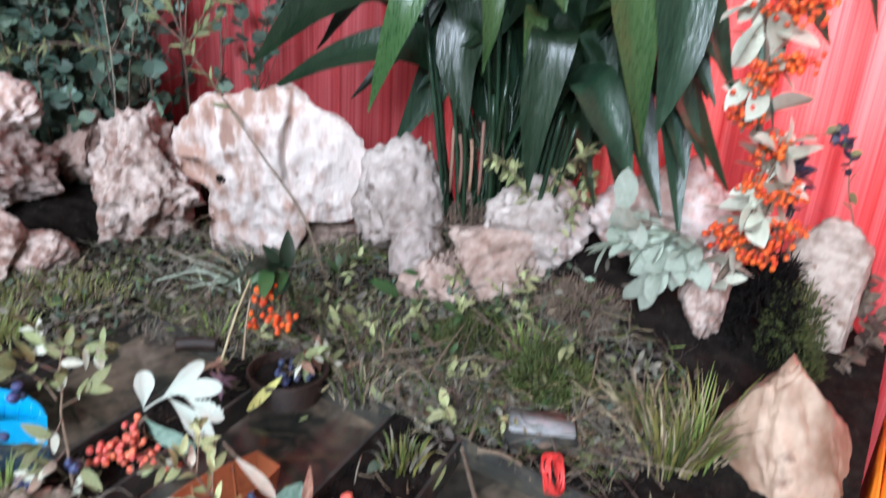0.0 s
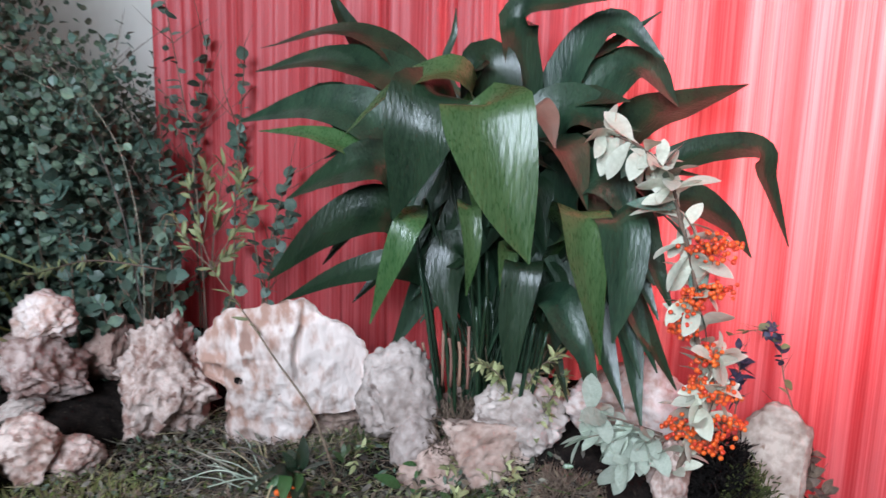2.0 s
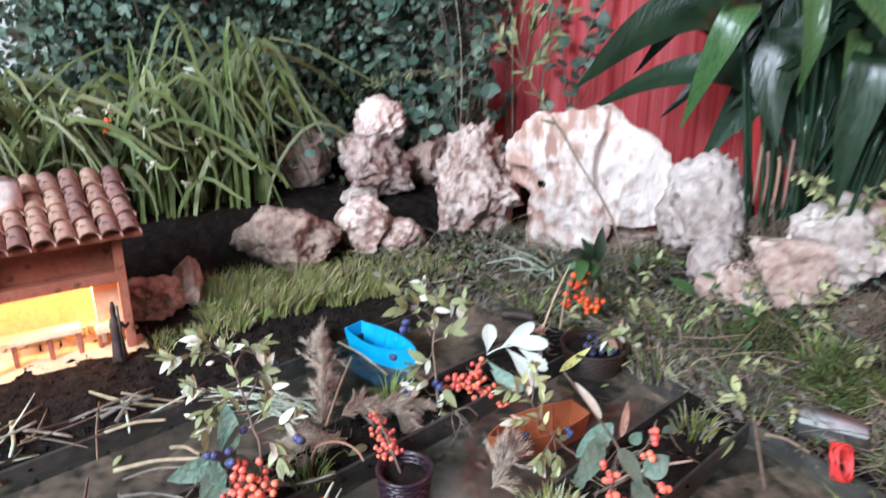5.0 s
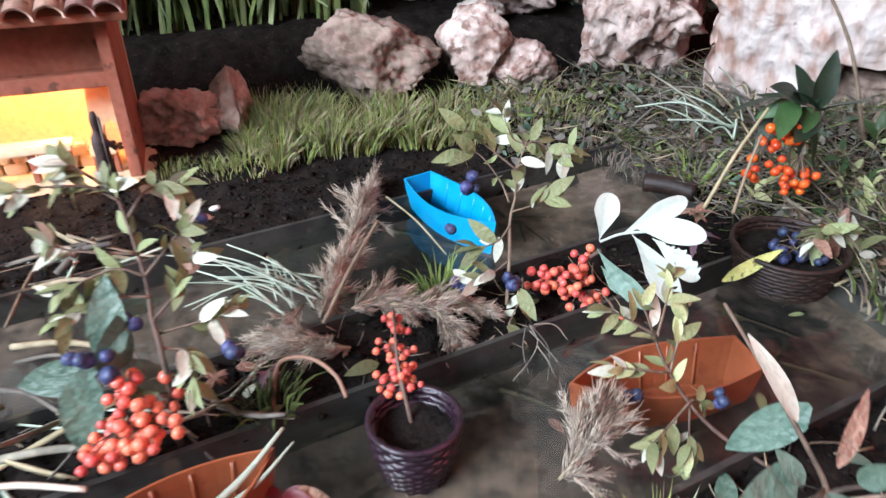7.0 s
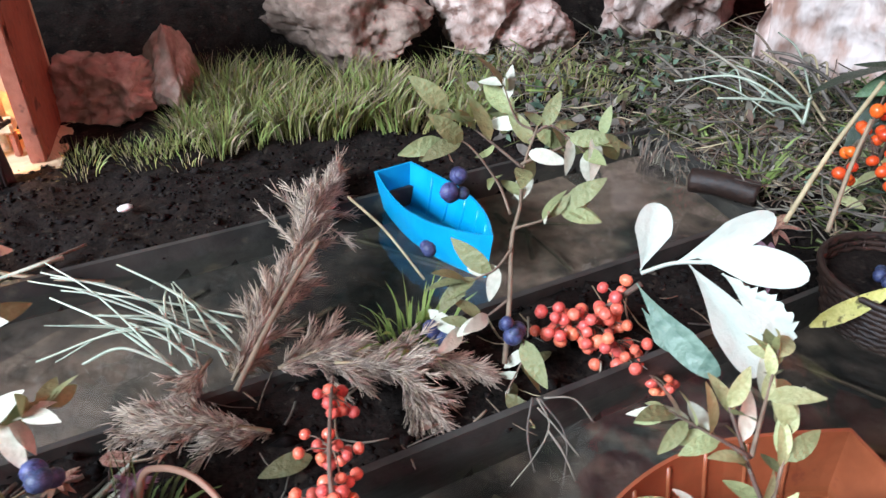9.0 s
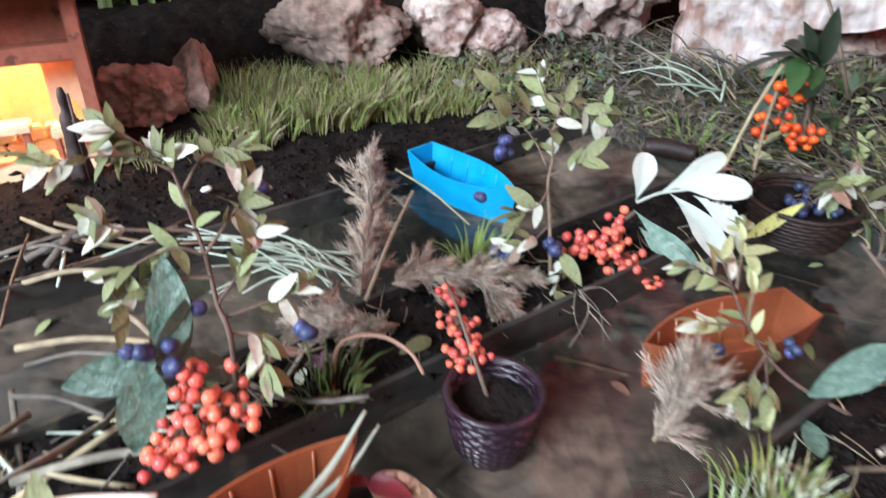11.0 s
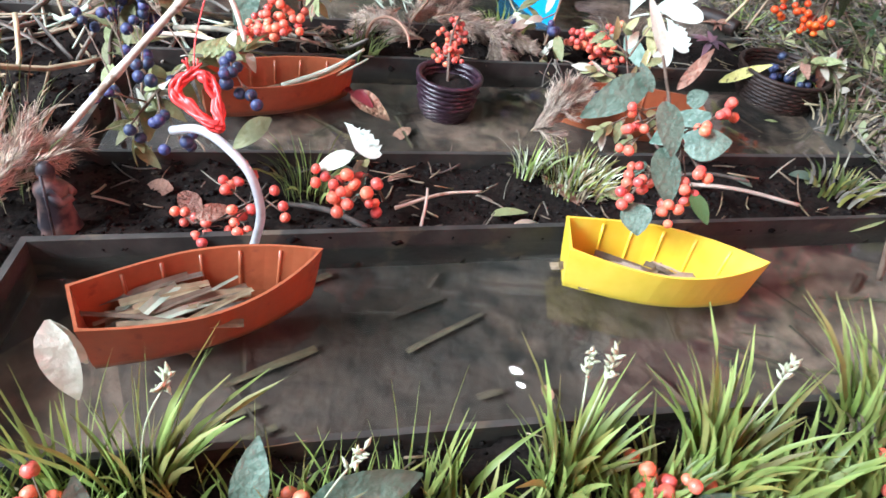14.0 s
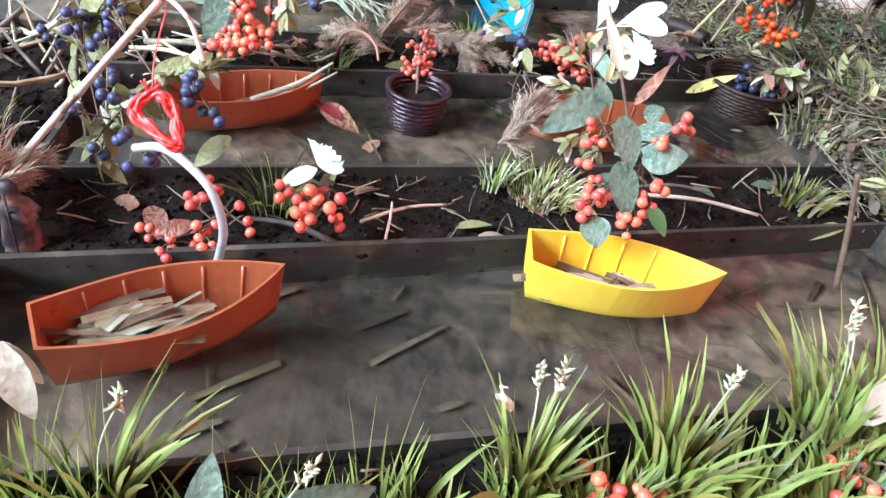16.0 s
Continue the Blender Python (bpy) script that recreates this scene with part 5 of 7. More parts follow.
# ---- arching reeds beside the house ----
def reeds():
    rng = random.Random(21)
    ob = thing("reed_clump", "clump of long arching yellow-green reed blades", "reeds", (0.02, 1.15, 0.03))
    for mat_, count in ((REED, 620), (OLIVE_LEAF, 60), (GRASS, 6)):
        bm = bmesh.new()
        for _ in range(count):
            foot = Vector((rng.uniform(-0.45, 0.24), rng.uniform(-0.04, 0.22), 0))
            h = rng.uniform(0.14, 0.38) * (0.75 + 0.5 * noise.noise((foot.x * 9, foot.y * 9, 4)))
            d = Vector((rng.gauss(0.35, 0.5), rng.gauss(-0.18, 0.4), 0)) * h * rng.uniform(0.3, 1.15)
            pts = [foot, foot + d * 0.18 + Vector((0, 0, h * 0.6)), foot + d * 0.55 + Vector((0, 0, h)), foot + d * 1.0 + Vector((0, 0, h * 0.72)), foot + d * 1.15 + Vector((0, 0, h * rng.uniform(0.3, 0.85)))]
            path = curve_pts(pts, 3)
            n = len(path)
            w = rng.uniform(0.0014, 0.0048)
            ribbon_bm(bm, path, [w * (0.6 + 0.8 * math.sin(math.pi * min(1, i / n + 0.1))) * (1 - (i / n) ** 3) + 0.0003 for i in range(n)], (-0.5, -0.6, 0.6), 0.2, rng.uniform(-0.5, 0.5), 2)
        tagged(part("foliage", bm, mat_, ob), kind="stuff")
    bm = bmesh.new()
    for _ in range(34):
        p = Vector((rng.uniform(-0.45, 0.2), rng.uniform(-0.2, 0.1), rng.uniform(0.12, 0.26)))
        for _ in range(4):
            w = rand_way(rng)
            tube_bm(bm, [p, p + w * 0.005, p + w * 0.010], [0.0006, 0.0028, 0.0006], 5)
    tagged(part("blossom", bm, SEED, ob, "tiny whitish flower heads"), kind="stuff")


reeds()


def pale_blossom(place, size, mat_, label, seed):
    """A loose head of small curled petals."""
    rng = random.Random(seed)
    ob = thing("blossom", label, "blossom", place, group="reed blossoms")
    me = leaf_mesh(mat_, 0.8, 0.5, 0.3)
    for _ in range(16):
        part("petal", me, None, ob).matrix_local = aim((0, 0, 0), rand_way(rng), rand_way(rng), size * rng.uniform(0.5, 1.0))


pale_blossom((0.16, 1.22, 0.30), 0.03, PALE_LEAF, "pale pinkish blossom caught in the reeds", 4)
pale_blossom((-0.06, 1.10, 0.26), 0.022, PALE_LEAF, "small whitish blossom among the reeds", 5)
pale_blossom((-0.02, 1.09, 0.245), 0.014, ORANGE_BERRY, "tiny orange blossom among the reeds", 6)

# ---- short grass by the house ----
rng_t = random.Random(9)
SPOTS = [(rng_t.uniform(0.03, 0.18), rng_t.uniform(0.715, 0.86), 80) for _ in range(42)] + [(rng_t.uniform(0.17, 0.23), rng_t.uniform(0.72, 0.84), 40) for _ in range(12)] + [(rng_t.uniform(0.215, 0.32), rng_t.uniform(0.70, 0.84), 56) for _ in range(22)] + [(rng_t.uniform(0.31, 0.44), rng_t.uniform(0.72, 0.86), 26) for _ in range(14)] + [(rng_t.uniform(-0.055, 0.045), rng_t.uniform(0.695, 0.76), 30) for _ in range(14)]
for x, y, n_ in SPOTS:
    h_ = 0.018 + 0.030 * smooth01((x - 0.02) / 0.05) - 0.012 * smooth01((x - 0.19) / 0.05)
    tuft("short fresh green grass on the soil bank", (x, y, height(x, y)), n_, h_ * rng_t.uniform(0.8, 1.2), 0.036, [GRASS, SHORT_GRASS, SHORT_GRASS, STRAW], seed=int(x * 1000) + 700, wide=0.0008, droop=0.4)

# ---- foreground tufts ----
for place, n_, h_, s_, lean, heads, seed in ((
    ((-0.058, -0.080, 0.005), 26, 0.075, 0.030, (0.02, 0.20), 1, 1), ((-0.088, -0.088, 0.005), 22, 0.055, 0.04, (-0.25, 0.2), 0, 2),
    ((0.012, -0.100, 0.005), 16, 0.050, 0.04, (0.2, 0.2), 1, 3), ((0.060, -0.088, 0.005), 26, 0.050, 0.05, (0.1, 0.25), 0, 4),
    ((0.126, -0.066, 0.005), 34, 0.066, 0.036, (0.0, 0.15), 2, 5), ((0.165, -0.080, 0.005), 16, 0.04, 0.04, (0.1, 0.1), 0, 6)) + (((0.205, -0.058, 0.005), 38, 0.070, 0.040, (0.05, 0.15), 1, 7), ((0.238, -0.065, 0.005), 20, 0.05, 0.04, (0.1, 0.2), 0, 8),
    ((0.300, -0.030, 0.005), 30, 0.080, 0.045, (0.0, 0.25), 2, 9), ((0.335, -0.028, 0.005), 34, 0.070, 0.05, (0.05, 0.2), 1, 10),
    ((0.38, -0.02, 0.005), 30, 0.060, 0.05, (0.0, 0.2), 0, 11), ((0.285, -0.075, 0.005), 22, 0.045, 0.05, (0.0, 0.1), 0, 12),
)):
    tuft("fresh green grass tuft at the pool edge", place, int(n_ * 1.9), h_ * 0.88, s_, [GRASS, GRASS, GRASS, OLIVE_GRASS, GRASS, SHORT_GRASS] if heads else [GRASS], seed, lean, 0.0017, heads, droop=0.4, blades_apart=True)
front_rng = random.Random(12)
for k in range(26):
    x = -0.12 + k * 0.02 + front_rng.uniform(-0.008, 0.008)
    y = -0.105 + 0.1 * max(0, x) + front_rng.uniform(-0.012, 0.014)
    tuft("low grass along the front edge of the pool", (x, y, 0.004), 44, front_rng.uniform(0.024, 0.044), 0.045, [GRASS, SHORT_GRASS if k % 5 == 0 else GRASS], 900 + k, (front_rng.uniform(-0.2, 0.2), 0.15), 0.0016, blades_apart=False)
for k in range(8):
    x = 0.30 + k * 0.022
    tuft("straw-coloured dry grass at the pool end", (x, -0.055 + front_rng.uniform(-0.02, 0.03), 0.004), 40, front_rng.uniform(0.03, 0.06), 0.05, [STRAW, HAY, GRASS], 950 + k, (front_rng.uniform(-0.3, 0.3), 0.1), 0.0012)
# tufts between the troughs and on the right
for place, n_, h_, s_, lean, mats, seed in ((
    ((0.142, 0.178, 0.01), 40, 0.036, 0.025, (0, 0), [GRASS, SEED], 21), ((0.178, 0.176, 0.008), 280, 0.025, 0.06, (0, 0), [GRASS, OLIVE_GRASS, SEED, STRAW], 22),
    ((0.395, 0.195, 0.01), 60, 0.030, 0.05, (0, 0), [OLIVE_GRASS, HAY, REED], 23),
    ((-0.012, 0.132, 0.01), 60, 0.040, 0.035, (0, 0), [GRASS, REED], 25), ((0.010, 0.345, 0.01), 70, 0.034, 0.045, (0, 0), [REED, MOSS], 26),
    ((0.150, 0.425, 0.01), 60, 0.04, 0.045, (0, -0.1), [GRASS], 27), ((0.555, -0.010, 0.0), 120, 0.100, 0.06, (0.12, 0), [OLIVE_GRASS, REED, STRAW], 28),
    ((0.585, -0.028, 0.0), 110, 0.105, 0.055, (0.15, 0), [OLIVE_GRASS, GRASS, STRAW], 29)) + (((0.60, 0.03, 0.02), 70, 0.06, 0.06, (0, 0), [REED, STRAW], 30),
    ((0.46, 0.30, 0.01), 60, 0.045, 0.07, (0, 0), [STRAW, HAY, REED], 31), ((0.55, 0.36, 0.02), 50, 0.05, 0.07, (0, 0), [GRASS, HAY], 32),
    ((0.62, 0.18, 0.04), 60, 0.05, 0.07, (0, 0), [REED, GRASS], 33), ((0.50, 0.20, 0.01), 60, 0.045, 0.07, (0, 0), [REED, HAY], 34),
    ((-0.19, 0.10, 0.01), 60, 0.07, 0.06, (0, 0), [REED, STRAW], 35), ((-0.21, 0.17, 0.01), 50, 0.06, 0.06, (0, 0), [REED, STRAW], 36),
    ((0.45, 0.53, 0.01), 50, 0.04, 0.06, (0, 0), [GRASS, HAY], 37),
)):
    tuft("mixed green and dry grass tuft on the soil", place, n_, h_, s_, mats, seed, lean, 0.0008 if seed < 23 else 0.0012)

dry_rng = random.Random(83)
for k in range(80):
    x, y = dry_rng.choice(((dry_rng.uniform(0.34, 0.68), dry_rng.uniform(0.62, 0.86)), (dry_rng.uniform(0.45, 0.66), dry_rng.uniform(0.22, 0.52)), (dry_rng.uniform(0.40, 0.60), dry_rng.uniform(0.54, 0.68))))
    tuft("matted grey dry grass between the rocks", (x, y, height(x, y)), 44, dry_rng.uniform(0.024, 0.046), 0.06, [HAY, STRAW if k % 4 == 0 else TWIG, HAY], 1200 + k, (dry_rng.uniform(-0.5, 0.5), dry_rng.uniform(-0.5, 0.5)), 0.0005, name="dry_grass_tuft", droop=1.5, group="dry grass tufts")

for k in range(16):
    u = dry_rng.random()
    x, y = 0.662 + 0.094 * u + dry_rng.uniform(-0.02, 0.02), 0.596 - 0.059 * u + dry_rng.uniform(-0.02, 0.02)
    tuft("dry and green grass standing before the boulder", (x, y, height(x, y)), 46, dry_rng.uniform(0.035, 0.06), 0.05, [HAY, REED, STRAW], 1400 + k, (dry_rng.uniform(-0.4, 0.3), dry_rng.uniform(-0.4, 0.3)), 0.0009, name="dry_grass_tuft", droop=0.9, group="dry grass tufts")

# ---- strewn stems ----
MIDDLE = ((0.30, 0.72, 0.60, 0.88), (0.44, 0.72, 0.20, 0.62), (0.46, 0.70, 0.02, 0.25), (0.42, 0.62, 0.35, 0.66))
litter("dry_undergrowth", "tangled grey dry stems between the rocks", MIDDLE, 3000, 0.045, [HAY, TWIG, HAY, STRAW, REED], 41, 0.0006, 0.012, 0.8)
litter("dry_undergrowth", "short green shoots among dry stems", MIDDLE, 420, 0.028, [REED, MOSS, GRASS], 42, 0.0012, 0.010, 0.6)
litter("straw_litter", "cut straw and bark strips on the soil", ((-0.36, -0.17, 0.20, 0.40), (-0.36, -0.06, 0.53, 0.60), (-0.30, 0.0, 0.325, 0.372)), 110, 0.10, [STRAW, HAY, GREEN_STRAW], 43, 0.0019, 0.004, 0.15)
litter("straw_litter", "fine straw crumbs scattered over the banks", ((-0.2, 0.45, 0.10, 0.22), (-0.2, 0.42, 0.33, 0.43), (-0.2, 0.45, -0.16, -0.05)), 420, 0.022, [HAY, STRAW], 44, 0.0006, 0.003, 0.4)
litter("twig_litter", "brown twigs lying under the berry branches", ((0.47, 0.6, 0.18, 0.42), (0.50, 0.6, 0.0, 0.3)), 160, 0.08, [TWIG, HAY, STRAW], 45, 0.0011, 0.02, 0.3)


litter("twig_tangle", "tangle of thin twigs and dry stems beside the troughs", ((0.46, 0.56, 0.17, 0.40), (0.50, 0.62, 0.02, 0.24)), 200, 0.075, [TWIG, HAY, STRAW, REED], 46, 0.0007, 0.03, 0.6)


def clods():
    """Crumbs of soil over the banks, joined."""
    rng = random.Random(61)
    bm = bmesh.new()
    for _ in range(20000):
        x, y = rng.uniform(-0.35, 0.5), rng.uniform(-0.16, 0.76)
        if in_trough(x, y, 0.0):
            continue
        r = rng.uniform(0.0006, 0.0023) * (1.9 if rng.random() < 0.08 else 1)
        c = Vector((x, y, height(x, y) + r * 0.2))
        vs = [bm.verts.new(c + Vector((dx * rng.uniform(0.5, 1.7) + rng.uniform(-0.4, 0.4), dy * rng.uniform(0.5, 1.7) + rng.uniform(-0.4, 0.4), dz * rng.uniform(0.4, 1.0))) * r) for dx, dy, dz in ((1, 0, 0), (0, 1, 0), (-1, 0, 0), (0, -1, 0), (0, 0, 1), (0, 0, -1))]
        for a, b in ((0, 1), (1, 2), (2, 3), (3, 0)):
            bm.faces.new((vs[a], vs[b], vs[4]))
            bm.faces.new((vs[b], vs[a], vs[5]))
    solid("soil_crumbs", bm, CLOD, "loose dark crumbs of soil", "soil", "stuff")


clods()


def fallen_leaves():
    rng = random.Random(62)
    for k in range(60):
        x, y = rng.choice(((rng.uniform(-0.2, 0.42), rng.uniform(0.1, 0.22)), (rng.uniform(-0.3, 0.42), rng.uniform(0.34, 0.42)), (rng.uniform(0.3, 0.7), rng.uniform(0.05, 0.65))))
        if in_trough(x, y, 0.002):
            continue
        me = rng.choice((L_OLIVE, L_PALE, L_GREY, L_BROWN, L_OLIVE))
        ob = new("fallen_leaf", me)
        a = rng.uniform(0, 6.28)
        ob.matrix_world = aim((x, y, height(x, y) + 0.004), (math.cos(a), math.sin(a), rng.uniform(-0.1, 0.4)), (rng.gauss(0, 0.4), rng.gauss(0, 0.4), 1), rng.uniform(0.015, 0.032))
        tagged(ob, "small fallen leaf lying on the soil", "leaf", "fallen leaves")


fallen_leaves()

# ---- sprigs round the boats ----
cot = sprig("cotoneaster branch with grey-green leaves and red berries", [(0.235, 0.185, 0.000), (0.226, 0.134, 0.062), (0.209, 0.135, 0.089), (0.204, 0.140, 0.102), (0.198, 0.168, 0.126), (0.194, 0.195, 0.144)], 0.0018, [],
      [((0.181, 0.128, 0.092), 2, 0.005), ((0.180, 0.121, 0.085), 3, 0.006), ((0.177, 0.114, 0.075), 3, 0.006), ((0.187, 0.122, 0.086), 2, 0.004), ((0.186, 0.098, 0.057), 13, 0.013), ((0.217, 0.094, 0.060), 7, 0.010), ((0.206, 0.087, 0.049), 6, 0.010), ((0.222, 0.119, 0.091), 4, 0.008), ((0.238, 0.125, 0.101), 5, 0.008), ((0.225, 0.101, 0.070), 3, 0.005)],
      RED_B, 0.0034, 101, "berry_branch", "berry branch", "berry branches")
cot_rng = random.Random(6)
for p, q, wide, mat_ in (((0.1896, 0.1404, 0.1093), (0.1509, 0.1213, 0.0906), 0.43, GREY_LEAF), ((0.1996, 0.1308, 0.1001), (0.2063, 0.1033, 0.0811), 0.55, GREY_LEAF), ((0.2003, 0.1129, 0.0787), (0.2054, 0.0847, 0.0586), 0.53, GREY_LEAF), ((0.1866, 0.0920, 0.0506), (0.1875, 0.0742, 0.0420), 0.95, GREY_LEAF), ((0.2137, 0.1121, 0.0806), (0.2378, 0.1067, 0.0921), 0.75, GREY_LEAF), ((0.2131, 0.1296, 0.1015), (0.2209, 0.1253, 0.1107), 0.90, GREY_LEAF), ((0.2066, 0.1351, 0.1067), (0.2237, 0.1424, 0.1319), 0.25, BROWN_LEAF), ((0.1962, 0.1487, 0.1208), (0.1858, 0.1655, 0.1514), 0.24, PALE_LEAF), ((0.1920, 0.1348, 0.1032), (0.1818, 0.1392, 0.1189), 0.40, GREY_LEAF), ((0.2205, 0.0941, 0.0604), (0.2285, 0.0761, 0.0533), 0.50, LIT_LEAF)):
    p, q = Vector(p), Vector(q)
    lf = part("leaf", leaf_mesh(mat_, wide, 0.22, 0.16, 10), None, cot)
    lf.matrix_local = aim(p - cot.location, q - p, (-0.1 + cot_rng.uniform(-0.3, 0.3), -0.75, 0.65), (q - p).length)
sprig("small red berry bunch lying on the soil bank", [(0.038, 0.122, 0.014), (0.026, 0.109, 0.042), (0.018, 0.097, 0.034)], 0.0012, [(L_GREY, 1, 0.03, 0.5, 1.0, 0.6)],
      [((0.023, 0.096, 0.034), 17, 0.016), ((0.009, 0.103, 0.039), 9, 0.012)], RED_B, 0.0038, 102, "berry_bunch", "berries", "berry bunches")
sprig("red berries strewn beside a dry leaf", [(-0.035, 0.105, 0.02), (-0.05, 0.09, 0.018), (-0.068, 0.085, 0.012)], 0.0012, [],
      [((-0.078, 0.091, 0.014), 4, 0.009), ((-0.065, 0.079, 0.014), 5, 0.009), ((-0.048, 0.088, 0.014), 7, 0.011), ((-0.048, 0.122, 0.024), 5, 0.010), ((-0.058, 0.109, 0.024), 4, 0.009), ((-0.031, 0.109, 0.024), 1, 0.003), ((-0.024, 0.101, 0.014), 2, 0.004)], RED_B, 0.0034, 103, "berry_bunch", "berries", "berry bunches")
sprig("sprig of dark blue berries with small olive leaves", [(-0.13, 0.16, 0.0), (-0.115, 0.14, 0.045), (-0.095, 0.13, 0.075), (-0.075, 0.14, 0.09), (-0.05, 0.155, 0.09)], 0.0014,
      [(L_OLIVE, 44, 0.023, 0.1, 1.0, 0.1), (L_PALE, 14, 0.018, 0.3, 1.0, 0.3)],
      [((-0.145, 0.208, 0.090), 4, 0.009), ((-0.122, 0.208, 0.095), 4, 0.009), ((-0.123, 0.198, 0.083), 3, 0.008), ((-0.122, 0.123, 0.072), 3, 0.008), ((-0.105, 0.129, 0.084), 2, 0.006), ((-0.092, 0.112, 0.065), 4, 0.008), ((-0.111, 0.108, 0.057), 2, 0.007), ((-0.078, 0.100, 0.054), 4, 0.009), ((-0.055, 0.132, 0.097), 4, 0.009), ((-0.056, 0.123, 0.087), 3, 0.008), ((-0.091, 0.126, 0.082), 2, 0.006), ((-0.043, 0.116, 0.081), 3, 0.009), ((-0.163, 0.202, 0.079), 2, 0.007)],
      BLUE_B, 0.0037, 104, "blueberry_sprig", "berry sprig", "blue berry sprigs")
sprig("upper sprig of dark blue berries with yellowish leaves", [(-0.15, 0.20, 0.0), (-0.15, 0.21, 0.06), (-0.13, 0.22, 0.09), (-0.105, 0.225, 0.10)], 0.0018,
      [(L_OLIVE, 26, 0.028, 0.2, 1.0, 0.1)], [((-0.145, 0.21, 0.07), 6, 0.016), ((-0.12, 0.215, 0.08), 6, 0.016), ((-0.13, 0.20, 0.055), 4, 0.014)], BLUE_B, 0.0043, 105, "blueberry_sprig", "berry sprig", "blue berry sprigs")
sprig("red berry bunch behind the orange boat", [(-0.06, 0.335, 0.01), (-0.065, 0.34, 0.04), (-0.062, 0.345, 0.07), (-0.058, 0.35, 0.10)], 0.002, [(L_GREY, 3, 0.045, 0.3, 1.0, 0.1), (L_OLIVE, 3, 0.03, 0.2, 0.8, 0.3)],
      [((-0.068, 0.316, 0.036), 24, 0.02), ((-0.045, 0.312, 0.042), 16, 0.016), ((-0.058, 0.325, 0.055), 12, 0.014), ((-0.078, 0.318, 0.028), 8, 0.012)], RED_B, 0.0037, 106, "berry_bunch", "berries", "berry bunches")
for p, w, s in (((-0.064, 0.336, 0.072), (0.12, 0.2, 1.0), 0.045), ((-0.076, 0.335, 0.07), (-0.35, -0.3, -1.0), 0.05), ((-0.072, 0.34, 0.066), (-1.0, 0.1, -0.15), 0.045)):
    ob = new("large_leaf", L_GREY)
    ob.matrix_world = aim(p, w, (0.0, -0.9, 0.45), s)
    tagged(ob, "large smooth grey-green leaf above red berries", "leaf", "large leaves")
sprig("white-leaved sprig with a red berry bunch by the blue boat", [(0.263, 0.394, 0.042), (0.251, 0.394, 0.035), (0.237, 0.403, 0.013), (0.232, 0.423, -0.032)], 0.0018, [],
      [((0.235, 0.390, 0.022), 34, 0.017), ((0.220, 0.398, 0.022), 18, 0.014), ((0.248, 0.379, 0.010), 20, 0.014), ((0.269, 0.366, -0.010), 9, 0.008), ((0.251, 0.394, 0.035), 6, 0.008)], RED_B, 0.0035, 108, "berry_branch", "berry branch", "berry branches")


def obovate(wide, torn=False, mat_=None):
    """A blunt leaf, broadest near its tip, of unit length along x."""
    bm = bmesh.new()
    n = 28
    pts = [(i / n, 0, 0.10 * math.sin(math.pi * i / n) - 0.10 * (i / n) ** 2) for i in range(n + 1)]
    ws = [wide / 2 * max(0.05, min(1.0, (i / n / 0.62) ** 1.25) * max(0.0, 1 - (max(0, i / n - 0.62) / 0.385) ** 2.6) ** 0.5) for i in range(n + 1)]
    ribbon_bm(bm, pts, ws, (0, 0, 1), 0.26, across=6)
    if torn:
        rng = random.Random(3)
        for v in bm.verts:
            if v.co.y > wide * 0.16:
                v.co.y -= wide * rng.uniform(0.0, 0.24)
    return mesh_of(bm, mat_ or WHITE_LEAF)


def branchy(label, twigs, radius, leaves, per_twig, size, seed, berries=(), name="leafy_sprig", spread=1.0):
    """A forked twig: the first path is its stem, the others its side twigs, with leaves towards their ends."""
    rng = random.Random(seed)
    o = Vector(twigs[0][0])
    ob = thing(name, label, "sprig", o, group="sprigs")
    for k, pts in enumerate(twigs):
        path = [p - o for p in curve_pts(pts, 6)]
        n = len(path)
        r = radius if k == 0 else radius * 0.6
        part("stem" if k == 0 else "side_twig", tube_bm(bmesh.new(), path, [r * (1 - 0.65 * i / n) for i in range(n)], 5), TWIG, ob)
        for i in range(per_twig):
            p, d = along(path, 1.0 if i == 0 else rng.uniform(0.35 if k else 0.6, 1.0))
            w = (d * 0.9 + rand_way(rng) * spread + Vector((0, 0, -0.15))).normalized()
            part("leaf", rng.choice(leaves), None, ob).matrix_local = aim(p, w, (Vector((0, -0.5, 0.8)) + rand_way(rng) * 0.7), size * rng.uniform(0.65, 1.2))
    for place, count, wide in berries:
        for _ in range(count):
            part("berry", BLUE_B, None, ob).matrix_local = aim(Vector(place) - o + rand_way(rng) * wide * rng.uniform(0.3, 1), rand_way(rng), rand_way(rng), 0.0048 * rng.uniform(0.7, 1.1))
    return ob


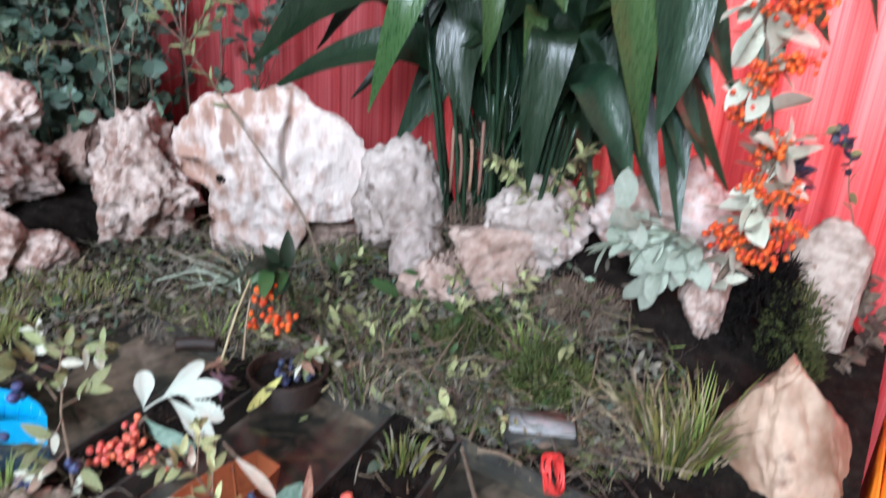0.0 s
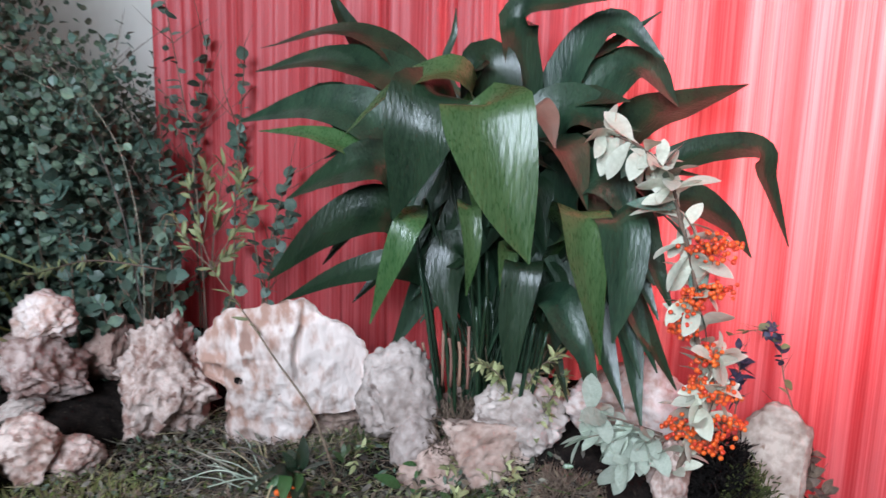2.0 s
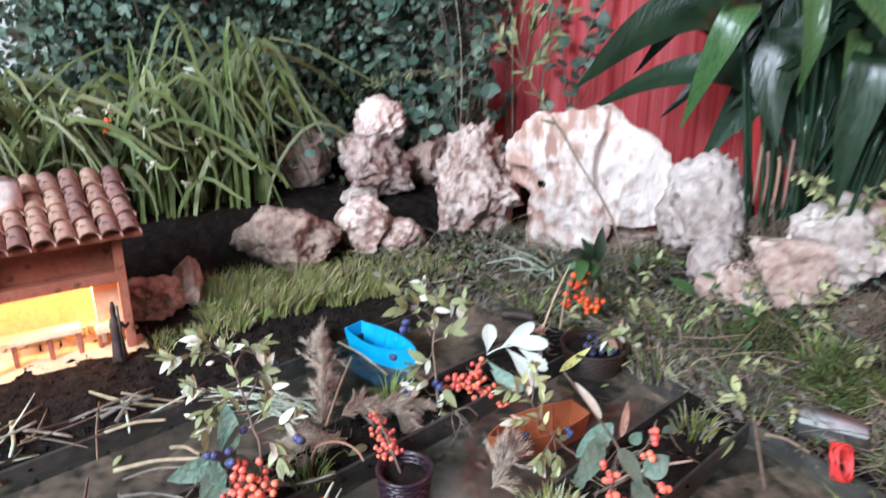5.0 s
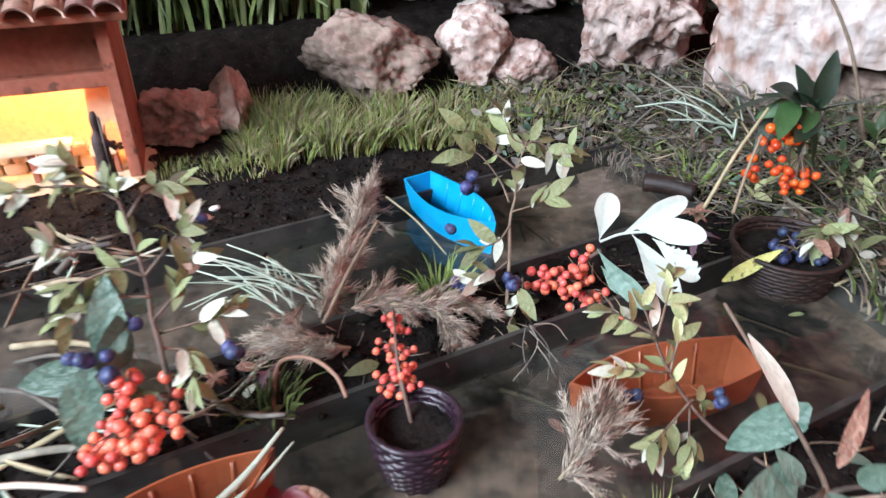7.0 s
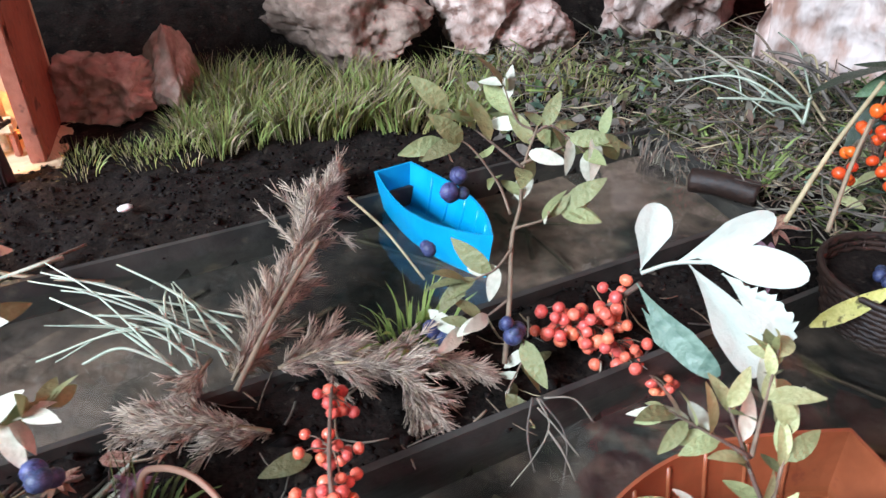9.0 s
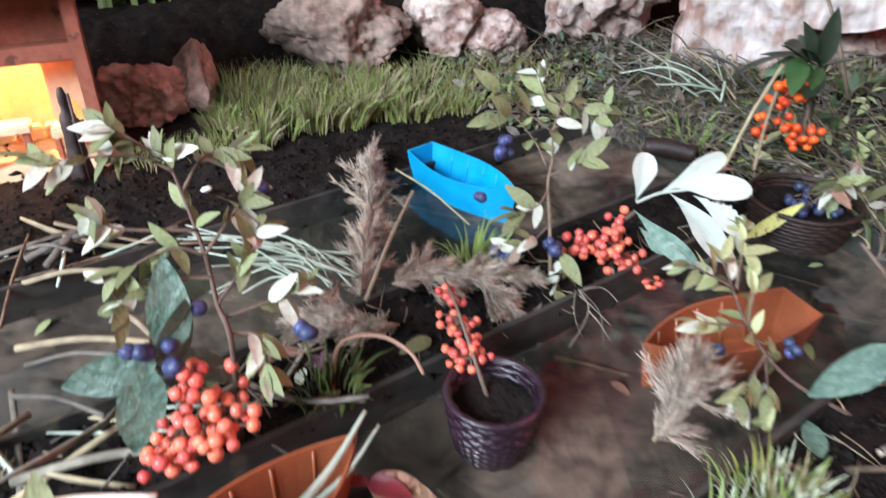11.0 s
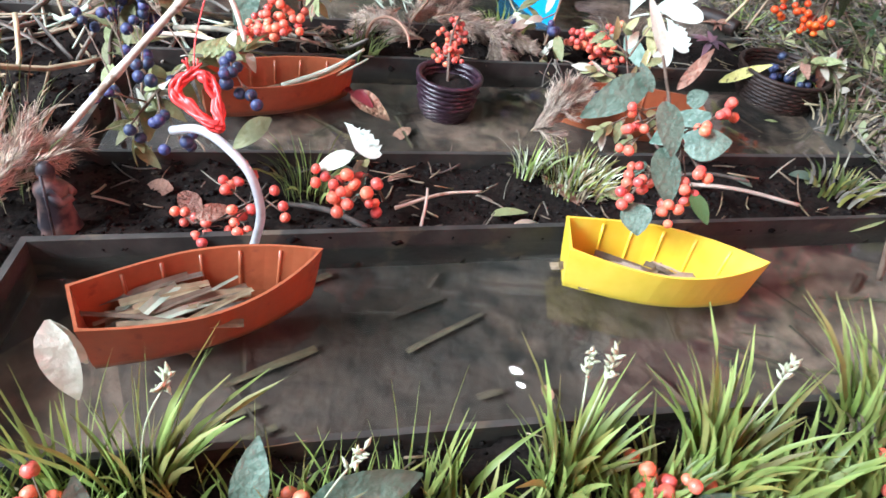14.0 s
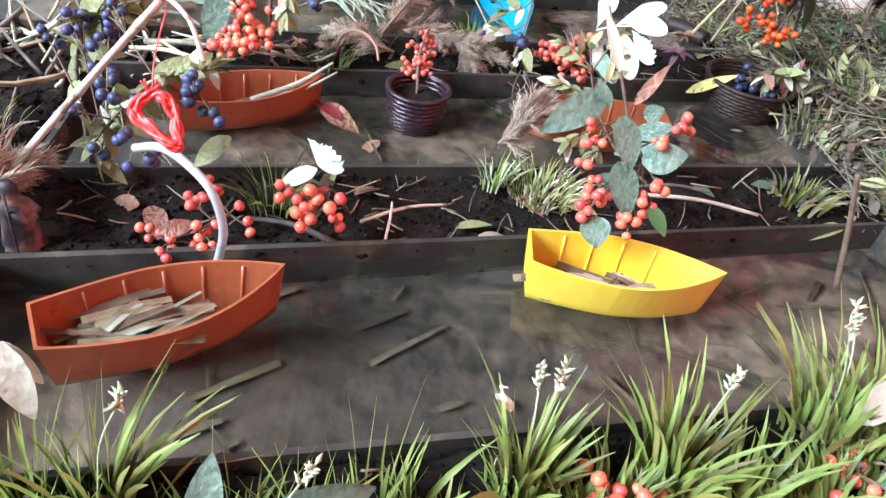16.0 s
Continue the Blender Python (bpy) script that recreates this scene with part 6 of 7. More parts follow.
WHITE_ROWS = (((0.258, 0.390, 0.054), (0.266, 0.396, 0.087), 0.52), ((0.271, 0.382, 0.061), (0.303, 0.361, 0.093), 0.30), ((0.276, 0.378, 0.067), (0.296, 0.330, 0.083), 0.33), ((0.280, 0.359, 0.068), (0.292, 0.321, 0.057), 0.46), ((0.275, 0.376, 0.063), (0.276, 0.319, 0.043), 0.32), ((0.255, 0.387, 0.049), (0.267, 0.334, 0.029), 0.26), ((0.255, 0.379, 0.039), (0.262, 0.355, 0.029), 0.40))
for k, (p, q, wide) in enumerate(WHITE_ROWS):
    p, q = Vector(p), Vector(q)
    ob = new("white_leaf" if k < 5 else "green_leaf", obovate(wide, k == 3, GREY_LEAF if k > 4 else None))
    ob.matrix_world = aim(p, q - p, (-0.3, -0.75, 0.6) if k < 5 else (-0.8, -0.2, 0.5), (q - p).length)
    tagged(ob, "white downy leaf of the berry sprig" if k < 5 else "grey-green leaf of the berry sprig turned sideways", "leaf", "white leaves")
stick_rows = ((0.258, 0.389, 0.053), (0.271, 0.382, 0.061), (0.282, 0.365, 0.070))
solid("white_leaf_stalk", tube_bm(bmesh.new(), curve_pts(stick_rows, 4), [0.0011] * 9, 6), WHITE_LEAF, "pale stalk that carries white leaves", "stalk")
branchy("twiggy sprig beside the blue boat with drooping leaves",
    ([[(0.183, 0.381, 0.020), (0.192, 0.400, 0.047), (0.198, 0.415, 0.069), (0.204, 0.421, 0.084), (0.208, 0.429, 0.100), (0.217, 0.435, 0.119)],
     [(0.208, 0.429, 0.100), (0.194, 0.440, 0.112), (0.176, 0.451, 0.127)],
     [(0.199, 0.421, 0.080), (0.195, 0.430, 0.094), (0.183, 0.442, 0.111), (0.171, 0.447, 0.113)],
     [(0.207, 0.430, 0.102), (0.229, 0.427, 0.110), (0.247, 0.420, 0.117)],
     [(0.212, 0.434, 0.112), (0.223, 0.433, 0.119), (0.237, 0.421, 0.108)]] + [[(0.200, 0.417, 0.074), (0.214, 0.414, 0.078), (0.225, 0.413, 0.084)],
     [(0.197, 0.412, 0.066), (0.187, 0.409, 0.057), (0.173, 0.410, 0.052)],
     [(0.191, 0.399, 0.045), (0.178, 0.397, 0.038), (0.163, 0.397, 0.033)],
     [(0.215, 0.435, 0.117), (0.208, 0.440, 0.121), (0.203, 0.447, 0.137)],
     [(0.190, 0.393, 0.038), (0.193, 0.381, 0.026), (0.180, 0.371, 0.010)]]),
    0.0015, (L_OLIVE, L_OLIVE, L_OLIVE, L_PALE), 8, 0.0213, 109, (((0.179, 0.445, 0.087), 5, 0.009), ((0.188, 0.392, 0.036), 5, 0.008), ((0.160, 0.407, 0.025), 4, 0.008), ((0.165, 0.453, 0.047), 2, 0.006)))
branchy("forked sprig of small pale olive leaves and blue berries",
    ([[(-0.042, 0.335, 0.0), (-0.038, 0.331, 0.072), (-0.040, 0.342, 0.088), (-0.040, 0.356, 0.108), (-0.045, 0.373, 0.143), (-0.049, 0.377, 0.153)],
     [(-0.040, 0.356, 0.108), (-0.055, 0.358, 0.114), (-0.085, 0.353, 0.107)],
     [(-0.040, 0.342, 0.088), (-0.024, 0.350, 0.101), (-0.010, 0.360, 0.121)],
     [(-0.040, 0.356, 0.108), (-0.023, 0.363, 0.123), (-0.014, 0.366, 0.133)],
     [(-0.045, 0.374, 0.145), (-0.061, 0.378, 0.154), (-0.096, 0.377, 0.158)]] + [[(-0.044, 0.370, 0.135), (-0.030, 0.375, 0.149), (-0.011, 0.373, 0.150)],
     [(-0.039, 0.349, 0.099), (-0.058, 0.351, 0.101), (-0.081, 0.347, 0.097)],
     [(-0.041, 0.361, 0.119), (-0.073, 0.364, 0.126), (-0.085, 0.367, 0.134)],
     [(-0.038, 0.339, 0.082), (-0.017, 0.338, 0.085), (0.004, 0.338, 0.089)],
     [(-0.049, 0.377, 0.151), (-0.061, 0.381, 0.162), (-0.067, 0.383, 0.167)],
     [(-0.039, 0.334, 0.076), (-0.025, 0.330, 0.072), (-0.026, 0.318, 0.058)]]),
    0.0018, (L_OLIVE, L_OLIVE, L_PALE), 15, 0.0165, 107, (((-0.048, 0.346, 0.092), 3, 0.010), ((-0.075, 0.335, 0.078), 3, 0.009), ((-0.064, 0.331, 0.073), 3, 0.008), ((-0.007, 0.366, 0.132), 2, 0.006), ((-0.002, 0.324, 0.069), 3, 0.006)))
branchy("upright sprig of narrow olive leaves on a long bare stem",
    [[(0.577, 0.463, 0.058), (0.596, 0.527, 0.133), (0.588, 0.594, 0.203), (0.588, 0.666, 0.268), (0.573, 0.723, 0.334)],
     [(0.566, 0.713, 0.337), (0.561, 0.734, 0.390), (0.559, 0.759, 0.469)],
     [(0.573, 0.723, 0.334), (0.585, 0.726, 0.407), (0.605, 0.724, 0.502)],
     [(0.581, 0.732, 0.332), (0.606, 0.710, 0.387), (0.630, 0.689, 0.430)],
     [(0.566, 0.713, 0.337), (0.550, 0.744, 0.371), (0.540, 0.772, 0.418)],
     [(0.570, 0.739, 0.379), (0.581, 0.739, 0.436), (0.586, 0.748, 0.494)],
     [(0.590, 0.734, 0.387), (0.616, 0.712, 0.444), (0.626, 0.709, 0.483)],
     [(0.566, 0.713, 0.337), (0.578, 0.700, 0.353), (0.597, 0.679, 0.376)]],
    0.0022, (L_OLIVE_NARROW, L_OLIVE_NARROW, L_OLIVE), 16, 0.027, 37, spread=0.55)
branchy("yellowish pale-leaved sprig hanging over the orange boat",
    [[(0.276, 0.204, 0.000), (0.246, 0.234, 0.019), (0.226, 0.254, 0.049), (0.216, 0.274, 0.084)],
     [(0.226, 0.254, 0.049), (0.191, 0.259, 0.059)], [(0.226, 0.254, 0.049), (0.246, 0.274, 0.079)], [(0.236, 0.244, 0.034), (0.256, 0.254, 0.019)], [(0.221, 0.264, 0.069), (0.196, 0.279, 0.084)], [(0.236, 0.244, 0.034), (0.206, 0.234, 0.019)], [(0.221, 0.264, 0.069), (0.241, 0.284, 0.094)], [(0.236, 0.244, 0.029), (0.226, 0.224, 0.004)]],
    0.0016, (L_LIME, L_LIME, L_PALE, L_OLIVE), 12, 0.0155, 110, (((0.256, 0.244, 0.029), 3, 0.008), ((0.206, 0.254, 0.039), 3, 0.008)), spread=0.8)
sprig("tangled leafy twigs over a dark wicker bowl", [(0.480, 0.322, 0.000), (0.465, 0.352, 0.030), (0.450, 0.362, 0.042), (0.420, 0.352, 0.045)], 0.0018, [(L_OLIVE, 34, 0.022, 0.1, 1.0, 0.1), (L_PALE, 8, 0.020, 0.2, 1.0, 0.1), (L_BROWN, 8, 0.022, 0.1, 1.0, 0.2)],
      [((0.410, 0.364, 0.026), 9, 0.016), ((0.432, 0.376, 0.024), 7, 0.014), ((0.432, 0.352, 0.026), 5, 0.012)], BLUE_B, 0.0040, 111, side_twigs=14)
sprig("sprig of orange-red berries with dark leaves drooping over the dark basket", [(0.525, 0.494, 0.012), (0.495, 0.464, 0.082), (0.475, 0.434, 0.112), (0.445, 0.441, 0.123)], 0.0018, [(L_DARK, 11, 0.046, 0.5, 1.0, 0.0), (L_GREEN, 6, 0.04, 0.3, 1.0, 0.1)],
      [((0.446, 0.430, 0.092), 18, 0.013), ((0.448, 0.411, 0.063), 18, 0.013), ((0.426, 0.430, 0.067), 8, 0.012)], ORANGE_B, 0.0040, 113, "berry_branch", "berry branch", "berry branches")
for p, n_, s_ in (((0.168, -0.081, 0.012), 24, 0.018), ((0.30, -0.06, 0.015), 10, 0.014), ((-0.085, -0.10, 0.02), 8, 0.014), ((0.01, -0.095, 0.018), 10, 0.014)):
    sprig("red berry bunch among the front grass", [p, (p[0] + 0.012, p[1] - 0.015, p[2] + 0.004), (p[0] + 0.03, p[1] - 0.03, p[2])], 0.0012, [(L_GREY, 2, 0.035, 0.3, 1, 0)], [(p, n_, s_)], RED_B, 0.0037, int(p[0] * 900) + 300, "berry_bunch", "berries", "berry bunches")
for p, w, s in (((0.012, -0.098, 0.026), (1, 0.1, 0.25), 0.046), ((-0.012, -0.100, 0.018), (0.1, 0.4, 1), 0.034), ((-0.090, -0.050, 0.070), (-0.010, -0.010, -0.045), 0.034), ((-0.086, -0.060, 0.082), (0.006, -0.015, -0.034), 0.038), ((-0.086, -0.060, 0.082), (0.010, -0.005, -0.024), 0.026)):
    ob = new("large_leaf", L_GREY if p[0] > -0.05 else L_PALE)
    ob.matrix_world = aim(p, w, (0, -0.8, 0.5), s)
    tagged(ob, "large leaf lying in the front grass", "leaf", "large leaves")

# ---- fishing rod, hose and thread at the front pool ----
def stick(label, pts, radius, mat_, name="stick", sides=8, taper=0.3, nodes=0, category="stick", group="sticks"):
    """A loose stick, cane or stalk with slight knots."""
    path = curve_pts(pts, 8)
    n = len(path)
    radii = []
    for i in range(n):
        k = radius * (1 - taper * i / n)
        if nodes and abs((i * nodes / n) % 1.0 - 0.5) < 0.5 / max(1, n / nodes):
            k *= 1.25
        radii.append(k)
    return solid(name, tube_bm(bmesh.new(), path, radii, sides), mat_, label, category, group=group)


def coil(label, centre, radius, tilt, turns, seed):
    """A slack ring of wound red thread."""
    rng = random.Random(seed)
    ob = thing("thread_coil", label, "thread", centre, group="thread coils")
    for k in range(turns):
        a, b = radius * rng.uniform(0.78, 1.1), radius * rng.uniform(0.55, 0.8)
        m = Euler((math.radians(tilt[0] + rng.uniform(-14, 14)), math.radians(tilt[1] + rng.uniform(-14, 14)), rng.uniform(-0.4, 0.4))).to_matrix()
        ph = rng.uniform(0, 6.28)
        pts = [m @ Vector((b * math.cos(t), rng.uniform(-0.0012, 0.0012), a * math.sin(t))) for t in (ph + 2 * math.pi * i / 20 for i in range(21))]
        part("loop", tube_bm(bmesh.new(), pts, 0.0009, 5), RED_THREAD, ob)


stick("pale cane fishing rod leaning over the pool", [(-0.188, 0.123, -0.000), (-0.163, 0.119, 0.030), (-0.112, 0.111, 0.091), (-0.061, 0.103, 0.151)], 0.0026, CANE, "fishing_rod", nodes=4, category="rod")
stick("bent pale reed stalk tied at the rod tip", [(-0.078, 0.110, 0.156), (-0.068, 0.107, 0.155), (-0.057, 0.103, 0.152), (-0.046, 0.095, 0.145), (-0.038, 0.082, 0.131)], 0.0017, CANE, "bent_reed")
HANK = ((-0.0602, 0.0689, 0.1183), (-0.0671, 0.0665, 0.1139), (-0.0680, 0.0625, 0.1089), (-0.0612, 0.0592, 0.1064), (-0.0514, 0.0534, 0.1015), (-0.0460, 0.0523, 0.1015), (-0.0476, 0.0573, 0.1071), (-0.0508, 0.0641, 0.1146), (-0.0547, 0.0675, 0.1178))


def hank():
    """Red thread looped into a slack, twisted hank that hangs by one strand."""
    rng = random.Random(17)
    o = Vector((-0.0588, 0.0620, 0.1103))
    ob = thing("thread_coil", "red plastic thread looped into a slack hank, hanging from the rod", "thread", o, group="thread coils")
    for k in range(11):
        pts = [Vector(p) - o + rand_way(rng) * 0.0026 for p in HANK]
        part("loop", tube_bm(bmesh.new(), curve_pts(pts + [pts[0]], 4), 0.0011, 5), RED_THREAD, ob)
    for k in range(4):
        pts = [Vector(HANK[0]) - o + rand_way(rng) * 0.002 for _ in range(2)]
        part("knot_end", tube_bm(bmesh.new(), curve_pts([pts[0], pts[1] + Vector((rng.uniform(-0.004, 0.004), 0, 0.006))], 3), 0.0006, 4), RED_THREAD, ob)
    part("hanging_thread", tube_bm(bmesh.new(), curve_pts([Vector(HANK[0]) - o, Vector((-0.0613, 0.0833, 0.1306)) - o, Vector((-0.0581, 0.1048, 0.1493)) - o], 4), 0.0004, 4), RED_THREAD, ob)


hank()
coil("red thread ring lying in the dry grass", (0.437, 0.06, 0.035), 0.0185, (-20, 0), 14, 2)
stick("milky plastic hose arching into the soil", [(-0.082, 0.096, 0.068), (-0.066, 0.087, 0.076), (-0.052, 0.078, 0.075), (-0.036, 0.066, 0.066), (-0.030, 0.062, 0.045), (-0.034, 0.068, 0.02), (-0.040, 0.074, 0.0)], 0.0025, HOSE, "hose", 10, 0.0, category="hose")
for a, b, r in ((((0.045, 0.115, 0.014), (0.102, 0.136, 0.018), 0.0013), ((0.062, 0.104, 0.010), (0.065, 0.126, 0.024), 0.0011), ((0.030, 0.097, 0.010), (-0.025, 0.110, 0.014), 0.0021), ((0.25, 0.178, 0.012), (0.335, 0.150, 0.022), 0.0018),
                ((0.245, 0.175, 0.02), (0.30, 0.165, 0.028), 0.0015), ((-0.148, 0.35, 0.010), (-0.066, 0.325, 0.02), 0.0028), ((-0.16, 0.33, 0.012), (-0.085, 0.30, 0.022), 0.0022), ((0.141, 0.555, 0.030), (0.169, 0.473, 0.012), 0.0010),
                ((0.056, 0.405, 0.018), (0.106, 0.440, 0.071), 0.0017), ((0.358, 0.406, 0.051), (0.413, 0.420, 0.125), 0.0016), ((0.374, 0.390, 0.055), (0.408, 0.415, 0.106), 0.0014), ((0.503, 0.207, 0.018), (0.692, 0.202, 0.045), 0.0030)) + ((((0.458, 0.160, 0.012), (0.570, 0.188, 0.026), 0.0022),
                ((0.381, 0.098, 0.002), (0.352, 0.106, 0.090), 0.0022), ((0.568, 0.154, 0.020), (0.709, 0.150, 0.040), 0.0015), ((0.451, 0.145, 0.012), (0.454, 0.098, 0.016), 0.0026),
                ((-0.143, 0.562, 0.012), (-0.087, 0.556, 0.026), 0.0028)) + (((-0.144, 0.530, 0.012), (-0.087, 0.497, 0.026), 0.0022), ((-0.130, 0.545, 0.012), (-0.101, 0.567, 0.026), 0.0030), ((-0.147, 0.456, 0.012), (-0.074, 0.410, 0.026), 0.0026), ((-0.091, 0.465, 0.012), (-0.073, 0.417, 0.026), 0.0024), ((-0.143, 0.577, 0.012), (-0.110, 0.535, 0.026), 0.0016), ((-0.142, 0.437, 0.012), (-0.090, 0.405, 0.026), 0.0016), ((-0.148, 0.412, 0.012), (-0.102, 0.359, 0.026), 0.0018)))):
    m = (Vector(a) + Vector(b)) / 2 + Vector((0.001, 0.002, 0.003))
    stick("dry broken stem lying across the bank", [a, m, b], r, random.Random(int(a[0] * 999)).choice((STRAW, CANE, HAY)), "loose_twig", 6, 0.25)
stick("curved reddish twig on the bank", [(0.012, 0.345, 0.004), (0.019, 0.351, 0.032), (0.029, 0.343, 0.044), (0.041, 0.332, 0.047), (0.050, 0.319, 0.043), (0.053, 0.309, 0.035)], 0.0015, BROWN_LEAF, "twig")


# ---- straw in the boats ----
def boat_straw(centre, turn, long, wide_, z, count, seed, mats=(STRAW, HAY, STRAW), spread=0.35):
    rng = random.Random(seed)
    for k in range(count):
        a = math.radians(turn) + rng.gauss(0, spread)
        ln = rng.uniform(0.022, 0.058) * long / 0.08
        x = centre[0] + math.cos(math.radians(turn)) * rng.uniform(-0.3, 0.25) * long
        y = centre[1] + math.sin(math.radians(turn)) * rng.uniform(-0.3, 0.25) * long + rng.uniform(-0.35, 0.35) * wide_
        bm = bmesh.new()
        w = rng.uniform(0.0012, 0.0032)
        d = Vector((math.cos(a), math.sin(a), rng.gauss(0, 0.05)))
        c = Vector((x, y, z + k * 0.00035))
        ribbon_bm(bm, [c - d * ln / 2, c + Vector((0, 0, 0.001)), c + d * ln / 2], [w, w, w * 0.8], (0.1, -0.2, 1), 0.35, rng.uniform(-0.4, 0.4), 4)
        bmesh.ops.solidify(bm, geom=bm.faces[:], thickness=0.0006)
        solid("straw", bm, rng.choice(mats), "flat dry straw lying in a toy boat", "straw", group="boat straw", smooth=False)


boat_straw((-0.062, 0.018), 26, 0.085, 0.026, 0.005, 34, 71, (STRAW, HAY, STRAW, GREEN_STRAW), 0.3)
boat_straw((0.200, 0.079), -6, 0.085, 0.018, 0.0005, 18, 72, (STRAW, CANE, STRAW), 0.16)
boat_straw((0.218, 0.0775), -6, 0.050, 0.016, 0.0, 26, 74, (CANE, STRAW), 0.3)
boat_straw((-0.05, 0.268), 24, 0.07, 0.02, 0.004, 6, 73)
stick("split pale leaf blade lying in the orange boat", [(-0.045, 0.262, 0.012), (-0.01, 0.28, 0.022), (0.016, 0.298, 0.034)], 0.0032, GREEN_STRAW, "straw_strip", 5, 0.7)
stick("split pale leaf blade lying in the orange boat", [(-0.035, 0.268, 0.012), (-0.005, 0.275, 0.02), (0.020, 0.290, 0.030)], 0.0022, GREEN_STRAW, "straw_strip", 5, 0.7)


# ---- woven baskets ----
def basket(label, centre, r_top, r_bot, z0, z1, mat_, rows, posts, name="basket"):
    """A woven tub: rounds of wicker that pass in and out of upright posts, with a rolled rim."""
    ob = thing(name, label, "basket", (centre[0], centre[1], 0), group="baskets")
    for i in range(rows):
        t = i / (rows - 1)
        r, z = r_bot + (r_top - r_bot) * t, z0 + (z1 - z0) * t
        pts = []
        for k in range(posts * 2 + 1):
            a = math.pi * k / posts
            rr = r + 0.0009 * (1 if (k + i) % 2 else -1)
            pts.append((rr * math.cos(a), rr * math.sin(a), z))
        part("wicker_round", tube_bm(bmesh.new(), pts, (z1 - z0) / rows * 0.62, 5, False), mat_, ob)
    for k in range(posts):
        a = 2 * math.pi * k / posts
        part("wicker_post", tube_bm(bmesh.new(), [(r_bot * math.cos(a), r_bot * math.sin(a), z0), (r_top * math.cos(a), r_top * math.sin(a), z1 + 0.001)], 0.0010, 5), mat_, ob)
    pts = [((r_top + 0.001) * math.cos(a), (r_top + 0.001) * math.sin(a), z1 + 0.001) for a in (2 * math.pi * k / 28 for k in range(29))]
    part("rim", tube_bm(bmesh.new(), pts, 0.0021, 6, False), mat_, ob)
    bm = bmesh.new()
    bmesh.ops.create_circle(bm, cap_ends=True, segments=24, radius=r_top * 0.93)
    for v in bm.verts:
        v.co.z = z1 - 0.008
    part("soil_fill", bm, SOIL, ob, "dark soil filling the basket", False)
    return ob


basket("small dark purple wicker basket standing in the water", (0.088, 0.293), 0.0255, 0.0185, -0.028, 0.021, PURPLE, 13, 14)
sprig("twig of red berries leaning from the wicker basket to the bank", [(0.088, 0.300, 0.012), (0.088, 0.325, 0.035), (0.094, 0.355, 0.042), (0.099, 0.377, 0.040)], 0.0014, [],
      [((0.088, 0.325, 0.026), 18, 0.011), ((0.093, 0.342, 0.031), 15, 0.010), ((0.097, 0.366, 0.036), 10, 0.008), ((0.080, 0.322, 0.024), 5, 0.007)], RED_B, 0.0029, 120, "berry_branch", "berry branch", "berry branches")
basket("dark wicker bowl holding blue berries", (0.420, 0.372), 0.042, 0.033, -0.008, 0.028, DARK_BASKET, 11, 20)


# ---- reed plumes ----
def plume(label, pts, radius, count, seed, fine=0.0004, hang=0.4):
    """A feathery reed head: many fine drooping hairs along its stalk."""
    rng = random.Random(seed)
    ob = thing("reed_plume", label, "reed plume", pts[0], group="reed plumes")
    o = Vector(pts[0])
    path = [p - o for p in curve_pts(pts, 6)]
    part("stalk", tube_bm(bmesh.new(), path, 0.0011, 5), STRAW, ob)
    bm = bmesh.new()
    for _ in range(max(20, count // 11)):
        t = rng.random()
        p, d = along(path, t)
        full = (0.35 + 0.65 * math.sin(math.pi * min(1, t * 0.8 + 0.15))) * rng.choice((0.5, 0.8, 1.0, 1.35))
        w = (d * rng.uniform(1.1, 2.4) + rand_way(rng) * rng.choice((0.4, 0.8, 1.3)) + Vector((0, 0, -hang * 0.5))).normalized()
        tip = p + w * radius * full + Vector((0, 0, -hang * radius * 0.3))
        tube_bm(bm, [p, p.lerp(tip, 0.5) + rand_way(rng) * radius * 0.06, tip], [fine, fine * 0.8, fine * 0.4], 3)
        for _ in range(44):
            s = p.lerp(tip, rng.random() ** 0.7)
            v = (w * 1.2 + rand_way(rng) * 0.6).normalized() * radius * rng.uniform(0.12, 0.5)
            tube_bm(bm, [s, s + v * 0.5 + rand_way(rng) * radius * 0.03, s + v], [fine * 0.4, fine * 0.75, fine * 0.25], 3)
    tagged(part("plume_hair", bm, PLUME, ob, "beige feathery hair"), kind="stuff")


plume("beige feathery reed plume leaning over the trough", [(0.055, 0.413, 0.018), (0.085, 0.475, 0.024), (0.115, 0.545, 0.026), (0.141, 0.612, 0.022)], 0.029, 2200, 81)
plume("beige feathery reed plume lying across the bank", [(0.077, 0.410, 0.022), (0.102, 0.410, 0.028), (0.128, 0.406, 0.020)], 0.022, 900, 82)
plume("pinkish beige reed plume hanging over the bank edge", [(0.103, 0.401, 0.026), (0.129, 0.391, 0.024), (0.140, 0.373, 0.012)], 0.022, 700, 86)
plume("pale reed plume fanned towards the berries", [(0.113, 0.405, 0.024), (0.144, 0.400, 0.022), (0.170, 0.384, 0.018)], 0.018, 650, 87)
plume("pale frayed plume at the trough edge", [(0.046, 0.429, 0.020), (0.032, 0.412, 0.018), (0.012, 0.405, 0.015)], 0.02, 500, 88)
plume("grey feathery plume beside the orange boat", [(0.152, 0.236, 0.010), (0.165, 0.240, 0.026), (0.178, 0.247, 0.040)], 0.024, 900, 83)
plume("beige plume tuft by the purple flower", [(0.069, 0.380, 0.012), (0.043, 0.386, 0.020), (0.023, 0.395, 0.020)], 0.024, 800, 84)
plume("greyish dry plume at the pool end", [(-0.175, 0.06, 0.03), (-0.17, 0.09, 0.045), (-0.165, 0.13, 0.03)], 0.03, 900, 85)


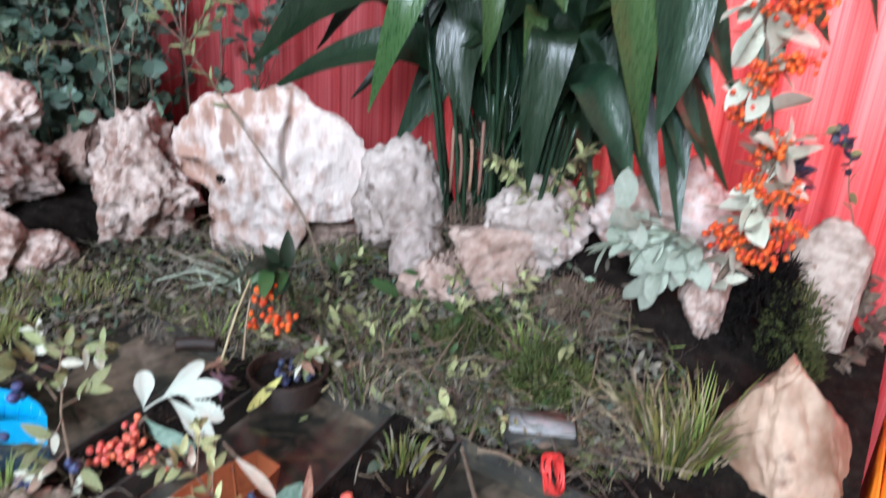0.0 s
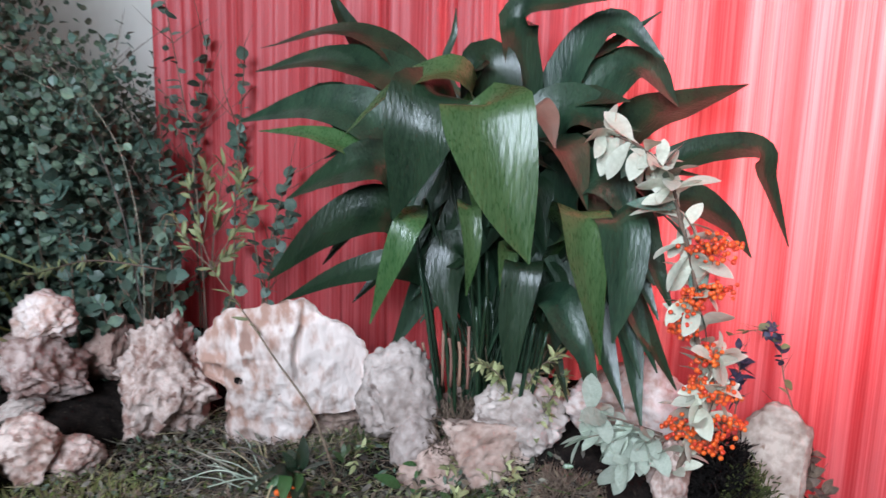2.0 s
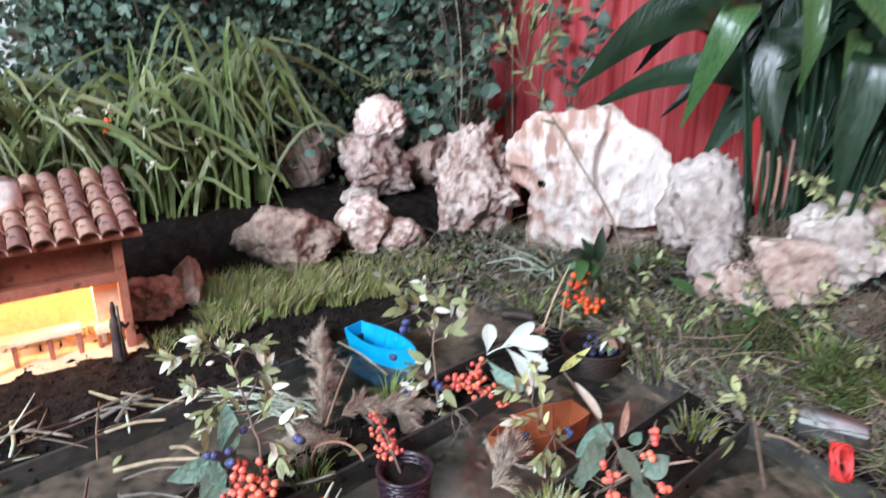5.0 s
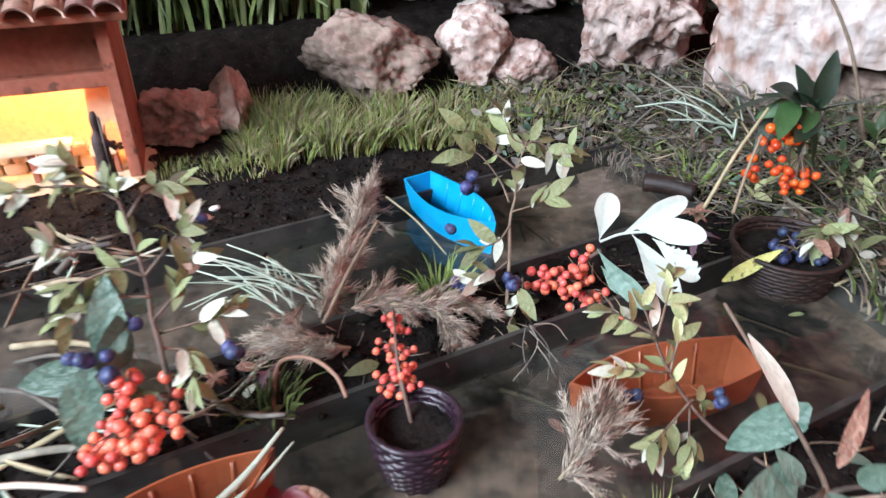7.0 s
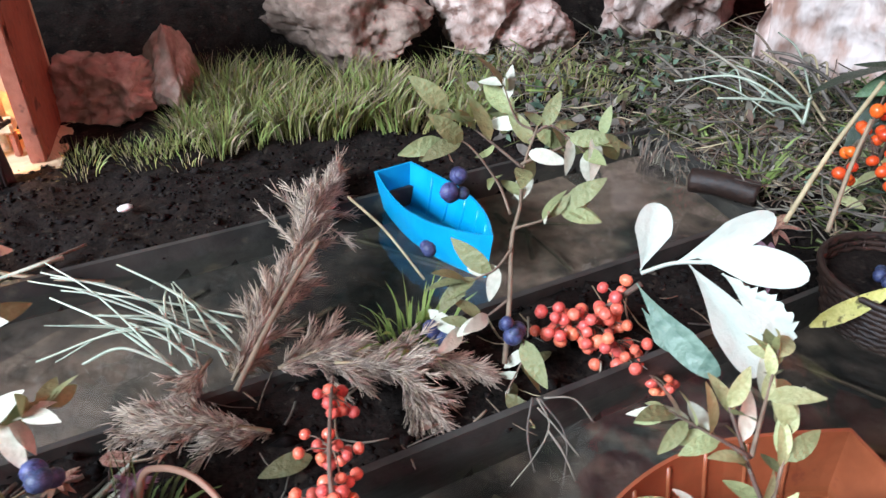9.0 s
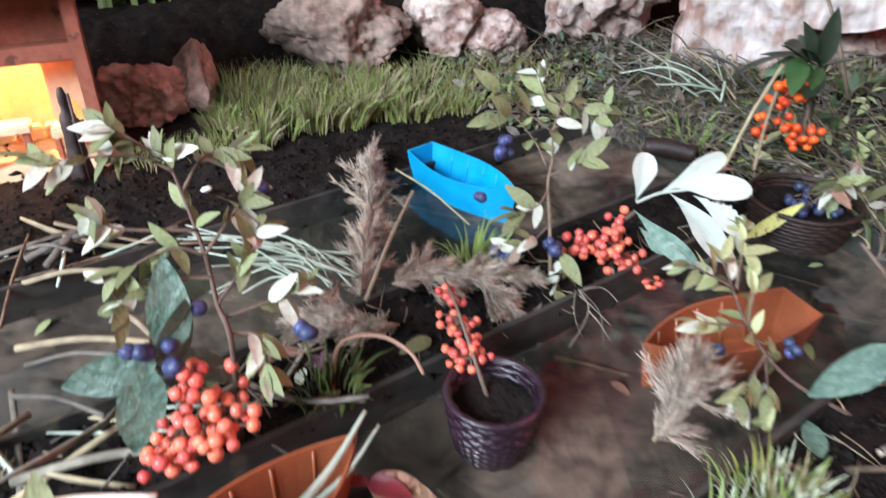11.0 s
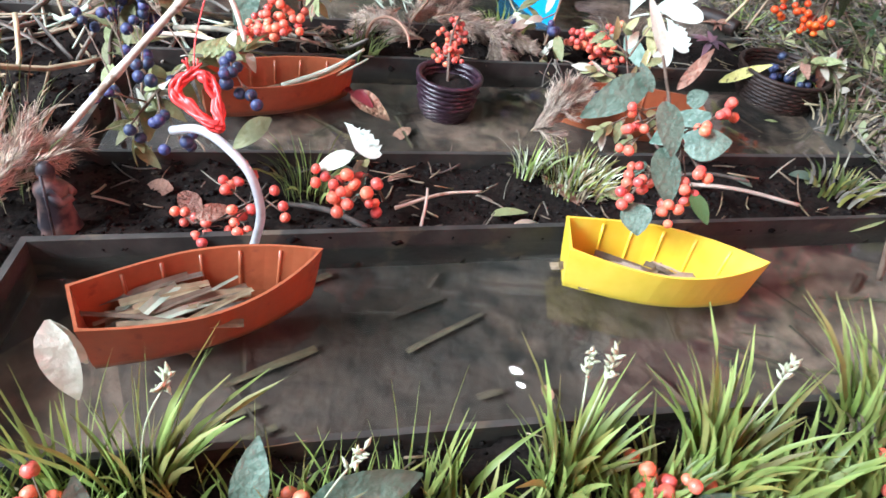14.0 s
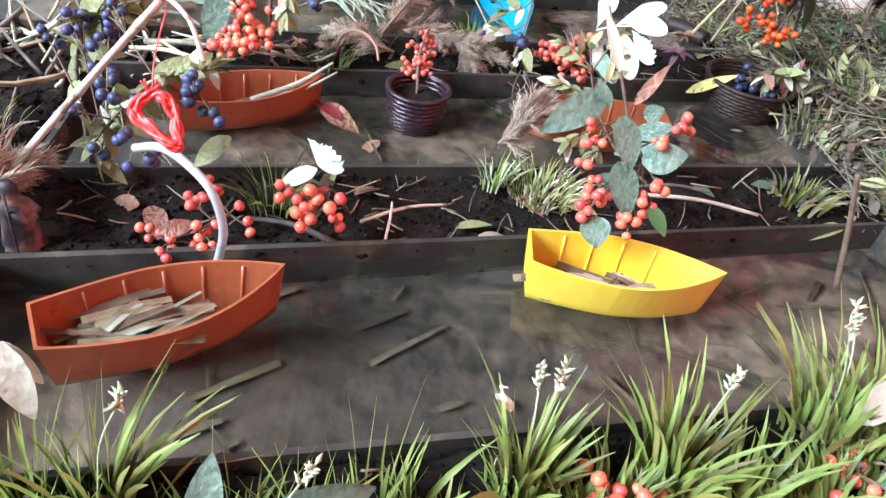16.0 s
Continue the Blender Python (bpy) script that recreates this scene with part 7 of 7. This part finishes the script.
def strands():
    """Pale green flattened stems fanned over the trough edge."""
    rng = random.Random(91)
    for k in range(26):
        a = Vector((0.045 + rng.uniform(-0.02, 0.02), 0.438 + rng.uniform(-0.02, 0.012), 0.016 + rng.uniform(0, 0.012)))
        b = Vector((-0.02 + rng.uniform(-0.03, 0.06), 0.485 + rng.uniform(-0.045, 0.035), 0.022 + rng.uniform(-0.012, 0.022)))
        stick("pale green rush stem fanned over the trough", [a, a.lerp(b, 0.5) + Vector((0, 0, rng.uniform(0.0, 0.012))), b], rng.uniform(0.0004, 0.0011), GREEN_STRAW, "rush_stick", 4, 0.4, group="rush stems")
    for k in range(30):
        a = Vector((0.53 + rng.uniform(-0.06, 0.06), 0.61 + rng.uniform(-0.06, 0.06), 0.035))
        b = a + Vector((rng.uniform(-0.09, 0.03), rng.uniform(-0.02, 0.10), rng.uniform(-0.01, 0.035)))
        stick("pale rush stem lying before the boulder", [a, a.lerp(b, 0.5) + Vector((0, 0, rng.uniform(0.0, 0.02))), b], rng.uniform(0.0007, 0.0018), rng.choice((GREEN_STRAW, HAY, STRAW)), "rush_stick", 4, 0.4, group="rush stems")


strands()


# ---- small odds and ends ----
def blossom(label, place, size, mat_, petals, seed, name="blossom"):
    rng = random.Random(seed)
    ob = thing(name, label, "flower", place, group="flowers")
    me = leaf_mesh(mat_, 0.34, 0.6, 0.25)
    for k in range(petals):
        a = 6.283 * k / petals + rng.uniform(-0.2, 0.2)
        part("petal", me, None, ob).matrix_local = aim((0, 0, 0), (math.cos(a), math.sin(a), rng.uniform(-0.1, 0.9)), (-math.cos(a) * 0.4, -math.sin(a) * 0.4, 1), size * rng.uniform(0.7, 1.1))


blossom("faded lilac and pink flower head on the bank", (0.012, 0.362, 0.018), 0.010, LILAC, 18, 1)
blossom("faded pinkish flower behind the white leaves", (0.352, 0.405, 0.052), 0.015, BROWN_LEAF, 9, 2)
blossom("faded purple flower below the pink one", (0.350, 0.400, 0.035), 0.018, LILAC, 12, 3)
blossom("faded purple flower on the bank by the boats", (-0.02, 0.378, 0.012), 0.009, BROWN_LEAF, 16, 5)
petals = thing("fallen_blossom", "wet dark red petals and a brown one lying on the water", "flower", (0.009, 0.279, 0.003), group="flowers")
for way, size, mat_ in (((1.0, -0.55, 0.25), 0.024, RED_PETAL), ((0.9, -0.9, 0.45), 0.020, RED_PETAL), ((1.0, -0.2, 0.15), 0.018, RED_PETAL), ((0.9, -0.75, 0.05), 0.036, BROWN_LEAF), ((-0.6, 0.5, 0.3), 0.012, RED_PETAL)):
    part("petal", leaf_mesh(mat_, 0.55, 0.7, 0.4, 8), None, petals).matrix_local = aim((0, 0, 0), way, (0.2, -0.5, 1), size)
for a, w, s, me, label in (((0.358, 0.368, 0.010), (0.030, -0.018, 0.031), 0.048, L_YELLOW, "yellow leaf with dark marks across it"), ((0.010, 0.121, 0.069), (0.021, -0.022, -0.005), 0.031, obovate(0.5, True), "torn white leaf above the berry bunch"),
                           ((0.017, 0.109, 0.056), (-0.023, -0.004, -0.010), 0.026, L_PALE, "pale leaf above the berry bunch"), ((-0.025, 0.072, 0.096), (-0.021, -0.008, -0.014), 0.026, L_OLIVE, "olive leaf beside the hose"),
                           ((-0.071, 0.082, 0.020), (0.9, 0.35, 0.25), 0.021, L_BROWN, "pinkish dry leaf among berries"), ((0.27, 0.20, 0.06), (-0.7, 0.2, -0.7), 0.05, L_GREY, "grey-green leaf hanging by the orange boat"),
                           ((0.60, 0.36, 0.06), (-0.6, 0.3, 0.6), 0.045, L_GREEN, "green leaf in the dry grass"), ((0.30, -0.04, 0.03), (0.6, 0.1, 0.7), 0.045, L_PALE, "pale dry blade in the front grass")):
    ob = new("single_leaf", me)
    ob.matrix_world = aim(a, w, (-0.1, -0.7, 0.7), s)
    tagged(ob, label, "leaf", "single leaves")
bm = bmesh.new()
bmesh.ops.create_icosphere(bm, subdivisions=3, radius=1.0)
for v in bm.verts:
    v.co = Vector((v.co.x * 0.0052, v.co.y * 0.0032, v.co.z * 0.0026)) * (1 + 0.2 * noise.noise(v.co * 2))
solid("pebble", bm, PEBBLE, "small white pebble on the dark soil", "pebble", m=pose(-0.006, 0.622, 0.011, 0, 0, 12))
part_box = thing("pump_box", "small dark plastic box with a pale bluish lid in the grass", "box", (0.512, 0.108, 0.006), -62)
part("body", box_bm(bmesh.new(), -0.036, 0.036, -0.022, 0.022, 0.0, 0.018, 0.003), TROUGH, part_box)
part("lid", box_bm(bmesh.new(), -0.033, 0.033, -0.019, 0.019, 0.0182, 0.023, 0.002), HOSE, part_box, "pale bluish plastic lid")
stick("thick dark pipe lying behind the white leaves", [(0.389, 0.526, 0.018), (0.404, 0.509, 0.020), (0.420, 0.491, 0.018)], 0.009, DARK_BASKET, "pipe", 14, 0.0, category="pipe")
crate = thing("orange_crate", "orange slatted plastic crate by the table edge", "crate", (0.70, -0.20, 0.0), 0)
for k in range(5):
    part("slat", box_bm(bmesh.new(), -0.10, 0.10, -0.02 + k * 0.009, -0.016 + k * 0.009, -0.18, 0.02, 0.0012), ORANGE_BAR, crate)
part("rail", box_bm(bmesh.new(), -0.10, 0.10, -0.022, 0.022, -0.19, -0.18, 0.001), ORANGE_BAR, crate)


def moss_patch(label, place, size, count, seed, mat_=MOSS, blade_=0.012):
    rng = random.Random(seed)
    bm = bmesh.new()
    for _ in range(count):
        d = rand_way(rng)
        d.z = abs(d.z)
        p = Vector((d.x * size[0], d.y * size[1], d.z * size[2])) * rng.uniform(0.75, 1.0) * (0.8 + 0.5 * noise.noise(d * 2.2 + Vector((seed, 0, 0))))
        w = (d + rand_way(rng) * 0.8).normalized() * blade_ * rng.uniform(0.5, 1.2)
        tube_bm(bm, [p, p + w * 0.5, p + w], [0.0008, 0.0011, 0.0003], 3)
    solid("moss_patch", bm, mat_, label, "moss", "stuff", m=pose(*place))


moss_patch("dark earth clump below the berry branch", (0.815, -0.025, 0.02), (0.055, 0.055, 0.17), 2600, 94, CLOD, 0.02)
moss_patch("dark olive moss clinging beside the pale rock", (0.805, -0.068, 0.0), (0.050, 0.045, 0.16), 2600, 95, blade_=0.010)
moss_patch("mossy cushion before the rock pile", (0.62, 0.25, 0.03), (0.07, 0.06, 0.035), 1500, 96)
moss_patch("mossy cushion before the broken rocks", (0.58, 0.14, 0.03), (0.06, 0.06, 0.04), 1400, 97, REED)
moss_patch("dark matted dry clump below the pale leaves", (0.70, 0.16, 0.05), (0.05, 0.06, 0.05), 2200, 99, TWIG, 0.02)
moss_patch("dark earth and roots below the big plant", (0.735, 0.34, 0.05), (0.08, 0.12, 0.10), 3000, 98, TWIG, 0.02)


weed_rng = random.Random(64)
for k in range(40):
    x, y = weed_rng.uniform(0.46, 0.68), weed_rng.uniform(0.10, 0.54)
    z = height(x, y)
    sprig("small green weed growing through the dry grass", [(x, y, z), (x + weed_rng.uniform(-0.01, 0.01), y + weed_rng.uniform(-0.01, 0.01), z + 0.02), (x + weed_rng.uniform(-0.03, 0.03), y + weed_rng.uniform(-0.03, 0.03), z + weed_rng.uniform(0.03, 0.06))],
          0.0009, [(weed_rng.choice((L_GREEN, L_LIME, L_LIME)), 9, weed_rng.uniform(0.014, 0.024), 0.2, 1.0, 0.0)], seed=640 + k, name="weed", category="weed", group="weeds")


def undergrowth():
    """Small leaves strewn through the dry stems, joined."""
    for mat_, count, seed, s0, s1 in ((OLIVE_LEAF, 800, 5, 0.006, 0.015), (BUSH_LEAF, 1300, 6, 0.006, 0.016), (HAY, 2600, 7, 0.006, 0.018), (TWIG, 1300, 8, 0.006, 0.016), (LIT_LEAF, 160, 9, 0.008, 0.016)):
        rng = random.Random(seed)
        bm = bmesh.new()
        for _ in range(count):
            x0, x1, y0, y1 = rng.choice(((0.44, 0.74, 0.10, 0.62), (0.30, 0.66, 0.60, 0.88), (0.50, 0.68, 0.0, 0.4), (0.46, 0.60, 0.20, 0.42)))
            x, y = rng.uniform(x0, x1), rng.uniform(y0, y1)
            if in_trough(x, y, 0.0):
                continue
            c = Vector((x, y, height(x, y) + abs(rng.gauss(0, 0.010))))
            w = rand_way(rng)
            ln = rng.uniform(s0, s1)
            up = rand_way(rng) + Vector((0, 0, 1))
            ribbon_bm(bm, [c, c + w * ln * 0.4, c + w * ln * 0.75, c + w * ln], [ln * 0.06, ln * 0.24, ln * 0.2, ln * 0.03], up, 0.2, 0, 2)
        solid("undergrowth", bm, mat_, "small leaves scattered through the dry undergrowth", "undergrowth", "stuff")


undergrowth()


# ---- clay figures, kept plain ----
def figure(label, place, high, mat_, turn, seated=False):
    bm = bmesh.new()
    prof = [(0.24, 0.0), (0.25, 0.05), (0.22, 0.2), (0.19, 0.38), (0.17, 0.52), (0.19, 0.62), (0.17, 0.70), (0.09, 0.76), (0.085, 0.80), (0.10, 0.85), (0.10, 0.92), (0.05, 1.0)]
    slim = 1.0 if seated else 0.5
    tube_bm(bm, [(0, 0, z * high) for r, z in prof], [r * high * slim for r, z in prof], 20)
    for v in bm.verts:
        a = math.atan2(v.co.y, v.co.x)
        k = 1 + (0.10 * math.sin(5 * a) + 0.07 * math.sin(11 * a + v.co.z * 60)) * max(0.0, 1 - v.co.z / high / 0.7)
        v.co.x, v.co.y = v.co.x * k, v.co.y * k * 0.8
    for side in (1, -1):
        tube_bm(bm, [(0, side * 0.13 * high * slim, 0.68 * high), (0.12 * high, side * 0.17 * high * slim, 0.54 * high), (0.22 * high, side * 0.05 * high, 0.55 * high)], [0.07 * high * slim, 0.065 * high * slim, 0.05 * high * slim], 8)
    tube_bm(bm, [(-0.02 * high, -0.22 * high * slim, 0.0), (-0.01 * high, -0.2 * high * slim, 0.5 * high), (0.0, -0.19 * high * slim, 0.95 * high)], 0.016 * high, 6)
    solid("figurine", bm, mat_, label, "figurine", m=pose(*place, 0, 0, turn), group="figurines")


figure("small painted clay figurine at the pool corner", (-0.148, 0.083, 0.0), 0.048, FIGURE, 10, True)
figure("small dark clay figurine standing before the house", (-0.099, 0.702, 0.006), 0.082, DARK_FIGURE, 40)


# ---- thin roots hanging from the bank ----
roots = thing("dry_roots", "pale thin dry roots hanging over the trough edge", "roots", (0.189, 0.356, 0.019))
for pts in (((0.189, 0.356, 0.019), (0.190, 0.344, 0.009), (0.167, 0.331, -0.008)),
            ((0.190, 0.355, 0.019), (0.197, 0.340, 0.007), (0.189, 0.324, -0.008)),
            ((0.192, 0.355, 0.019), (0.205, 0.350, 0.019), (0.210, 0.339, 0.013)),
            ((0.188, 0.353, 0.016), (0.193, 0.345, 0.011), (0.200, 0.332, 0.002)),
            ((0.187, 0.357, 0.019), (0.181, 0.347, 0.007), (0.179, 0.333, -0.004)),
            ((0.190, 0.344, 0.009), (0.194, 0.334, 0.002), (0.195, 0.324, -0.007))):
    path = [p - Vector((0.189, 0.356, 0.019)) for p in curve_pts(pts, 5)]
    part("root", tube_bm(bmesh.new(), path, [0.0006 * (1 - 0.5 * i / len(path)) for i in range(len(path))], 4), HAY, roots)


# ---- sunken litter on the trough bottoms ----
def sunken():
    rng = random.Random(131)
    for key, count in (("front", 30), ("middle", 26), ("back", 16)):
        q = TROUGHS[key]
        for _ in range(count):
            u, v = rng.uniform(0.08, 0.95), rng.uniform(0.08, 0.92)
            a, b = Vector(q[0]).lerp(Vector(q[1]), u), Vector(q[3]).lerp(Vector(q[2]), u)
            c = a.lerp(b, v)
            z = -0.027
            turn = rng.uniform(0, 6.28)
            if rng.random() < 0.92:
                ln, w = rng.uniform(0.015, 0.075), rng.uniform(0.0006, 0.0030)
                d = Vector((math.cos(turn), math.sin(turn), 0)) * ln / 2
                p = Vector((c.x, c.y, z))
                if not (in_trough(*(p + d)[:2], -0.004) and in_trough(*(p - d)[:2], -0.004)):
                    continue
                bm = ribbon_bm(bmesh.new(), [p - d, p + Vector((0, 0, 0.001)), p + d], [w, w, w * 0.7], (0, 0, 1), 0.25)
                solid("sunken_straw", bm, SODDEN, "sodden straw lying under the water", "straw", group="sunken straw")
            else:
                ob = new("sunken_leaf", rng.choice((L_BROWN, L_OLIVE, L_BROWN)))
                ob.matrix_world = aim((c.x, c.y, z + 0.002), (math.cos(turn), math.sin(turn), 0), (0, 0, 1), rng.uniform(0.012, 0.026))
                tagged(ob, "sodden brown leaf lying under the water", "leaf", "sunken leaves")


sunken()
